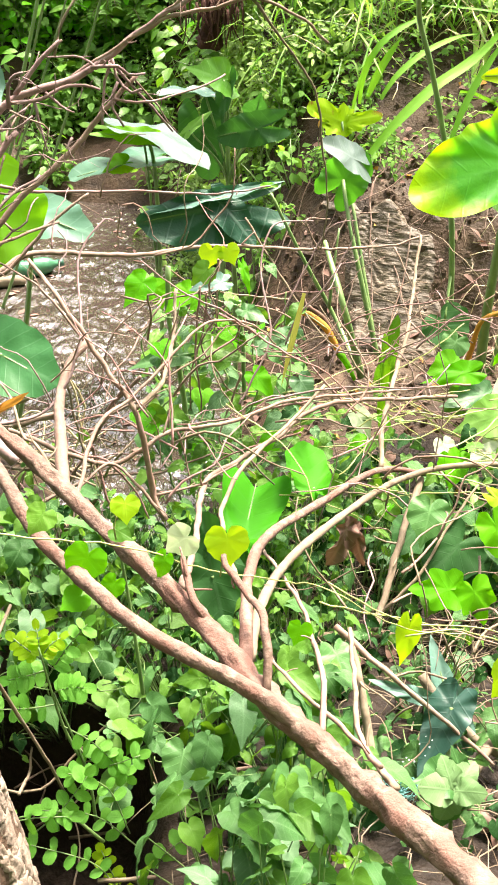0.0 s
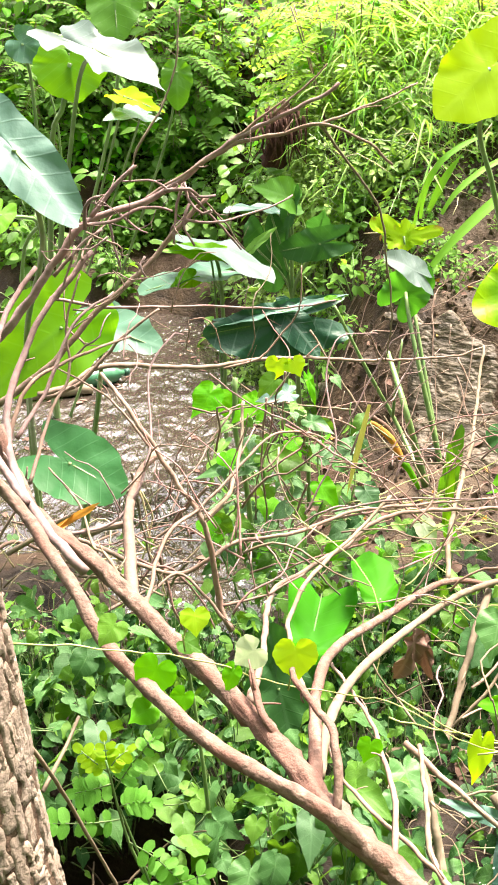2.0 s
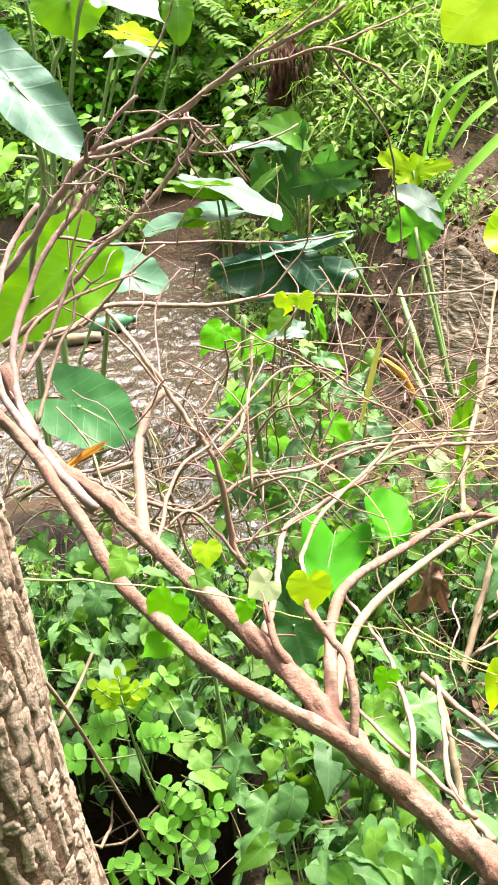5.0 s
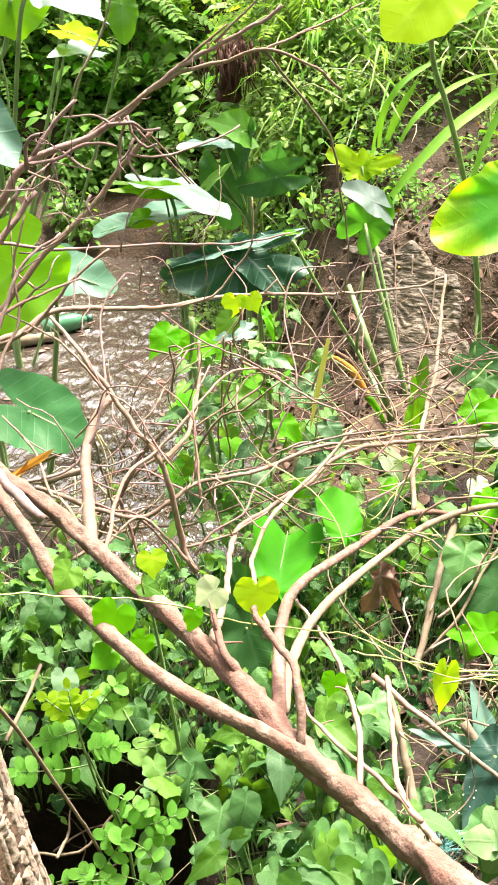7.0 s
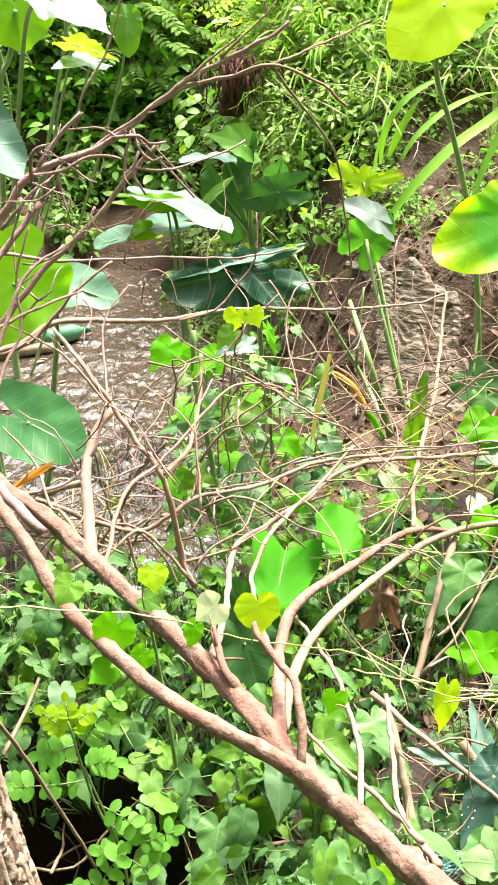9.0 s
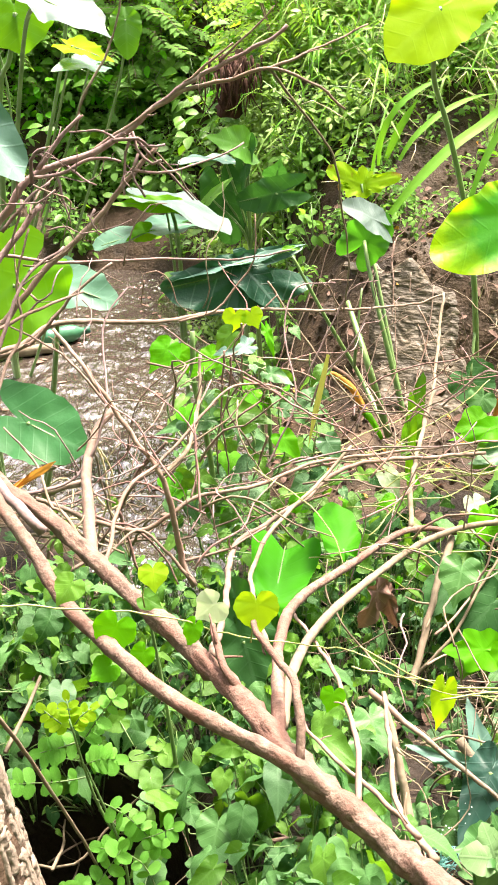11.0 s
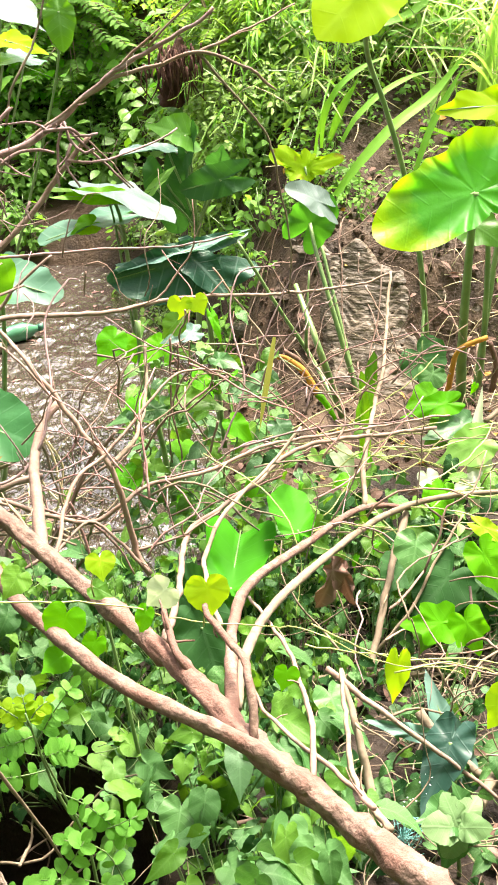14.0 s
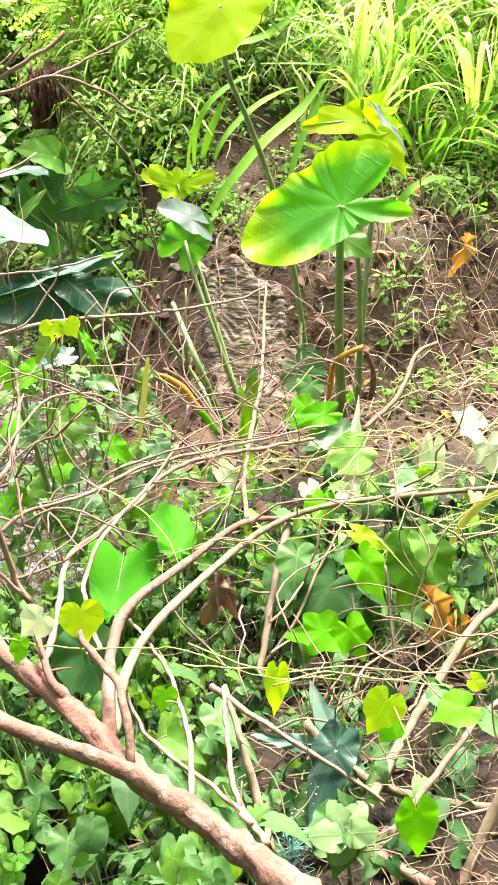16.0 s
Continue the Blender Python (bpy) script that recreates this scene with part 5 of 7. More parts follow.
def unit_leaves(name, shape, count, spokes, rings, **more):
    out = []
    for k in range(count):
        g = random.Random(k * 7 + len(name))
        opts = dict(fold=g.uniform(0.05, 0.40), droop=g.uniform(0.15, 0.60), wave=g.uniform(0.012, 0.045), width=g.uniform(0.75, 1.1), spokes=spokes, rings=rings, seed=k * 1.3)
        opts.update(more)
        out.append(leaf_mesh(name, (0, 0, 0), (0, 1, 0), (0, 0, 1), shape, **opts))
    return out


HEARTS = unit_leaves("heart", HEART_SHAPE, 12, 30, 5)
OVATES = unit_leaves("ovate", OVATE_SHAPE, 10, 30, 5)
LOBED = unit_leaves("lobed", LOBED_SHAPE, 5, 34, 4)
OVALS = unit_leaves("oval", OVAL_SHAPE, 5, 18, 3)
ROUNDS = unit_leaves("round", ROUND_SHAPE, 5, 24, 3, fold=0.1, droop=0.1, wave=0.02)


def with_material(meshes, mat):
    """The same leaves in another material."""
    out = []
    for m in meshes:
        c = m.copy()
        c.materials.clear()
        c.materials.append(mat)
        out.append(c)
    return out


SETS = {}


def leaf_set(kind, mat):
    key = (kind, mat.name)
    if key not in SETS:
        SETS[key] = with_material({"heart": HEARTS, "ovate": OVATES, "lobed": LOBED, "oval": OVALS, "round": ROUNDS}[kind], mat)
    return SETS[key]


def frame_of(d, n):
    y = Vector(d).normalized()
    z = Vector(n)
    z = (z - y * z.dot(y)).normalized()
    x = y.cross(z)
    return Matrix((x, y, z)).transposed()


def put_leaf(owner, mesh, at, d, n, size, name="leaf"):
    ob = new(name, mesh)
    ob.parent = owner
    ob.matrix_basis = Matrix.Translation(Vector(at) - owner.location) @ frame_of(d, n).to_4x4() @ Matrix.Diagonal((size, size, size, 1))
    return ob


def foliage(owner, n, lo, hi, sizes, choices, seed, face=(0, -0.35, 1.0), spread_n=0.45, fall=0.35):
    """Single leaves on their own short stalks all through a box; face is the side that they turn to the light."""
    g = random.Random(seed)
    stalks = Shape()
    for _ in range(n):
        at = Vector([g.uniform(a, b) for a, b in zip(lo, hi)])
        nrm = Vector(face) + Vector((g.gauss(0, spread_n), g.gauss(0, spread_n), g.gauss(0, spread_n * 0.6)))
        a = g.uniform(0, 2 * math.pi)
        d = Vector((math.cos(a), math.sin(a) - 0.5, -fall + g.gauss(0, 0.25)))
        kind, mat = g.choice(choices)
        size = g.uniform(*sizes)
        put_leaf(owner, g.choice(leaf_set(kind, mat)), at, d, nrm, size)
        foot = at + Vector((g.gauss(0, 0.05), g.gauss(0.02, 0.03), -g.uniform(0.2, 0.9) * size))
        tube(stalks, [at, at.lerp(foot, 0.5) + Vector((g.gauss(0, 0.006), g.gauss(0, 0.006), 0)), foot], 0.0011, 0.0016, 4, 0.04)
    tagged(part("leaf_stalk", stalks.mesh("leaf_stalk", owner.location), STEM, owner), kind="stuff")


# ---- low creeping plants on the near bank ----
def cover_plant(seed, leaves, radius, height, sizes, mat, label):
    g = random.Random(seed)
    t = thing("ground_cover_plant", (0, 0, 0), label, "ground cover", "creeping plants on the near bank")
    stalks = Shape()
    for k in range(leaves):
        a, r = g.uniform(0, 6.283), radius * math.sqrt(g.random())
        h = height * g.uniform(0.15, 1.45) * (1 - 0.35 * r / radius)
        at = Vector((math.cos(a) * r, math.sin(a) * r, h))
        d = Vector((math.cos(a) * 0.7 + g.gauss(0, 0.5), math.sin(a) * 0.5 - 0.45 + g.gauss(0, 0.4), g.gauss(-0.45, 0.35)))
        put_leaf(t, g.choice(leaf_set(g.choice(("heart", "ovate", "ovate")), g.choice(mat))), at, d, (g.gauss(0, 0.75), g.gauss(-0.35, 0.7), 0.9), g.uniform(*sizes))
        tube(stalks, [(at.x * 0.3, at.y * 0.3, -0.02), (at.x * 0.75, at.y * 0.75, h * 0.6), at], 0.0022, 0.0012, 5, 0.04)
    tagged(part("stem", stalks.mesh("stem"), STEM, t), kind="stuff")
    return t


COVERS = [cover_plant(20 + k, 12, 0.16, 0.20 + 0.03 * (k % 3), (0.028, 0.085), [COVER, COVER_GREY, HEART, HEART][k % 4:] + [COVER, COVER], "low creeping plant with broad green heart leaves") for k in range(6)]
COVERS += [cover_plant(40 + k, 34, 0.14, 0.19, (0.014, 0.036), [COVER_DEEP, COVER, HEART, SHRUB], "low creeping plant with small green leaves") for k in range(3)]
g = random.Random(11)
spots = []
for iy in range(13):
    for ix in range(19):
        x, y = -1.0 + ix * 0.115 + g.uniform(-0.05, 0.05), 1.12 + iy * 0.115 + g.uniform(-0.05, 0.05)
        if -0.68 < x < -0.10 and y < (1.92 if x < -0.28 else 1.68):
            continue                                     # dark hollow beside the trunk
        if x > 0.20 and g.random() < 0.93 and y < 2.15:
            continue
        if y > 2.45 and x < 0.1:
            continue
        spots.append((x, y))
for k, (x, y) in enumerate(spots):
    src = COVERS[k] if k < 9 else COVERS[6 + k % 3] if y > 1.75 and k % 4 else COVERS[k % 9]
    m = Matrix.Translation((x, y, ground_z(x, y) - 0.01)) @ Matrix.Rotation(g.gauss(0, 0.5), 4, "Z")
    if k < 9:
        src.matrix_basis = m
    else:
        copy_thing(src, m)

# ---- shrub with paired oval leaflets beside the trunk ----
pinnate = thing("pinnate_shrub", (-0.369, 1.550, -0.294), "young shrub with paired oval green leaflets", "shrub")
leafy, limey = leaf_set("round", LEAFLET), leaf_set("round", HEART_YELLOW)


def compound_leaf(owner, points, pairs, size, meshes, seed):
    """A thin stalk with oval leaflets in pairs and one at its end."""
    g = random.Random(seed)
    line = spline(points, 0.01)
    part("leaf_stalk", stem_mesh("leaf_stalk", points, 0.0018, 0.001, 5, 0.02, 0, 0, owner.location), STEM, owner)
    n = len(line)
    for k in range(pairs):
        i = int((0.25 + 0.72 * k / max(1, pairs - 1)) * (n - 1))
        q, d = line[i], (line[min(i + 1, n - 1)] - line[max(i - 1, 0)]).normalized()
        view = Vector((0, -0.7, 0.7))
        across = d.cross(view).normalized()
        for sgn in (-1, 1):
            put_leaf(owner, g.choice(meshes), q + across * sgn * 0.003, across * sgn + d * 0.35, view + Vector((g.gauss(0, 0.3), g.gauss(0, 0.3), g.gauss(0, 0.3))), size * g.uniform(0.75, 1.15) * 0.52, "leaflet")
    put_leaf(owner, g.choice(meshes), line[-1], line[-1] - line[-3], (0, -0.7, 0.7), size * 0.5, "leaflet")


STALKS = [
    ([(-0.313, 1.520, -0.059), (-0.366, 1.540, 0.061), (-0.403, 1.560, 0.248)], 0),
    ([(-0.309, 1.500, -0.166), (-0.323, 1.520, -0.043), (-0.381, 1.550, 0.141)], 0),
    ([(-0.287, 1.450, -0.172), (-0.371, 1.460, -0.093), (-0.455, 1.450, -0.104)], 0),
]
for pts, _ in STALKS:
    part("stem", stem_mesh("stem", pts, 0.004, 0.002, 6, 0.02, 0.05, 0, pinnate.location), STEM, pinnate)
compound_leaf(pinnate, [(-0.371, 1.540, 0.064), (-0.306, 1.530, 0.024), (-0.239, 1.520, -0.060)], 6, 0.050, leafy, 0)
compound_leaf(pinnate, [(-0.373, 1.550, 0.112), (-0.428, 1.540, 0.108), (-0.516, 1.520, 0.122)], 5, 0.052, leafy, 1)
compound_leaf(pinnate, [(-0.348, 1.540, 0.015), (-0.293, 1.520, -0.028), (-0.212, 1.520, 0.002)], 5, 0.048, leafy, 2)
compound_leaf(pinnate, [(-0.424, 1.420, -0.117), (-0.366, 1.440, -0.070), (-0.311, 1.460, 0.007)], 5, 0.056, leafy, 3)
compound_leaf(pinnate, [(-0.487, 1.420, -0.091), (-0.418, 1.420, -0.069), (-0.343, 1.430, -0.074)], 4, 0.056, leafy, 4)
compound_leaf(pinnate, [(-0.390, 1.560, 0.176), (-0.351, 1.570, 0.238), (-0.309, 1.580, 0.291)], 5, 0.050, leafy, 5)
compound_leaf(pinnate, [(-0.394, 1.560, 0.191), (-0.425, 1.550, 0.186), (-0.466, 1.550, 0.173)], 5, 0.052, leafy, 6)
compound_leaf(pinnate, [(-0.401, 1.560, 0.219), (-0.404, 1.570, 0.253), (-0.408, 1.580, 0.280)], 5, 0.040, limey, 7)
compound_leaf(pinnate, [(-0.401, 1.560, 0.219), (-0.383, 1.570, 0.246), (-0.362, 1.580, 0.257)], 4, 0.040, limey, 8)
compound_leaf(pinnate, [(-0.401, 1.560, 0.219), (-0.433, 1.570, 0.240), (-0.455, 1.580, 0.253)], 4, 0.040, limey, 9)
compound_leaf(pinnate, [(-0.262, 1.400, -0.239), (-0.309, 1.400, -0.170), (-0.429, 1.400, -0.120)], 5, 0.050, leafy, 10)
compound_leaf(pinnate, [(-0.223, 1.450, -0.181), (-0.299, 1.450, -0.096), (-0.400, 1.430, -0.057)], 5, 0.048, leafy, 11)
compound_leaf(pinnate, [(-0.233, 1.450, -0.146), (-0.275, 1.470, -0.037), (-0.351, 1.470, 0.003)], 5, 0.048, leafy, 12)
compound_leaf(pinnate, [(-0.212, 1.400, -0.274), (-0.164, 1.420, -0.177), (-0.106, 1.430, -0.122)], 5, 0.050, leafy, 13)
compound_leaf(pinnate, [(-0.224, 1.400, -0.292), (-0.263, 1.410, -0.234), (-0.288, 1.420, -0.161)], 5, 0.040, limey, 14)
compound_leaf(pinnate, [(-0.381, 1.550, 0.141), (-0.352, 1.550, 0.155), (-0.319, 1.550, 0.155)], 5, 0.052, leafy, 15)
compound_leaf(pinnate, [(0.105, 1.400, -0.119), (0.096, 1.420, -0.080), (0.091, 1.440, -0.040)], 3, 0.052, limey, 16)
compound_leaf(pinnate, [(0.043, 1.450, -0.179), (0.088, 1.450, -0.145), (0.133, 1.450, -0.128)], 3, 0.052, limey, 17)
stalk = thing("green_shoot", (-0.213, 1.750, -0.315), "single tall thin green shoot among leaves", "shoot")
part("stem", stem_mesh("stem", [(-0.214, 1.750, -0.334), (-0.222, 1.750, -0.156), (-0.238, 1.760, 0.066), (-0.252, 1.780, 0.188), (-0.268, 1.790, 0.330)], 0.0065, 0.003, 8, 0.03, 0.05, 0, stalk.location), PETIOLE, stalk)
for pts in ([(-0.491, 1.350, 0.477), (-0.462, 1.380, 0.380), (-0.435, 1.420, 0.246), (-0.383, 1.460, 0.040), (-0.365, 1.480, -0.058)], [(-0.490, 1.420, 0.297), (-0.472, 1.500, 0.309), (-0.458, 1.600, 0.320)]):
    st = thing("dry_stick", pts[0], "thin grey brown stick leaning beside the trunk", "stick", "sticks beside the trunk")
    part("stick", stem_mesh("stick", pts, 0.0042, 0.003, 7, 0.03, 0.1, 0.002, st.location), TWIG_GREY, st)

# ---- heart-leaved vine climbing over the fallen branch ----
vine = thing("heart_leaf_vine", (-0.213, 1.720, 0.350), "climbing vine with yellow and green heart leaves", "vine")


def vine_stem(pts):
    part("vine_stem", stem_mesh("vine_stem", pts, 0.0019, 0.0010, 5, 0.025, 0, 0.005, vine.location), VINE, vine)


vine_stem([(-0.560, 1.520, 0.545), (-0.427, 1.540, 0.528), (-0.344, 1.570, 0.497), (-0.253, 1.600, 0.466), (-0.167, 1.620, 0.430), (-0.075, 1.650, 0.371), (0.033, 1.670, 0.340), (0.153, 1.520, 0.427), (0.280, 1.540, 0.329), (0.428, 1.590, 0.270)])
vine_stem([(-0.246, 1.600, 0.479), (-0.244, 1.600, 0.529), (-0.219, 1.600, 0.553)])
vine_stem([(-0.054, 1.650, 0.357), (-0.046, 1.650, 0.424), (-0.037, 1.650, 0.450)])
vine_stem([(-0.056, 2.300, 0.388), (0.097, 2.200, 0.315), (0.159, 2.100, 0.219), (0.140, 2.000, 0.098)])
vine_stem([(0.138, 1.590, 0.345), (0.249, 1.620, 0.291), (0.340, 1.640, 0.258), (0.466, 1.690, 0.162)])
vine_stem([(0.152, 1.590, 0.392), (0.307, 1.590, 0.297), (0.445, 1.620, 0.262), (0.610, 1.640, 0.202), (0.807, 1.690, 0.141)])
vine_stem([(0.300, 1.540, 0.305), (0.390, 1.560, 0.306), (0.483, 1.590, 0.258), (0.666, 1.590, 0.196)])
vine_stem([(0.522, 1.520, 0.250), (0.540, 1.450, 0.190), (0.531, 1.370, 0.130)])


def vine_leaf(k, mat, at, tip, nrm, wid):
    at = tuple(Vector(at).lerp(Vector(tip), 0.24))
    part("leaf", leaf_mesh("leaf", at, tip, nrm, HEART_SHAPE, vine.location, width=wid, fold=0.12, droop=0.15, wave=0.03, rings=5, spokes=40, seed=k * 0.9), mat, vine)


vine_leaf(0, HEART_YELLOW, (-0.226, 1.600, 0.572), (-0.220, 1.570, 0.535), (0.1, -0.7, 0.7), 1.25)
vine_leaf(1, HEART_YELLOW, (-0.041, 1.650, 0.470), (-0.039, 1.620, 0.396), (0.05, -0.8, 0.5), 1.15)
vine_leaf(2, HEART_PALE, (-0.109, 1.650, 0.458), (-0.160, 1.650, 0.414), (0.2, -0.7, 0.6), 1.1)
vine_leaf(3, HEART_LIME, (-0.284, 1.540, 0.501), (-0.314, 1.510, 0.437), (0.15, -0.8, 0.5), 1.1)
vine_leaf(4, HEART, (-0.357, 1.550, 0.579), (-0.389, 1.520, 0.547), (-0.1, -0.6, 0.7), 1.2)
vine_leaf(5, HEART_LIME, (-0.298, 1.510, 0.422), (-0.336, 1.480, 0.409), (0, -0.6, 0.8), 1.2)
vine_leaf(6, HEART_LIME, (-0.154, 1.620, 0.433), (-0.174, 1.600, 0.383), (-0.5, -0.7, 0.5), 0.8)
vine_leaf(7, HEART_LIME, (-0.239, 1.540, 0.435), (-0.266, 1.520, 0.393), (0.2, -0.5, 0.8), 0.9)
vine_leaf(8, HEART, (-0.261, 1.670, 0.455), (-0.222, 1.650, 0.442), (0.1, -0.7, 0.6), 1.0)
vine_leaf(9, HEART_LIME, (0.102, 1.520, 0.351), (0.089, 1.500, 0.313), (0.3, -0.6, 0.6), 1.2)
vine_leaf(10, HEART_YELLOW, (0.317, 1.590, 0.311), (0.303, 1.560, 0.210), (0.1, -0.9, 0.3), 0.5)
vine_leaf(11, HEART_YELLOW, (0.522, 1.520, 0.263), (0.472, 1.490, 0.198), (0.1, -0.7, 0.6), 1.0)
vine_leaf(12, HEART_LIME, (0.533, 1.520, 0.195), (0.496, 1.500, 0.163), (0, -0.8, 0.5), 1.1)
vine_leaf(13, HEART_LIME, (0.673, 1.490, 0.236), (0.591, 1.470, 0.235), (0.1, -0.4, 0.9), 1.0)
vine_leaf(14, HEART_YELLOW, (0.673, 1.510, 0.281), (0.706, 1.500, 0.263), (0, -0.7, 0.6), 1.0)
vine_leaf(15, HEART_LIME, (0.531, 1.370, 0.134), (0.528, 1.330, 0.030), (0.05, -0.9, 0.4), 0.8)
vine_leaf(16, HEART_YELLOW, (-0.104, 2.780, 0.617), (-0.116, 2.760, 0.560), (0, -0.9, 0.4), 1.2)
vine_leaf(17, HEART_YELLOW, (-0.066, 2.780, 0.617), (-0.044, 2.760, 0.572), (0, -0.9, 0.4), 1.2)
vine_leaf(18, HEART_LIME, (-0.282, 2.750, 0.539), (-0.342, 2.700, 0.475), (0.2, -0.6, 0.8), 0.9)
vine_leaf(19, HEART_LIME, (-0.268, 2.750, 0.522), (-0.239, 2.720, 0.458), (0.1, -0.7, 0.6), 1.0)
vine_leaf(20, HEART, (-0.109, 2.740, 0.574), (-0.160, 2.720, 0.527), (0.3, -0.6, 0.7), 1.0)
vine_leaf(21, HEART_PALE, (0.308, 2.730, 0.143), (0.362, 2.700, 0.061), (0.3, -0.7, 0.5), 0.7)

# ---- leafy vines hanging in the middle, over the water's edge ----
mid = thing("leafy_vine", (-0.104, 2.800, 0.001), "tangled green vine with many heart leaves", "vine", "leafy vines at the water")
for k in range(5):
    q = Vector((-0.26 + k * 0.085, 2.72 + 0.03 * (k % 3), 0))
    pts = [q + Vector((0.06, 0, -0.18)), q + Vector((-0.02, 0.02, 0.06)), q + Vector((0.03, -0.02, 0.2)), q + Vector((-0.05 + 0.02 * k, 0.02, 0.34)), q + Vector((0.02, 0.02, 0.44 + 0.05 * (k % 3)))]
    part("vine_stem", stem_mesh("vine_stem", pts, 0.0045, 0.002, 6, 0.02, 0.05, 0.012, mid.location), STEM, mid)
foliage(mid, 90, (-0.30, 2.55, 0.0), (0.14, 2.95, 0.5), (0.020, 0.056), [("ovate", HEART), ("heart", HEART_LIME), ("ovate", COVER), ("heart", COVER_GREY), ("heart", HEART)], 31, face=(0, -0.7, 0.8))
foliage(mid, 115, (-0.34, 2.6, -0.15), (0.2, 3.3, 0.2), (0.025, 0.060), [("ovate", COVER), ("heart", HEART), ("ovate", COVER_GREY), ("heart", COVER)], 32, face=(0, -0.6, 0.9))
for pts, r in (([(-0.224, 2.750, 0.569), (-0.223, 2.720, 0.408), (-0.196, 2.700, 0.281), (-0.171, 2.680, 0.035)], 0.009), ([(-0.030, 2.780, 0.459), (-0.018, 2.760, 0.315), (-0.013, 2.740, 0.166)], 0.007)):
    part("vine_stem", stem_mesh("vine_stem", pts[::-1], r, r * 0.8, 8, 0.03, 0.08, 0.003, mid.location), PETIOLE, mid)


def hanging_leaf(k, mat, at, tip, nrm, wid):
    part("leaf", leaf_mesh("leaf", at, tip, nrm, OVATE_SHAPE, mid.location, width=wid, fold=0.2, droop=0.2, wave=0.05, rings=5, spokes=36, seed=k * 1.3), mat, mid)


hanging_leaf(0, HEART, (-0.122, 2.700, 0.351), (-0.009, 2.660, 0.343), (0, -0.55, 0.8), 0.8)
hanging_leaf(1, COVER_GREY, (0.097, 2.700, 0.389), (0.029, 2.660, 0.375), (0.3, -0.6, 0.7), 0.7)
hanging_leaf(2, COVER, (-0.193, 2.680, 0.333), (-0.326, 2.640, 0.332), (0, -0.45, 0.9), 0.55)
hanging_leaf(3, TARO_BLUE, (-0.079, 2.740, 0.529), (-0.153, 2.700, 0.532), (0, -0.6, 0.8), 0.75)
hanging_leaf(4, HEART_LIME, (-0.020, 2.740, 0.572), (0.001, 2.700, 0.518), (0.3, -0.8, 0.5), 0.4)
hanging_leaf(5, HEART_LIME, (0.019, 2.600, 0.314), (0.064, 2.560, 0.279), (0.1, -0.7, 0.6), 1.0)
hanging_leaf(6, COVER, (-0.010, 2.720, 0.452), (0.047, 2.680, 0.444), (0, -0.5, 0.85), 0.8)
hanging_leaf(7, HEART_LIME, (-0.171, 2.720, 0.508), (-0.227, 2.680, 0.472), (0, -0.7, 0.6), 0.9)
hanging_leaf(8, COVER_GREY, (0.140, 2.580, 0.311), (0.171, 2.540, 0.278), (0.1, -0.7, 0.6), 1.2)
low = thing("leafy_vine", (-0.172, 2.400, -0.009), "low mat of small green leaves by the water", "vine", "leafy vines at the water")
foliage(low, 230, (-0.36, 2.15, -0.2), (0.3, 2.75, 0.1), (0.018, 0.050), [("ovate", HEART), ("ovate", COVER), ("oval", SHRUB)], 33)
inner = thing("leafy_vine", (-0.12, 1.6, -0.17), "patch of small green leaves beside the hollow", "vine", "leafy vines at the water")
foliage(inner, 60, (-0.30, 1.5, -0.16), (0.02, 1.85, -0.02), (0.025, 0.06), [("heart", COVER), ("heart", HEART)], 39)
shore = thing("leafy_vine", (-0.562, 2.200, 0.036), "mat of green leaves along the near shore", "vine", "leafy vines at the water")
foliage(shore, 190, (-0.95, 1.75, -0.16), (-0.30, 2.45, 0.02), (0.03, 0.06), [("heart", COVER), ("heart", HEART), ("heart", COVER)], 34)

reach = thing("leafy_vine", (-0.85, 2.6, -0.17), "small green leaves among washed up twigs", "vine", "leafy vines at the water")
foliage(reach, 70, (-1.2, 2.3, -0.15), (-0.5, 2.95, -0.03), (0.02, 0.05), [("heart", COVER), ("heart", HEART), ("oval", SHRUB)], 41)

# ---- big-leaved creeper on the right ----
right = thing("broad_leaf_creeper", (0.639, 2.300, 0.024), "creeper with broad bright and dark green leaves", "creeper", "creepers on the right bank")


def creeper_leaf(k, mat, at, tip, nrm, wid, shp):
    at = tuple(Vector(at).lerp(Vector(tip), 0.22))
    part("leaf", leaf_mesh("leaf", at, tip, nrm, shp, right.location, width=wid, fold=0.15, droop=0.2, wave=0.045, rings=6, spokes=48, seed=k * 1.1), mat, right)


creeper_leaf(0, COVER, (0.455, 2.200, 0.173), (0.428, 2.120, 0.098), (0, -0.75, 0.65), 1.0, HEART_SHAPE)
creeper_leaf(1, COVER_DEEP, (0.555, 2.200, 0.071), (0.432, 2.080, 0.014), (0, -0.7, 0.6), 0.9, HEART_SHAPE)
creeper_leaf(2, COVER_DEEP, (0.440, 2.250, 0.061), (0.367, 2.150, 0.054), (0, -0.6, 0.8), 1.0, HEART_SHAPE)
creeper_leaf(3, COVER_DEEP, (0.619, 2.200, 0.002), (0.526, 2.100, -0.018), (0, -0.7, 0.7), 1.0, HEART_SHAPE)
creeper_leaf(4, HEART_LIME, (0.595, 2.150, 0.170), (0.646, 2.080, 0.062), (0.2, -0.8, 0.4), 0.75, HEART_SHAPE)
creeper_leaf(5, HEART_YELLOW, (0.594, 2.200, 0.200), (0.684, 2.150, 0.162), (0.1, -0.6, 0.7), 0.45, HEART_SHAPE)
creeper_leaf(6, TARO, (0.770, 2.200, 0.144), (0.704, 2.100, -0.012), (0, -0.9, 0.3), 0.95, LOBED_SHAPE)
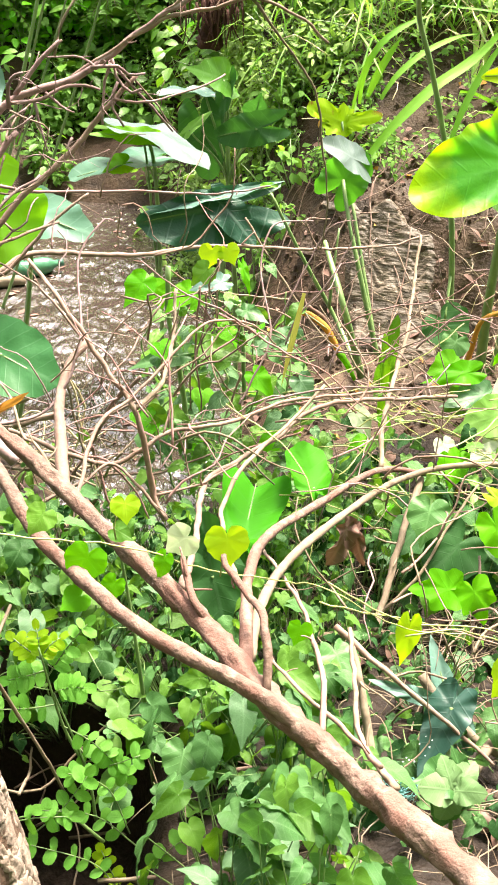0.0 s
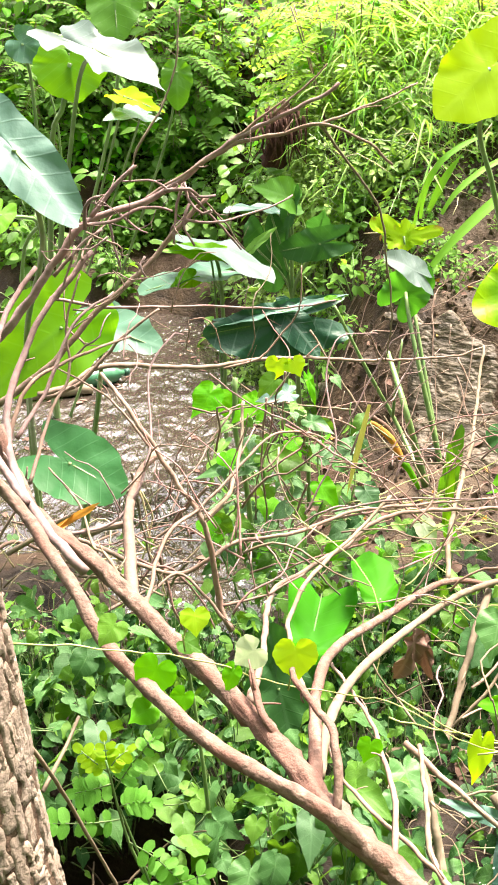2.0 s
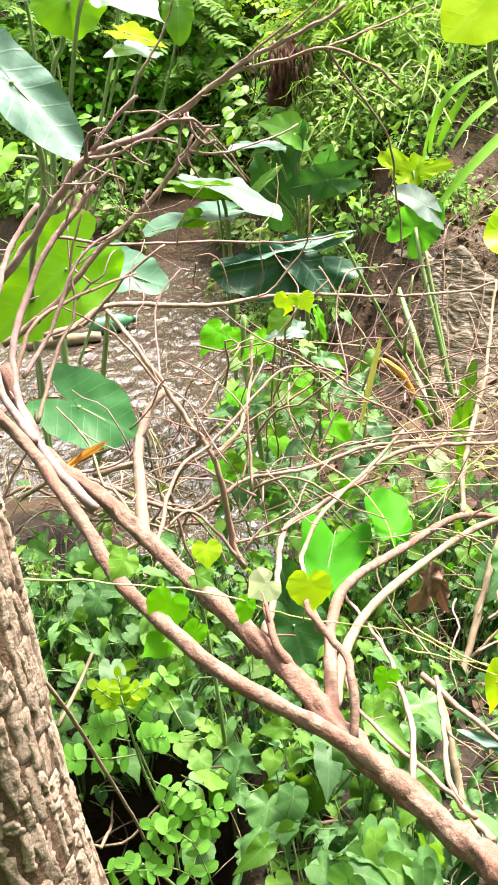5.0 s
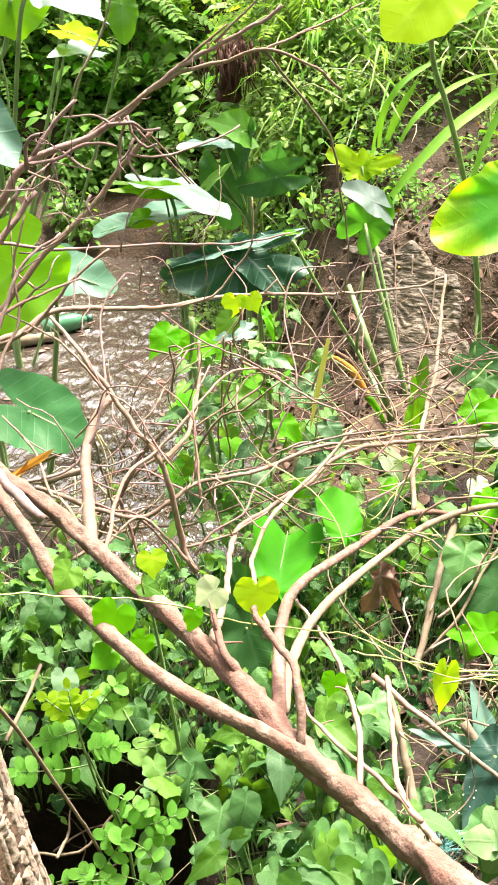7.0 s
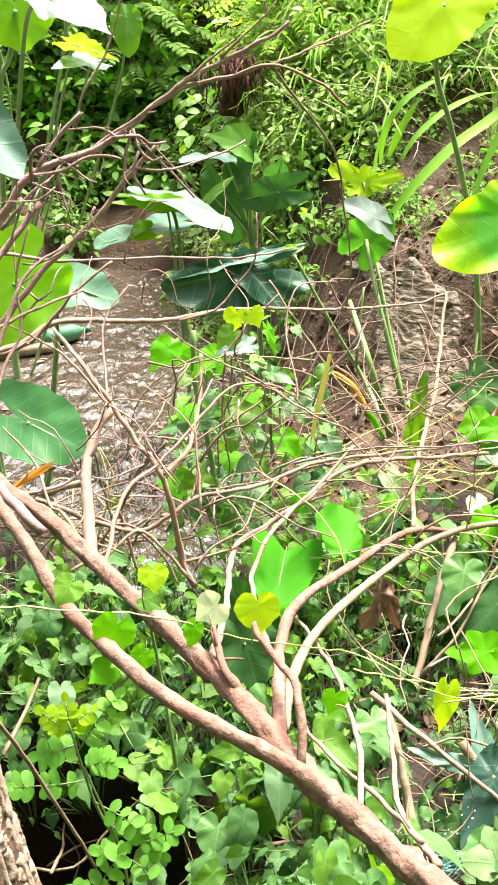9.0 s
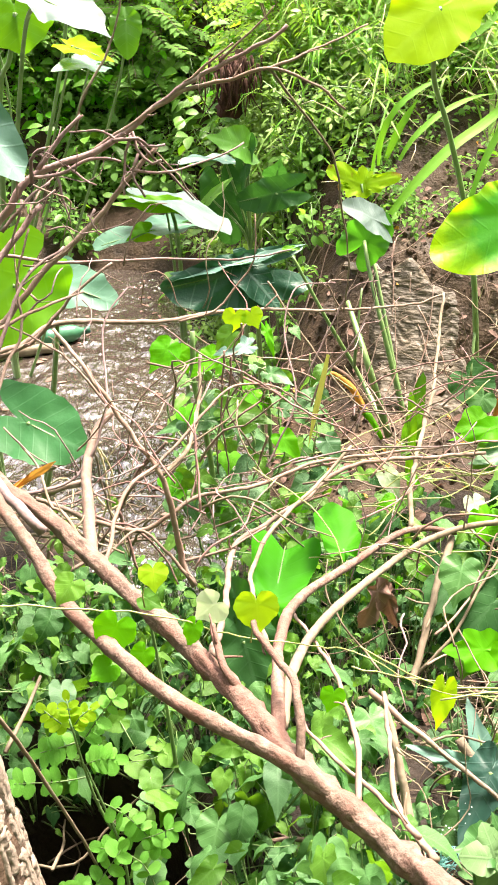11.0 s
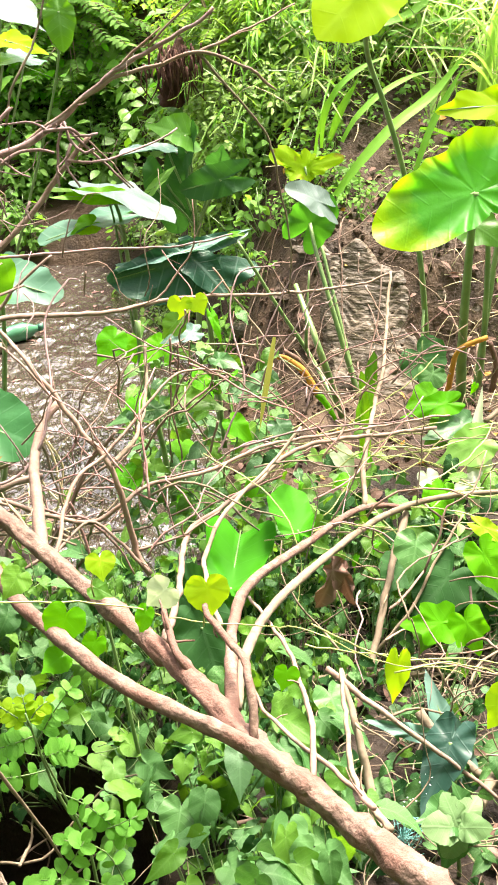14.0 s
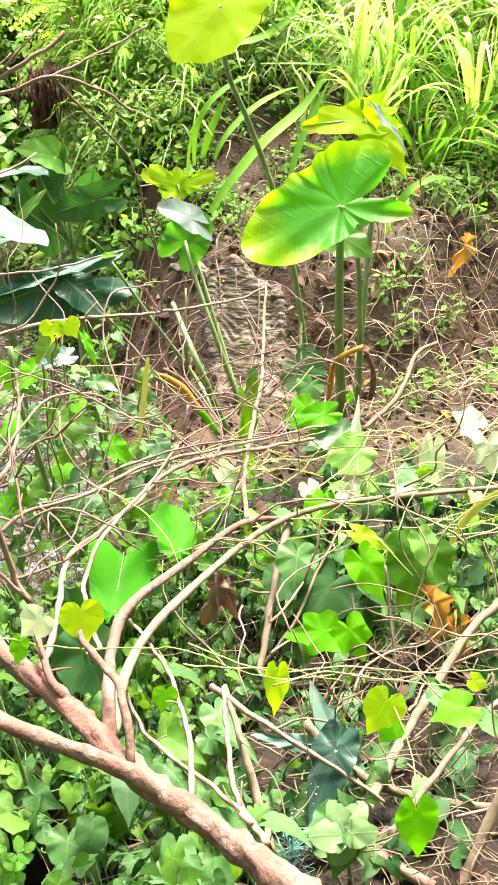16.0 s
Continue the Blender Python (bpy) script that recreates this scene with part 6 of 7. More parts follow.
creeper_leaf(7, PALE_GREEN, (0.754, 2.170, 0.190), (0.782, 2.120, 0.094), (0.2, -0.8, 0.4), 0.7, HEART_SHAPE)
creeper_leaf(8, HEART_LIME, (0.528, 2.000, 0.081), (0.569, 1.950, -0.014), (0.1, -0.7, 0.6), 0.8, LOBED_SHAPE)
creeper_leaf(9, HEART_LIME, (0.511, 2.020, 0.041), (0.386, 2.000, 0.057), (0, -0.7, 0.6), 0.8, LOBED_SHAPE)
creeper_leaf(10, HEART, (0.460, 2.040, 0.037), (0.432, 1.980, -0.011), (0, -0.8, 0.5), 1.0, HEART_SHAPE)
creeper_leaf(11, HEART_LIME, (0.670, 2.800, 0.237), (0.514, 2.750, 0.231), (0, -0.7, 0.7), 0.5, HEART_SHAPE)
creeper_leaf(12, COVER_GREY, (0.712, 2.780, 0.171), (0.570, 2.700, 0.187), (0, -0.6, 0.7), 0.7, HEART_SHAPE)
creeper_leaf(13, HEART_PALE, (0.717, 2.640, -0.030), (0.718, 2.780, 0.272), (-0.5, -0.8, 0.3), 0.3, OVATE_SHAPE)
creeper_leaf(31, PALE_GREEN, (0.726, 2.730, 0.171), (0.617, 2.680, 0.104), (-0.3, -0.8, 0.5), 0.7, OVATE_SHAPE)
creeper_leaf(14, PALE_GREEN, (0.740, 2.700, 0.162), (0.592, 2.620, 0.139), (-0.2, -0.8, 0.4), 0.75, HEART_SHAPE)
creeper_leaf(15, HEART_PALE, (0.713, 2.620, 0.069), (0.623, 2.580, 0.075), (0, -0.8, 0.4), 0.7, HEART_SHAPE)
creeper_leaf(16, HEART_LIME, (0.715, 2.760, 0.308), (0.700, 2.750, 0.279), (0, -0.9, 0.3), 0.6, HEART_SHAPE)
creeper_leaf(17, HEART_LIME, (0.577, 2.500, 0.135), (0.548, 2.420, 0.070), (0.1, -0.8, 0.4), 0.7, HEART_SHAPE)
creeper_leaf(18, COVER_DEEP, (0.791, 2.600, 0.071), (0.687, 2.500, 0.040), (0, -0.6, 0.8), 1.0, HEART_SHAPE)
creeper_leaf(19, COVER_GREY, (0.889, 2.600, 0.096), (0.774, 2.500, 0.111), (0, -0.5, 0.9), 0.9, HEART_SHAPE)
creeper_leaf(30, HEART_PALE, (0.915, 2.600, 0.202), (0.887, 2.550, -0.006), (-0.2, -0.8, 0.5), 0.35, HEART_SHAPE)
creeper_leaf(14, HEART_PALE, (1.054, 2.600, 0.220), (0.971, 2.600, 0.293), (0.1, -0.6, 0.7), 0.9, LOBED_SHAPE)
creeper_leaf(15, HEART_PALE, (1.071, 2.600, 0.199), (1.083, 2.550, 0.096), (0.1, -0.6, 0.7), 0.9, LOBED_SHAPE)
creeper_leaf(16, HEART_LIME, (0.622, 2.850, 0.233), (0.528, 2.800, 0.232), (0, -0.6, 0.7), 1.1, HEART_SHAPE)
creeper_leaf(17, HEART, (0.669, 2.800, 0.156), (0.574, 2.750, 0.138), (0, -0.5, 0.8), 1.2, HEART_SHAPE)
creeper_leaf(18, COVER, (0.634, 2.950, 0.276), (0.588, 2.900, 0.223), (0, -0.7, 0.6), 1.1, HEART_SHAPE)
creeper_leaf(19, HEART_PALE, (0.546, 2.600, 0.120), (0.567, 2.550, 0.071), (0.2, -0.8, 0.5), 0.9, HEART_SHAPE)
creeper_leaf(20, HEART_LIME, (0.552, 2.500, 0.129), (0.555, 2.450, 0.050), (0, -0.8, 0.5), 0.8, HEART_SHAPE)
creeper_leaf(21, COVER, (0.421, 1.500, -0.023), (0.341, 1.460, 0.005), (0.1, -0.5, 0.8), 1.0, HEART_SHAPE)
creeper_leaf(22, COVER, (0.433, 1.500, -0.010), (0.416, 1.520, 0.034), (0, -0.5, 0.8), 0.9, HEART_SHAPE)
creeper_leaf(23, COVER, (0.438, 1.500, -0.043), (0.457, 1.460, -0.082), (0.1, -0.5, 0.8), 0.8, HEART_SHAPE)
creeper_leaf(24, COVER, (0.426, 1.500, -0.056), (0.384, 1.450, -0.135), (-0.1, -0.6, 0.8), 0.7, HEART_SHAPE)
creeper_leaf(25, COVER, (0.192, 1.800, 0.054), (0.222, 1.720, 0.007), (0.3, -0.5, 0.7), 0.9, HEART_SHAPE)
creeper_leaf(26, COVER, (0.165, 1.720, 0.050), (0.206, 1.680, 0.016), (0.1, -0.5, 0.9), 1.0, HEART_SHAPE)
creeper_leaf(27, COVER, (-0.121, 1.520, 0.033), (-0.138, 1.450, -0.016), (0.0, -0.75, 0.6), 1.0, HEART_SHAPE)
foliage(right, 80, (0.35, 2.15, -0.14), (1.35, 2.85, 0.05), (0.03, 0.085), [("heart", COVER_DEEP), ("heart", COVER_DEEP), ("lobed", TARO_DARK), ("ovate", COVER), ("heart", COVER_DEEP)], 35)
edge = thing("broad_leaf_creeper", (0.470, 2.500, 0.177), "yellow green creeper stems with small leaves", "creeper", "creepers on the right bank")
foliage(edge, 105, (0.08, 2.3, 0.0), (1.0, 2.8, 0.18), (0.018, 0.05), [("ovate", HEART_LIME), ("heart", HEART), ("ovate", COVER_DEEP), ("lobed", HEART), ("ovate", PALE_GREEN)], 36)
g = random.Random(5)
for k in range(56):
    a = Vector((g.uniform(0.0, 1.1), g.uniform(2.2, 2.85), g.uniform(0.06, 0.24)))
    pts = [a]
    d = Vector((1, g.gauss(0, 0.3), g.gauss(0, 0.15)))
    for _ in range(4):
        d = (d + Vector((0, g.gauss(0, 0.35), g.gauss(0, 0.3)))).normalized()
        pts.append(pts[-1] + d * 0.09)
    part("vine_stem", stem_mesh("vine_stem", pts, 0.002, 0.0014, 5, 0.02, 0, 0.005, edge.location), VINE, edge)
under = thing("broad_leaf_creeper", (0.625, 1.900, -0.201), "low green leaves under the heap of sticks", "creeper", "creepers on the right bank")
foliage(under, 115, (0.22, 1.35, -0.2), (1.1, 2.2, -0.06), (0.025, 0.07), [("heart", COVER_DEEP), ("heart", TARO_DARK), ("ovate", COVER), ("oval", COVER_GREY)], 37)
foliage(under, 60, (0.12, 1.42, -0.17), (0.50, 1.95, -0.04), (0.02, 0.055), [("ovate", COVER), ("heart", COVER_GREY), ("ovate", COVER_DEEP), ("heart", COVER)], 38)

# ---- pale herb beside the stick heap ----
rosette = thing("pale_herb", (0.415, 1.470, -0.034), "low herb with soft pale grey green leaves", "herb")
part("stem", stem_mesh("stem", [(0.425, 1.470, -0.2), (0.415, 1.470, -0.034)], 0.005, 0.003, 6, 0.03, 0.05, 0, rosette.location), STEM, rosette)
for k, tip in enumerate(((0.350, 1.440, 0.010), (0.396, 1.500, 0.028), (0.462, 1.500, 0.014), (0.470, 1.440, -0.005), (0.392, 1.440, -0.096))):
    part("leaf", leaf_mesh("leaf", Vector(rosette.location).lerp(Vector(tip), 0.22), tip, (0.1, -0.6, 0.8), OVAL_SHAPE, rosette.location, width=1.25, fold=0.1, droop=0.3, wave=0.05, rings=5, spokes=36, seed=k * 1.7), ROSETTE, rosette)

# ---- dead leaves ----
for label, mat, at, tip, nrm, wid in (
    ("brown dead leaf hanging under the branch", DEAD, (0.238, 2.110, 0.150), (0.214, 2.060, 0.066), (0.3, -0.9, 0.2), 0.6),
    ("brown dead leaf hanging under the branch", DEAD, (0.261, 2.120, 0.138), (0.271, 2.070, 0.066), (-0.3, -0.9, 0.2), 0.6),
    ("orange brown crumpled dry leaf", ORANGE, (0.772, 2.100, 0.024), (0.809, 2.050, -0.094), (0.3, -0.7, 0.4), 0.6),
    ("orange brown crumpled dry leaf", ORANGE, (0.839, 2.100, -0.066), (0.862, 2.050, -0.175), (-0.2, -0.7, 0.5), 0.8),
    ("orange brown crumpled dry leaf", ORANGE, (1.299, 3.550, 0.454), (1.254, 3.500, 0.351), (0.4, -0.7, 0.4), 0.5),
    ("orange dry leaf caught in the twigs", ORANGE, (-0.578, 2.000, 0.498), (-0.498, 2.000, 0.565), (0.2, -0.7, 0.6), 0.2),
):
    d = thing("dead_leaf", at, label, "dead leaf", "dead leaves")
    part("leaf_blade", leaf_mesh("dead", at, tip, nrm, OVAL_SHAPE, at, width=wid * 1.05, fold=0.8, droop=0.6, wave=0.16, rings=6, spokes=40, seed=wid * 9), mat, d)

# ---- bottle in the water ----
bottle = thing("bottle", (-0.959, 4.597, -0.165), "dark green plastic bottle lying in shallow water", "bottle")
s = Shape()
prof = [(-0.115, 0.018), (-0.11, 0.034), (-0.06, 0.036), (-0.055, 0.033), (-0.02, 0.036), (0.03, 0.036), (0.06, 0.030), (0.085, 0.015), (0.105, 0.013)]
bv, bu = [], []
for i, (h, r) in enumerate(prof):
    for j in range(20):
        a = 2 * math.pi * j / 20
        bv.append((h, math.cos(a) * r, math.sin(a) * r))
        bu.append((j / 20, i / 9))
bf = [(i * 20 + j, i * 20 + (j + 1) % 20, (i + 1) * 20 + (j + 1) % 20, (i + 1) * 20 + j) for i in range(8) for j in range(20)]
s.add(bv, bf + [tuple(range(20)), tuple(range(160, 180))], bu)
body = part("body", s.mesh("body"), BOTTLE, bottle)
part("cap", stem_mesh("cap", [(0.10, 0, 0), (0.125, 0, 0)], 0.0155, 0.0155, 14, 0.01), CAP, bottle)
bottle.rotation_euler = (0, radians(-4), radians(20))
bottle.scale = (0.95, 1.15, 1.15)

# ---- driftwood, a fallen stalk, a yellow blade ----
for pts, r, mat, label in (
    ([(-1.315, 4.379, -0.180), (-1.170, 4.414, -0.170), (-0.994, 4.476, -0.180)], 0.028, TWIG_GREY, "pale driftwood log lying in the stream"),
    ([(-0.586, 2.300, 0.322), (-0.532, 2.320, 0.331), (-0.464, 2.340, 0.331)], 0.011, TWIG, "dark broken stick beside the branch"),
):
    d = thing("driftwood", pts[0], label, "driftwood", "loose wood by the stream")
    part("stick", stem_mesh("stick", pts, r, r * 0.8, 12, 0.02, 0.25, 0.004, d.location), mat, d)
fallen_stalk = thing("fallen_stalk", (0.730, 2.550, 0.107), "green taro stalk lying over the leaves", "stalk")
part("stalk", stem_mesh("stalk", [(0.722, 2.550, 0.120), (0.893, 2.550, 0.076), (1.126, 2.550, 0.041)], 0.006, 0.008, 8, 0.03, 0.05, 0, fallen_stalk.location), PETIOLE, fallen_stalk)
yellow = thing("yellow_blade", (1.017, 2.300, 0.205), "curved yellow dying leaf blade", "leaf")
s = Shape()
ribbon(s, [(1.017, 2.300, 0.205), (0.936, 2.280, 0.173), (0.867, 2.250, 0.116), (0.838, 2.200, 0.049)], 0.028, 0.5, 0.02, up=(0.5, -0.8, 0.3))
part("leaf_blade", s.mesh("leaf_blade", yellow.location), STRAP, yellow)

# ---- layered mudstone in the cut bank ----
ledge = thing("rock_ledge", (0.457, 3.500, 0.314), "layered grey brown mudstone ledge in the bank", "rock")


def rock_layer(x, y, rx, ry, thick, turn, lift, seed):
    """One flat, broken-edged slab of the ledge, lying into the slope."""
    s = Shape()
    spokes, rings = 15, 3
    slope = (ground_z(x, y + 0.12) - ground_z(x, y - 0.12)) / 0.24 * 0.62
    verts, uvs, faces = [], [], []
    for level in range(rings + 4):
        for j in range(spokes):
            a = 2 * math.pi * j / spokes
            r = 1 + 0.45 * noise.noise((math.cos(a) * 1.4 + seed, math.sin(a) * 1.4, seed * 2.1)) + 0.40 * noise.noise((math.cos(a) * 4 + seed, math.sin(a) * 4, seed))
            k = min(1.0, (level + 0.02) / rings) if level <= rings else 1.0 - 0.05 * (level - rings) * (1 + noise.noise((a * 3, level, seed)))
            px, py = math.cos(a) * r * k * rx, math.sin(a) * r * k * ry
            qx, qy = px * math.cos(turn) - py * math.sin(turn), px * math.sin(turn) + py * math.cos(turn)
            top = 0.012 * noise.noise((qx * 14 + seed, qy * 20, seed)) + 0.006 * noise.noise((qx * 50, qy * 50, seed)) - 0.006 * k ** 4
            down = 0 if level <= rings else thick * (level - rings) / 3
            verts.append((x + qx, y + qy - 0.3 * down, ground_z(x, y) + lift + slope * qy + top - down))
            uvs.append((j / spokes, level / (rings + 4)))
    for i in range(rings + 3):
        for j in range(spokes):
            b = (j + 1) % spokes
            faces.append((i * spokes + j, i * spokes + b, (i + 1) * spokes + b, (i + 1) * spokes + j))
    s.add(verts, faces, uvs)
    return s


g = random.Random(303)
s = Shape()
nx, ny = 110, 120
fv = []
for j in range(ny):
    for i in range(nx):
        u, v = i / (nx - 1), j / (ny - 1)
        x, y = 0.32 + 0.38 * u, 3.45 + 0.50 * v - 0.20 * u
        base = ground_z(x, y)
        k = (base + 0.085 * noise.noise((x * 5, y * 5, 1.0)) + 0.030 * noise.noise((x * 16, y * 11, 4.0)) - 0.10 * (x - 0.5)) / 0.026
        step = math.floor(k) + smooth(0.25, 0.95, k - math.floor(k))
        border = min(1, max(0, 9 * min(u, 1 - u, v, 1 - v) - 0.25 - 0.9 * noise.noise((x * 9, y * 9, 12.0))))
        fv.append((x, y, base + (0.030 + (step - k) * 0.016 + 0.030 * noise.noise((x * 7, y * 7, 7.0)) + 0.014 * noise.noise((x * 19, y * 19, 2.0)) + 0.003 * noise.noise((x * 60, y * 60, 1.0))) * border - 0.03 * (1 - border)))
s.add(fv, [(j * nx + i, j * nx + i + 1, (j + 1) * nx + i + 1, (j + 1) * nx + i) for j in range(ny - 1) for i in range(nx - 1)], [(0.5, 0.5)] * len(fv))
part("rock_face", s.mesh("rock_face", ledge.location), ROCK, ledge)
for k in range(46):
    lx, ly = g.gauss(0.50, 0.22), g.uniform(3.36, 4.05)
    wide = 0.012 + 0.045 * g.random() ** 2
    layer = rock_layer(lx, ly, wide, wide * g.uniform(0.4, 0.7), g.uniform(0.012, 0.025), g.gauss(-0.25, 0.5), g.uniform(-0.006, 0.012), k * 1.37)
    piece = layer.mesh("rock_layer", ledge.location)
    piece.polygons.foreach_set("use_smooth", [False] * len(piece.polygons))
    part("rock_layer", piece, ROCK if k % 4 else MUD, ledge)
s = Shape()
for _ in range(2600):
    x, y = g.uniform(-0.15, 2.0), g.uniform(2.9, 4.7)
    r = 0.004 + 0.016 * g.random() ** 3
    z, a0 = ground_z(x, y) + r * 0.3, g.uniform(0, 6.283)
    top = [(x + math.cos(a0 + a) * r * g.uniform(0.3, 0.6), y + math.sin(a0 + a) * r * g.uniform(0.3, 0.6), z + r * g.uniform(0.4, 0.8)) for a in (0, 1.57, 3.14, 4.71)]
    low_ring = [(x + math.cos(a0 + a) * r * g.uniform(0.8, 1.3), y + math.sin(a0 + a) * r * g.uniform(0.8, 1.2), z - r * 0.5) for a in (0, 1.57, 3.14, 4.71)]
    s.add(top + low_ring, [(0, 1, 2, 3), (0, 4, 5, 1), (1, 5, 6, 2), (2, 6, 7, 3), (3, 7, 4, 0)], [(0.5, 0.5)] * 8)
crumbs = s.mesh("soil_crumb")
crumbs.polygons.foreach_set("use_smooth", [False] * len(crumbs.polygons))
tagged(part("soil_crumb", crumbs, MUD), "crumbs of dry grey brown mud on the bank", "soil", kind="stuff")

# ---- small plants of the far bank ----


def herb(seed, height, leaves, size, mat, name, label, cat, group, lean=0.25, wide=(0.45, 0.7)):
    g = random.Random(seed)
    t = thing(name, (0, 0, 0), label, cat, group)
    stems, lv = Shape(), Shape()
    for k in range(5):
        a = g.uniform(0, 6.283)
        top = Vector((math.cos(a) * height * lean * g.random() * 2, math.sin(a) * height * lean * g.random() * 2 - 0.1 * height, height * g.uniform(0.6, 1)))
        pts = [Vector((0, 0, -0.03)), top * 0.5 + Vector((g.gauss(0, 0.03), g.gauss(0, 0.03), 0.03)), top]
        tube(stems, pts, 0.0035, 0.0015, 4, 0.06)
        line = spline(pts, 0.02)
        for i in range(leaves // 5):
            q = line[int(g.uniform(0.25, 1) * (len(line) - 1))]
            b = g.uniform(0, 6.283)
            d = Vector((math.cos(b), math.sin(b) - 0.3, g.gauss(-0.1, 0.35)))
            e = q + d * size * g.uniform(0.3, 1.2)
            little_leaf(lv, e, d, (g.gauss(0, 0.4), g.gauss(-0.4, 0.4), 1), size * g.uniform(0.6, 1.2), g.uniform(*wide), 0.25)
    tagged(part("stem", stems.mesh("stem"), STEM, t), kind="stuff")
    tagged(part("foliage", lv.mesh("foliage"), mat, t), kind="stuff")
    return t


def shrub(seed, height, fronds, size, mat, label):
    """A bush of feathery sprays with paired small leaves."""
    g = random.Random(seed)
    t = thing("bank_shrub", (0, 0, 0), label, "shrub", "shrubs on the far bank")
    stems, lv = Shape(), Shape()
    for k in range(fronds):
        a, r = g.uniform(0, 6.283), g.uniform(0.1, 0.42) * height
        foot = Vector((math.cos(a) * r * 0.4, math.sin(a) * r * 0.4, g.uniform(0.1, 0.8) * height))
        d = Vector((math.cos(a), math.sin(a) - 0.4, g.uniform(-0.1, 0.7))).normalized()
        pts = [foot, foot + d * 0.10, foot + d * 0.2 + Vector((0, 0, -0.03)), foot + d * 0.28 + Vector((0, 0, -0.09))]
        tube(stems, pts, 0.002, 0.001, 4, 0.06)
        line = spline(pts, 0.012)
        for i in range(3, len(line), 2):
            dd = (line[i] - line[i - 1]).normalized()
            ac = dd.cross(Vector((0, -0.3, 1))).normalized()
            for sg in (-1, 1):
                little_leaf(lv, line[i], ac * sg + dd * 0.4, (g.gauss(0, 0.25), g.gauss(-0.3, 0.25), 1), size * g.uniform(0.7, 1.15), 0.55, 0.2)
    for k in range(4):
        a = g.uniform(0, 6.283)
        tube(stems, [(0, 0, -0.05), (math.cos(a) * 0.08, math.sin(a) * 0.08, height * 0.5), (math.cos(a) * 0.15, math.sin(a) * 0.15, height * 0.9)], 0.007, 0.003, 5, 0.08)
    tagged(part("stem", stems.mesh("stem"), TWIG_GREY, t), kind="stuff")
    tagged(part("foliage", lv.mesh("foliage"), mat, t), kind="stuff")
    return t


def scatter(sources, places, seed, sc=(0.8, 1.25), tip=0.1):
    g = random.Random(seed)
    for k, (x, y) in enumerate(places):
        f = g.uniform(*sc)
        m = Matrix.Translation((x, y, ground_z(x, y) - 0.01)) @ Matrix.Rotation(g.gauss(0, 0.9), 4, "Z") @ Matrix.Rotation(g.gauss(0, tip), 4, "X") @ Matrix.Rotation(g.gauss(0, tip), 4, "Y")
        src = sources[k % len(sources)]
        if k < len(sources):
            src.scale = (1, 1, 1)
            src.matrix_basis = m
        else:
            ob = copy_thing(src, m)
            ob.scale = (f, f, f)


def patch(n, x0, x1, y0, y1, seed, keep=None):
    g = random.Random(seed)
    out = []
    while len(out) < n:
        x, y = g.uniform(x0, x1), g.uniform(y0, y1)
        if keep is None or keep(x, y):
            out.append((x, y))
    return out


HERBS = [herb(50 + k, 0.26, 45, 0.05, SHRUB, "bank_herb", "small leafy green herb on the bank", "herb", "herbs on the far bank") for k in range(4)]
HERBS += [herb(60 + k, 0.22, 70, 0.028, SHRUB, "bank_herb", "herb with tiny round green leaves", "herb", "herbs on the far bank") for k in range(3)]
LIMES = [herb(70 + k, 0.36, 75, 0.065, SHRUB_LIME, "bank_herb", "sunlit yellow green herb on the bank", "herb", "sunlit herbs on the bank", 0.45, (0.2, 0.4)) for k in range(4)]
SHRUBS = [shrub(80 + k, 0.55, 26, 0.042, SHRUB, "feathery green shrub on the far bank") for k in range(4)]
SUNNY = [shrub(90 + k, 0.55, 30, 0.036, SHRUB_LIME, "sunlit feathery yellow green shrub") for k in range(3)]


def wild(x, y):
    """Where plants cover the bank: not on the water, not on the bare mud."""
    if ground_z(x, y) < WATER_Z + 0.05:
        return False
    return not (0.05 < x < 0.8 and y < 3.95)


def grown(x, y):
    """Where the wooded bank carries plants: its foot beside the stream is bare, shaded earth."""
    return not (x < -0.30 and y < 6.35 and noise.noise((x * 3.5, y * 3.5, 4)) > -0.10)


far_places = sorted(patch(230, -2.2, 0.5, 4.3, 6.7, 1, lambda x, y: wild(x, y) and grown(x, y) and not (x > -0.45 and y > 4.9) and (y > 5.7 or noise.noise((x * 4, y * 4, 0)) > 0.22)), key=lambda q: q[1])
scatter(HERBS, far_places[:40], 2)


def join_rest(sources, places, seed, name, label, size=1.0):
    """What lies too far off to tell apart, as one thing for leaves."""
    g = random.Random(seed)
    data = []
    for src in sources:
        m = next(o for o in src.children if o.name.startswith("foliage")).data
        co = np.empty(len(m.vertices) * 3)
        m.vertices.foreach_get("co", co)
        data.append((co.reshape(-1, 3), [tuple(q.vertices) for q in m.polygons], m.materials[0]))
    s = Shape()
    for k, (x, y) in enumerate(places):
        co, faces, mat = data[k % len(data)]
        a, f = g.gauss(0, 0.9), g.uniform(0.8, 1.25) * size
        r = np.array([[math.cos(a), math.sin(a), 0], [-math.sin(a), math.cos(a), 0], [0, 0, 1]]) * f
        v = co @ r + (x, y, ground_z(x, y) - 0.01)
        s.add(v.tolist(), faces, [(0.5, 0.5)] * len(v))
    return tagged(part(name, s.mesh(name), data[0][2]), label, "undergrowth", kind="stuff")


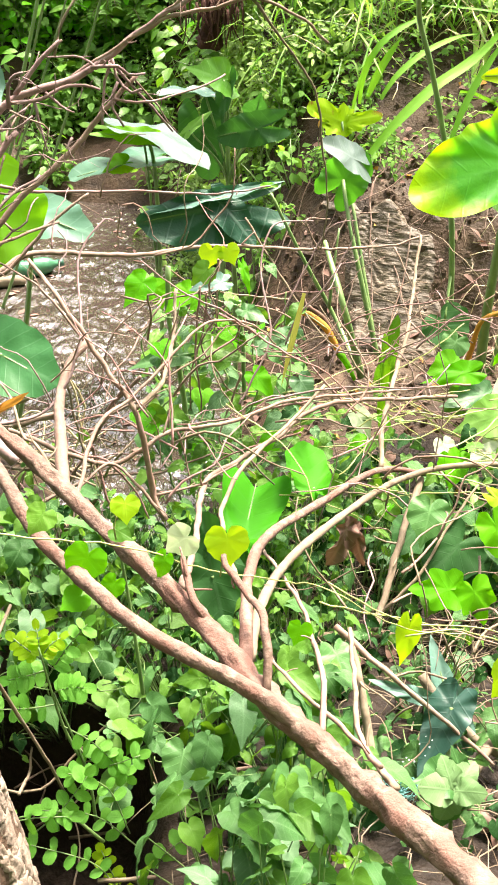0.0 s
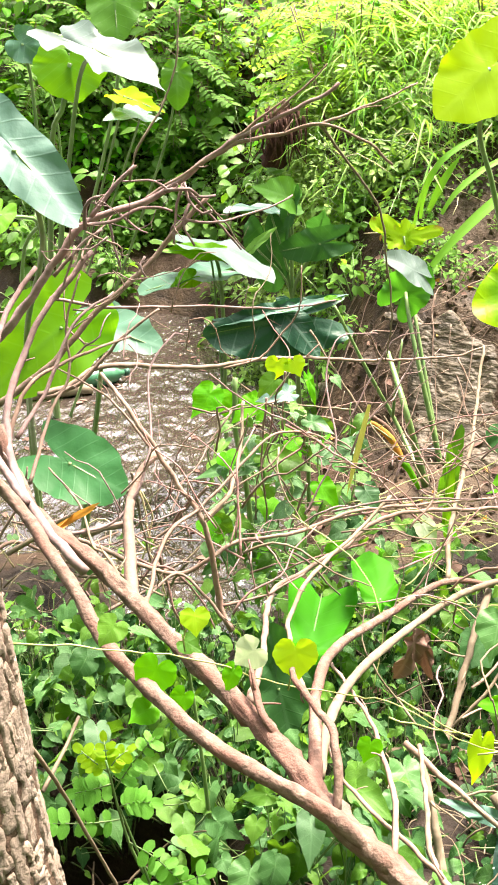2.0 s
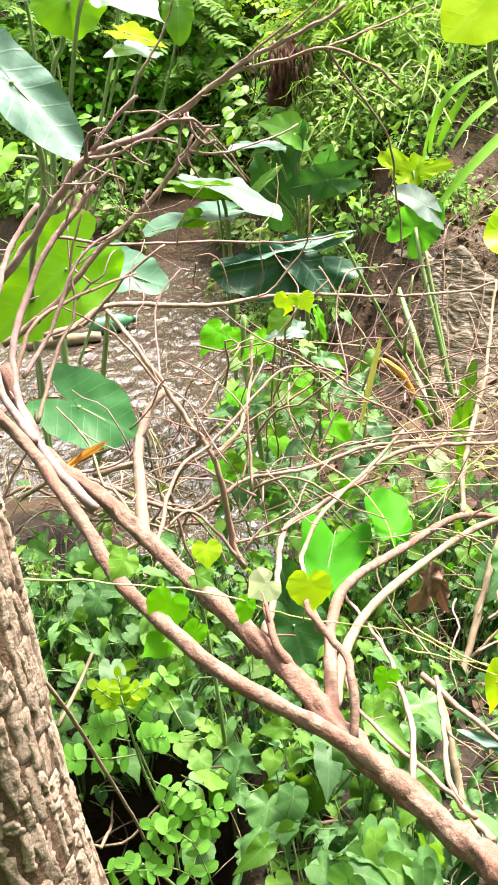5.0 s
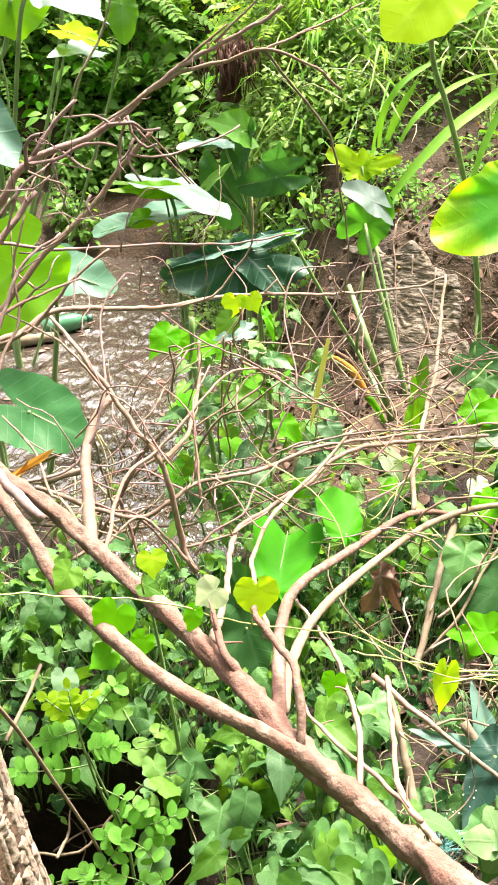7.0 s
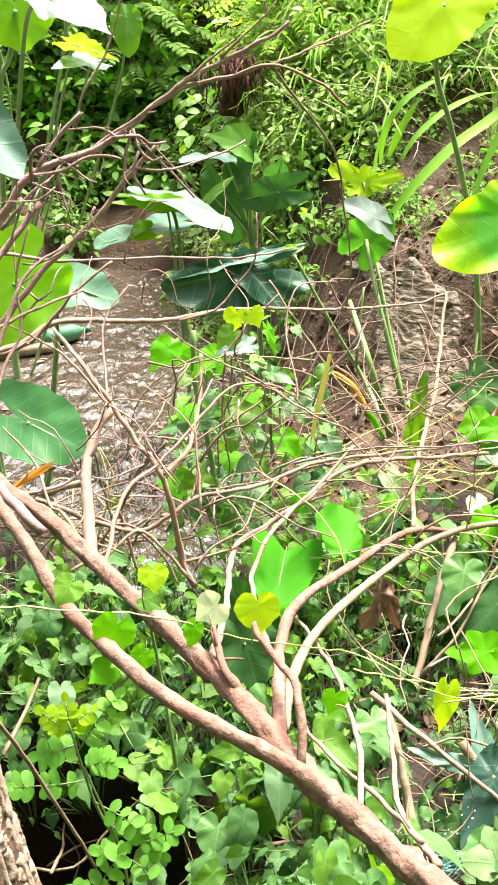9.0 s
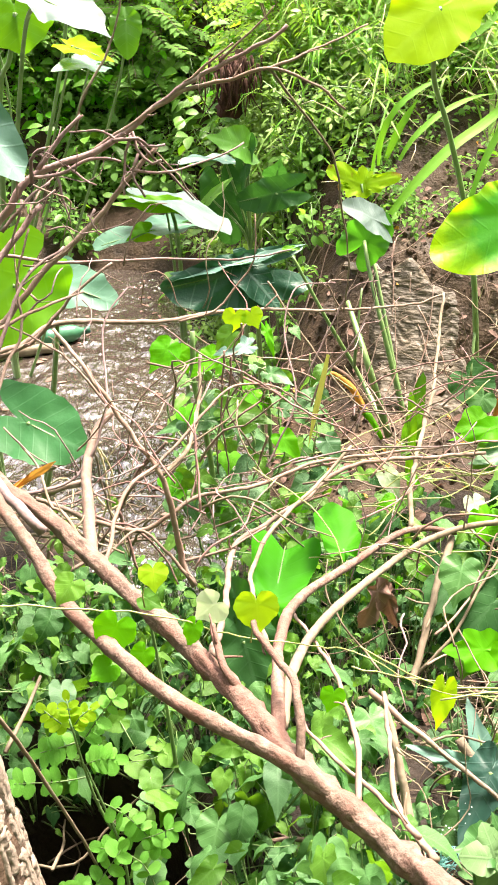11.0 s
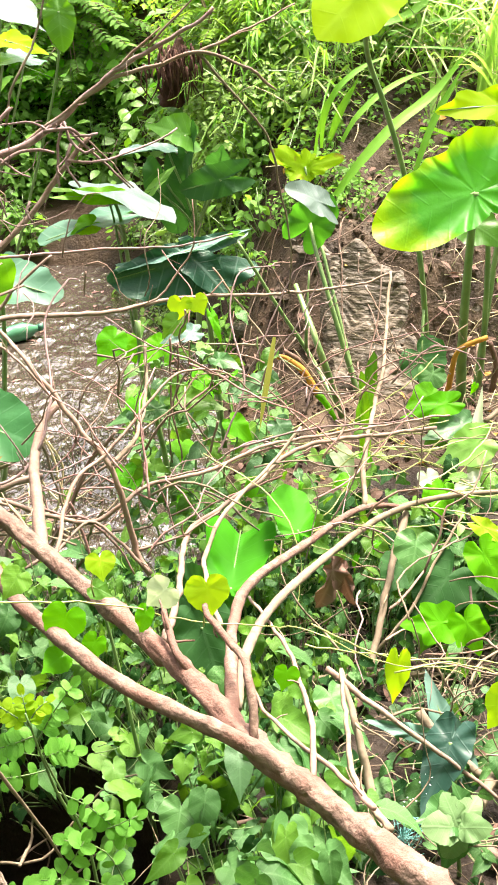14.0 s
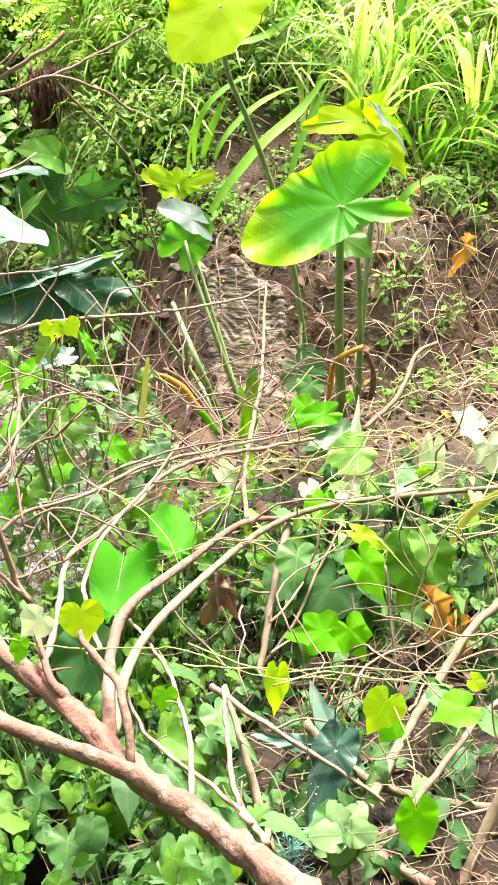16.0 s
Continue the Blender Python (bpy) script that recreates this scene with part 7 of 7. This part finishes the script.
join_rest(HERBS, far_places[40:], 2, "undergrowth", "dense green undergrowth on the far bank")
EDGE = [herb(120 + k, 0.2, 80, 0.026, HERB_PALE, "bank_herb", "herb with small round leaves on the bank edge", "herb", "herbs on the bank edge", 0.4, (0.6, 0.85)) for k in range(3)]
edge_places = sorted(patch(240, -0.30, 0.42, 4.55, 5.5, 14), key=lambda q: q[1])
scatter(EDGE, edge_places[:40], 15, (0.6, 1.1))
join_rest(EDGE, edge_places[40:], 18, "undergrowth", "small leaved undergrowth on the bank edge", 0.85)
scatter([herb(130 + k, 0.32, 25, 0.085, HEART, "bank_herb", "broad leaved green herb on the far bank", "herb", "broad herbs on the far bank", 0.4, (0.5, 0.75)) for k in range(3)], patch(32, -2.0, 0.2, 5.2, 6.4, 16, grown), 17, (0.7, 1.2))
scatter(SHRUBS, patch(22, -2.3, 0.1, 6.4, 7.9, 3, lambda x, y: wild(x, y) and not (x > -0.5)), 4, (0.8, 1.4))
BROADS = [herb(150 + k, 0.42, 40, 0.10, HEART_LIME if k == 2 else HEART, "bank_herb", "tall broad leaved herb on the wooded bank", "herb", "tall herbs on the wooded bank", 0.5, (0.45, 0.75)) for k in range(3)]
scatter(BROADS, patch(58, -2.0, 0.2, 5.7, 7.4, 27, grown), 28, (0.7, 1.2))
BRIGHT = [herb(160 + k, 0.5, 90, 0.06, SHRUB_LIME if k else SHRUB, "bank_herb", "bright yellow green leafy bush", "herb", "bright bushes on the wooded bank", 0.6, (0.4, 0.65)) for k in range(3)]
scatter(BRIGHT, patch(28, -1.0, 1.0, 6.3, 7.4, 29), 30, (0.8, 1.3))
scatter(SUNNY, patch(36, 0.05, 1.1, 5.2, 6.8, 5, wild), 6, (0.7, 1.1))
PALES = [herb(140 + k, 0.34, 60, 0.045, HERB_PALE, "bank_herb", "straggling pale green herb on the high bank", "herb", "pale herbs on the high bank", 0.6, (0.25, 0.5)) for k in range(4)]
pale_places = sorted(patch(90, -0.1, 1.0, 4.5, 5.9, 25, wild), key=lambda q: q[1])
scatter(PALES, pale_places[:30], 26, (0.6, 1.1), 0.4)
join_rest(PALES, pale_places[30:], 27, "undergrowth", "straggling pale undergrowth on the high bank", 0.85)
sun_places = sorted(patch(170, 0.55, 2.4, 4.8, 6.8, 7, wild), key=lambda q: q[1])
scatter(LIMES, sun_places[:30], 8, (0.5, 1.0))
join_rest(LIMES, sun_places[30:], 9, "undergrowth", "sunlit yellow green undergrowth on the high bank")
MORE = [herb(100 + k, 0.22, 40, 0.045, SHRUB, "bank_herb", "small green herb on the cut bank", "herb", "herbs on the cut bank") for k in range(4)]
cut_places = sorted(patch(190, 0.3, 2.3, 3.85, 4.9, 9, wild), key=lambda q: q[1])
scatter(MORE, cut_places[:35], 10, (0.4, 0.8))
join_rest(MORE, cut_places[35:], 11, "undergrowth", "small green undergrowth along the cut bank", 0.6)
scatter([herb(110 + k, 0.16, 30, 0.035, SHRUB, "bank_herb", "little green herb on bare mud", "herb", "herbs on the mud") for k in range(3)], patch(12, 0.95, 2.0, 3.0, 3.7, 12), 13, (0.6, 1.1))

scatter(HERBS, patch(16, -0.05, 0.5, 3.98, 4.4, 31), 32, (0.4, 0.7))

# ---- dark root mass hanging from the wooded bank ----
roots = thing("root_mass", (-0.167, 4.950, 0.772), "ragged dark brown root mass hanging on the bank", "roots")
# dark core added in place of the shaded cavity behind the roots
s = Shape()
tube(s, [(-0.135, 5.100, 0.975), (-0.162, 5.000, 0.898), (-0.176, 4.980, 0.804), (-0.190, 5.000, 0.739)], 0.02, 0.05, 18, 0.02, 0.5, 0.01)
part("root_core", s.mesh("root_core", roots.location), FIBRE, roots)
g = random.Random(64)
top, low_end = Vector((-0.140, 4.970, 0.985)), Vector((-0.173, 4.900, 0.830))
for _ in range(70):
    a = top.lerp(low_end, g.uniform(0, 0.6)) + Vector((g.gauss(0, 0.06), g.gauss(0, 0.03), 0))
    n = g.uniform(0.06, 0.18)
    pts = [a, a + Vector((g.gauss(0, 0.008), -0.02, -n * 0.5)), a + Vector((g.gauss(0, 0.016), -0.02, -n))]
    part("root_fibre", stem_mesh("root_fibre", pts, g.uniform(0.003, 0.008), 0.002, 5, 0.04, 0.2, 0.006, roots.location), FIBRE, roots)

# ---- grass ----


def tuft(seed, blades, height, width, mat, label, group):
    g = random.Random(seed)
    t = thing("grass_tuft", (0, 0, 0), label, "grass", group)
    s = Shape()
    for _ in range(blades):
        a = g.uniform(0, 6.283)
        o = Vector((math.cos(a), math.sin(a), 0))
        h, r = height * g.uniform(0.6, 1.1), height * g.uniform(0.15, 0.7)
        ribbon(s, [o * 0.01 + Vector((0, 0, -0.02)), o * r * 0.35 + Vector((0, 0, h * 0.6)), o * r * 0.8 + Vector((0, 0, h * 0.85)), o * r * 1.3 + Vector((0, 0, h * g.uniform(0.5, 0.9)))], width * g.uniform(0.6, 1.2), 0.3, 0.08)
    tagged(part("foliage", s.mesh("foliage"), mat, t), kind="stuff")
    return t


TUFTS = [tuft(200 + k, 16, 0.5, 0.018, GRASS, "tuft of long bright green grass", "grass tufts on the high bank") for k in range(4)]
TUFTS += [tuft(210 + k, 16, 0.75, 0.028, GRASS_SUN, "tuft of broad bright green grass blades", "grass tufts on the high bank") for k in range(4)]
scatter(TUFTS, patch(280, 0.8, 3.4, 4.05, 7.5, 21, lambda x, y: x > 0.6 + 0.15 * (y - 4)), 22, (0.5, 1.0), 0.45)
reed = thing("reed_grass", (0.475, 4.100, 0.501), "arching broad green grass blades", "grass")


def reed_blade(pts, wid):
    s = Shape()
    ribbon(s, pts, wid, 0.25, 0.04, up=(0.2, -0.5, 0.8))
    part("grass_blade", s.mesh("grass_blade", reed.location), GRASS, reed)


reed_blade([(0.411, 4.200, 0.670), (0.422, 4.200, 0.780), (0.477, 4.220, 0.882), (0.588, 4.280, 0.949), (0.704, 4.350, 0.975)], 0.024)
reed_blade([(0.487, 4.150, 0.699), (0.535, 4.180, 0.769), (0.642, 4.250, 0.845), (0.783, 4.350, 0.889), (0.902, 4.420, 0.894)], 0.024)
reed_blade([(0.440, 3.980, 0.540), (0.537, 4.030, 0.642), (0.680, 4.120, 0.753), (0.855, 4.250, 0.842), (1.043, 4.350, 1.023)], 0.04)
reed_blade([(0.737, 4.000, 0.579), (0.778, 4.050, 0.678), (0.845, 4.120, 0.791), (0.958, 4.200, 0.946)], 0.026)
reed_blade([(0.369, 4.050, 0.641), (0.384, 4.060, 0.743), (0.421, 4.080, 0.875)], 0.012)

reed_blade([(0.452, 4.300, 0.675), (0.502, 4.300, 0.792), (0.574, 4.320, 0.902)], 0.03)
reed_blade([(0.534, 4.500, 1.069), (0.721, 4.550, 1.066), (0.866, 4.600, 1.122), (0.976, 4.700, 1.223)], 0.035)
reed_blade([(0.720, 4.400, 0.996), (0.921, 4.400, 0.978), (1.060, 4.420, 0.949), (1.152, 4.420, 0.878)], 0.012)
reed_blade([(0.727, 4.600, 1.012), (0.935, 4.600, 1.059), (1.144, 4.600, 1.017), (1.252, 4.550, 0.918), (1.315, 4.500, 0.765)], 0.022)
reed_blade([(0.836, 4.700, 1.102), (0.883, 4.700, 1.033), (0.902, 4.680, 0.956)], 0.03)
reed_blade([(0.972, 4.800, 1.038), (1.091, 4.800, 1.120), (1.244, 4.850, 1.216)], 0.04)
reed_blade([(1.297, 4.600, 0.974), (1.341, 4.650, 1.075), (1.372, 4.700, 1.198)], 0.05)
reed_blade([(1.273, 4.300, 0.737), (1.435, 4.400, 0.860), (1.601, 4.500, 0.964)], 0.045)
reed_blade([(1.251, 4.500, 1.011), (1.286, 4.450, 0.886), (1.309, 4.400, 0.782)], 0.012)
reed_blade([(1.061, 3.750, 0.456), (1.131, 3.750, 0.594), (1.248, 3.800, 0.633), (1.369, 3.850, 0.600)], 0.028)

# ---- straggling grass, straw on the high bank, floating litter, netting ----
g = random.Random(99)
for mat, n, lo, hi, label in ((GRASS, 420, (-0.15, 4.5), (1.1, 5.9), "thin straggling green grass on the high bank"), (HERB_PALE, 900, (-0.1, 4.5), (2.6, 5.8), "pale trailing grass stems on the high bank")):
    s = Shape()
    for _ in range(n):
        x, y = g.uniform(lo[0], hi[0]), g.uniform(lo[1], hi[1])
        z, a, k = ground_z(x, y) + g.uniform(0.0, 0.28), g.uniform(0, 6.283), g.uniform(0.10, 0.30)
        o = Vector((math.cos(a), math.sin(a) - 0.4, 0))
        ribbon(s, [(x, y, z), Vector((x, y, z)) + o * k * 0.4 + Vector((0, 0, k * 0.35)), Vector((x, y, z)) + o * k * 0.8 + Vector((0, 0, k * g.uniform(-0.1, 0.4))), Vector((x, y, z)) + o * k + Vector((0, 0, k * g.uniform(-0.6, 0.2)))], g.uniform(0.004, 0.011), 0.3, 0.06)
    tagged(part("trailing_grass", s.mesh("trailing_grass"), mat), label, "grass", kind="stuff")
g = random.Random(77)
s = Shape()
for _ in range(3000):
    x, y = g.uniform(0.3, 3.2) if g.random() < 0.3 else g.uniform(1.1, 3.0), g.uniform(4.3, 6.8)
    z, a, n = ground_z(x, y) + g.uniform(0.0, 0.20), g.uniform(0, 6.283), g.uniform(0.10, 0.30)
    tube(s, [(x, y, z), (x + math.cos(a + 0.5) * n * 0.5, y + math.sin(a + 0.5) * n * 0.5, z + g.uniform(0, 0.10)), (x + math.cos(a) * n, y + math.sin(a) * n, z + g.uniform(-0.03, 0.05))], 0.0022, 0.0015, 4, 0.1)
tagged(part("dry_grass", s.mesh("dry_grass"), STRAW), "scattered pale dry grass straw on the bank", "dry grass", kind="stuff")
s = Shape()
for _ in range(420):
    x, y = g.uniform(-1.3, 0.05), g.uniform(2.9, 5.9)
    if ground_z(x, y) > WATER_Z - 0.02 or noise.noise((x * 2.2, y * 1.3, 9)) < -0.15:
        continue
    a = g.uniform(0, 6.283)
    little_leaf(s, (x, y, WATER_Z + 0.004), (math.cos(a), math.sin(a), g.gauss(0, 0.05)), (g.gauss(0, 0.1), g.gauss(0, 0.1), 1), g.uniform(0.015, 0.05), g.uniform(0.3, 0.7), 0.05)
tagged(part("floating_litter", s.mesh("floating_litter"), DEAD), "brown leaf scraps floating on the water", "leaf litter", kind="stuff")
s = Shape()
for _ in range(900):
    x, y = g.uniform(-0.9, 1.6), g.uniform(1.1, 3.6)
    if ground_z(x, y) < WATER_Z:
        continue
    a, n = g.uniform(0, 6.283), g.uniform(0.05, 0.2)
    z = ground_z(x, y) + 0.008
    tube(s, [(x, y, z), (x + math.cos(a) * n * 0.5, y + math.sin(a) * n * 0.5, z + 0.02), (x + math.cos(a) * n, y + math.sin(a) * n, z)], 0.0016, 0.001, 4, 0.1)
tagged(part("root_litter", s.mesh("root_litter"), TWIG_GREY), "fine dry roots and stems lying on the soil", "litter", kind="stuff")
s = Shape()
for _ in range(190):
    x, y = g.uniform(0.05, 2.2), g.uniform(2.95, 4.3)
    pts = []
    d = Vector((g.gauss(0, 0.8), -abs(g.gauss(0.5, 0.4)), 0)).normalized() * g.uniform(0.04, 0.10)
    for k in range(5):
        pts.append((x, y, ground_z(x, y) + 0.012 + g.uniform(0, 0.05)))
        x, y = x + d.x + g.gauss(0, 0.015), y + d.y + g.gauss(0, 0.01)
    r = g.uniform(0.0012, 0.0035)
    tube(s, pts, r, r * 0.6, 5, 0.03, 0, 0.004)
tagged(part("bank_root", s.mesh("bank_root"), TWIG), "thin brown roots and dry stems on the cut bank", "roots", kind="stuff")
for mat, n, label in ((DEAD, 420, "dead brown leaves scattered on the mud"), (ORANGE, 90, "scattered dry orange leaf scraps on the mud")):
    s = Shape()
    for _ in range(n):
        x, y = g.uniform(0.0, 2.2), g.uniform(2.6, 4.4)
        a = g.uniform(0, 6.283)
        little_leaf(s, (x, y, ground_z(x, y) + 0.012), (math.cos(a), math.sin(a), g.gauss(0, 0.3)), (g.gauss(0, 0.4), g.gauss(-0.3, 0.4), 1), g.uniform(0.02, 0.06), g.uniform(0.3, 0.7), 0.4)
    tagged(part("leaf_litter", s.mesh("leaf_litter"), mat), label, "leaf litter", kind="stuff")
s = Shape()
for _ in range(380):
    x, y = g.uniform(0.16, 1.15), g.uniform(1.3, 2.35)
    a, n, z = g.uniform(0, 6.283), g.uniform(0.05, 0.22), ground_z(x, y) + 0.01 + 0.11 * g.random() ** 2
    b = a + g.gauss(0, 0.5)
    tube(s, [(x, y, z), (x + math.cos(a) * n * 0.5, y + math.sin(a) * n * 0.5, z + g.uniform(0, 0.04)), (x + math.cos(b) * n, y + math.sin(b) * n, z + g.uniform(-0.03, 0.03))], 0.0017, 0.001, 4, 0.03, 0, 0.006)
tagged(part("dry_grass", s.mesh("dry_grass"), TWIG_GREY), "loose grey brown dry stems under the stick heap", "dry grass", kind="stuff")
s = Shape()
for _ in range(380):
    x, y = g.uniform(0.75, 2.2), g.uniform(3.15, 4.15)
    z, a, n = ground_z(x, y) + g.uniform(0.0, 0.06), g.gauss(-1.57, 0.9), g.uniform(0.08, 0.3)
    tip = (x + math.cos(a) * n, y + math.sin(a) * n * 0.6)
    tube(s, [(x, y, z), ((x + tip[0]) / 2, (y + tip[1]) / 2, z + g.uniform(0.0, 0.09)), (tip[0], tip[1], ground_z(*tip) + g.uniform(0.01, 0.12))], 0.0017, 0.001, 4, 0.05)
tagged(part("dry_grass", s.mesh("dry_grass"), STRAW), "dry tan grass stems hanging on the cut bank", "dry grass", kind="stuff")
s = Shape()
for _ in range(110):
    x, y = g.uniform(0.14, 1.2), g.uniform(1.2, 2.4)
    a = g.uniform(0, 6.283)
    little_leaf(s, (x, y, ground_z(x, y) + 0.01 + 0.03 * g.random()), (math.cos(a), math.sin(a), g.gauss(0, 0.3)), (g.gauss(0, 0.5), g.gauss(-0.3, 0.4), 1), g.uniform(0.02, 0.07), g.uniform(0.3, 0.7), 0.5)
tagged(part("leaf_litter", s.mesh("leaf_litter"), DEAD), "curled brown dead leaves under the stick heap", "leaf litter", kind="stuff")
net = thing("netting_scrap", (0.315, 1.500, -0.079), "tangled scrap of teal plastic netting thread", "netting")
for k in range(22):
    c = Vector((0.315, 1.500, -0.079)) + Vector((g.gauss(0, 0.012), g.gauss(0, 0.01), g.gauss(0, 0.025)))
    pts = [c + Vector((g.gauss(0, 0.018), g.gauss(0, 0.012), g.gauss(0, 0.022))) for _ in range(5)]
    part("thread", stem_mesh("thread", pts, 0.0007, 0.0007, 4, 0.012, 0, 0, net.location), NET, net)
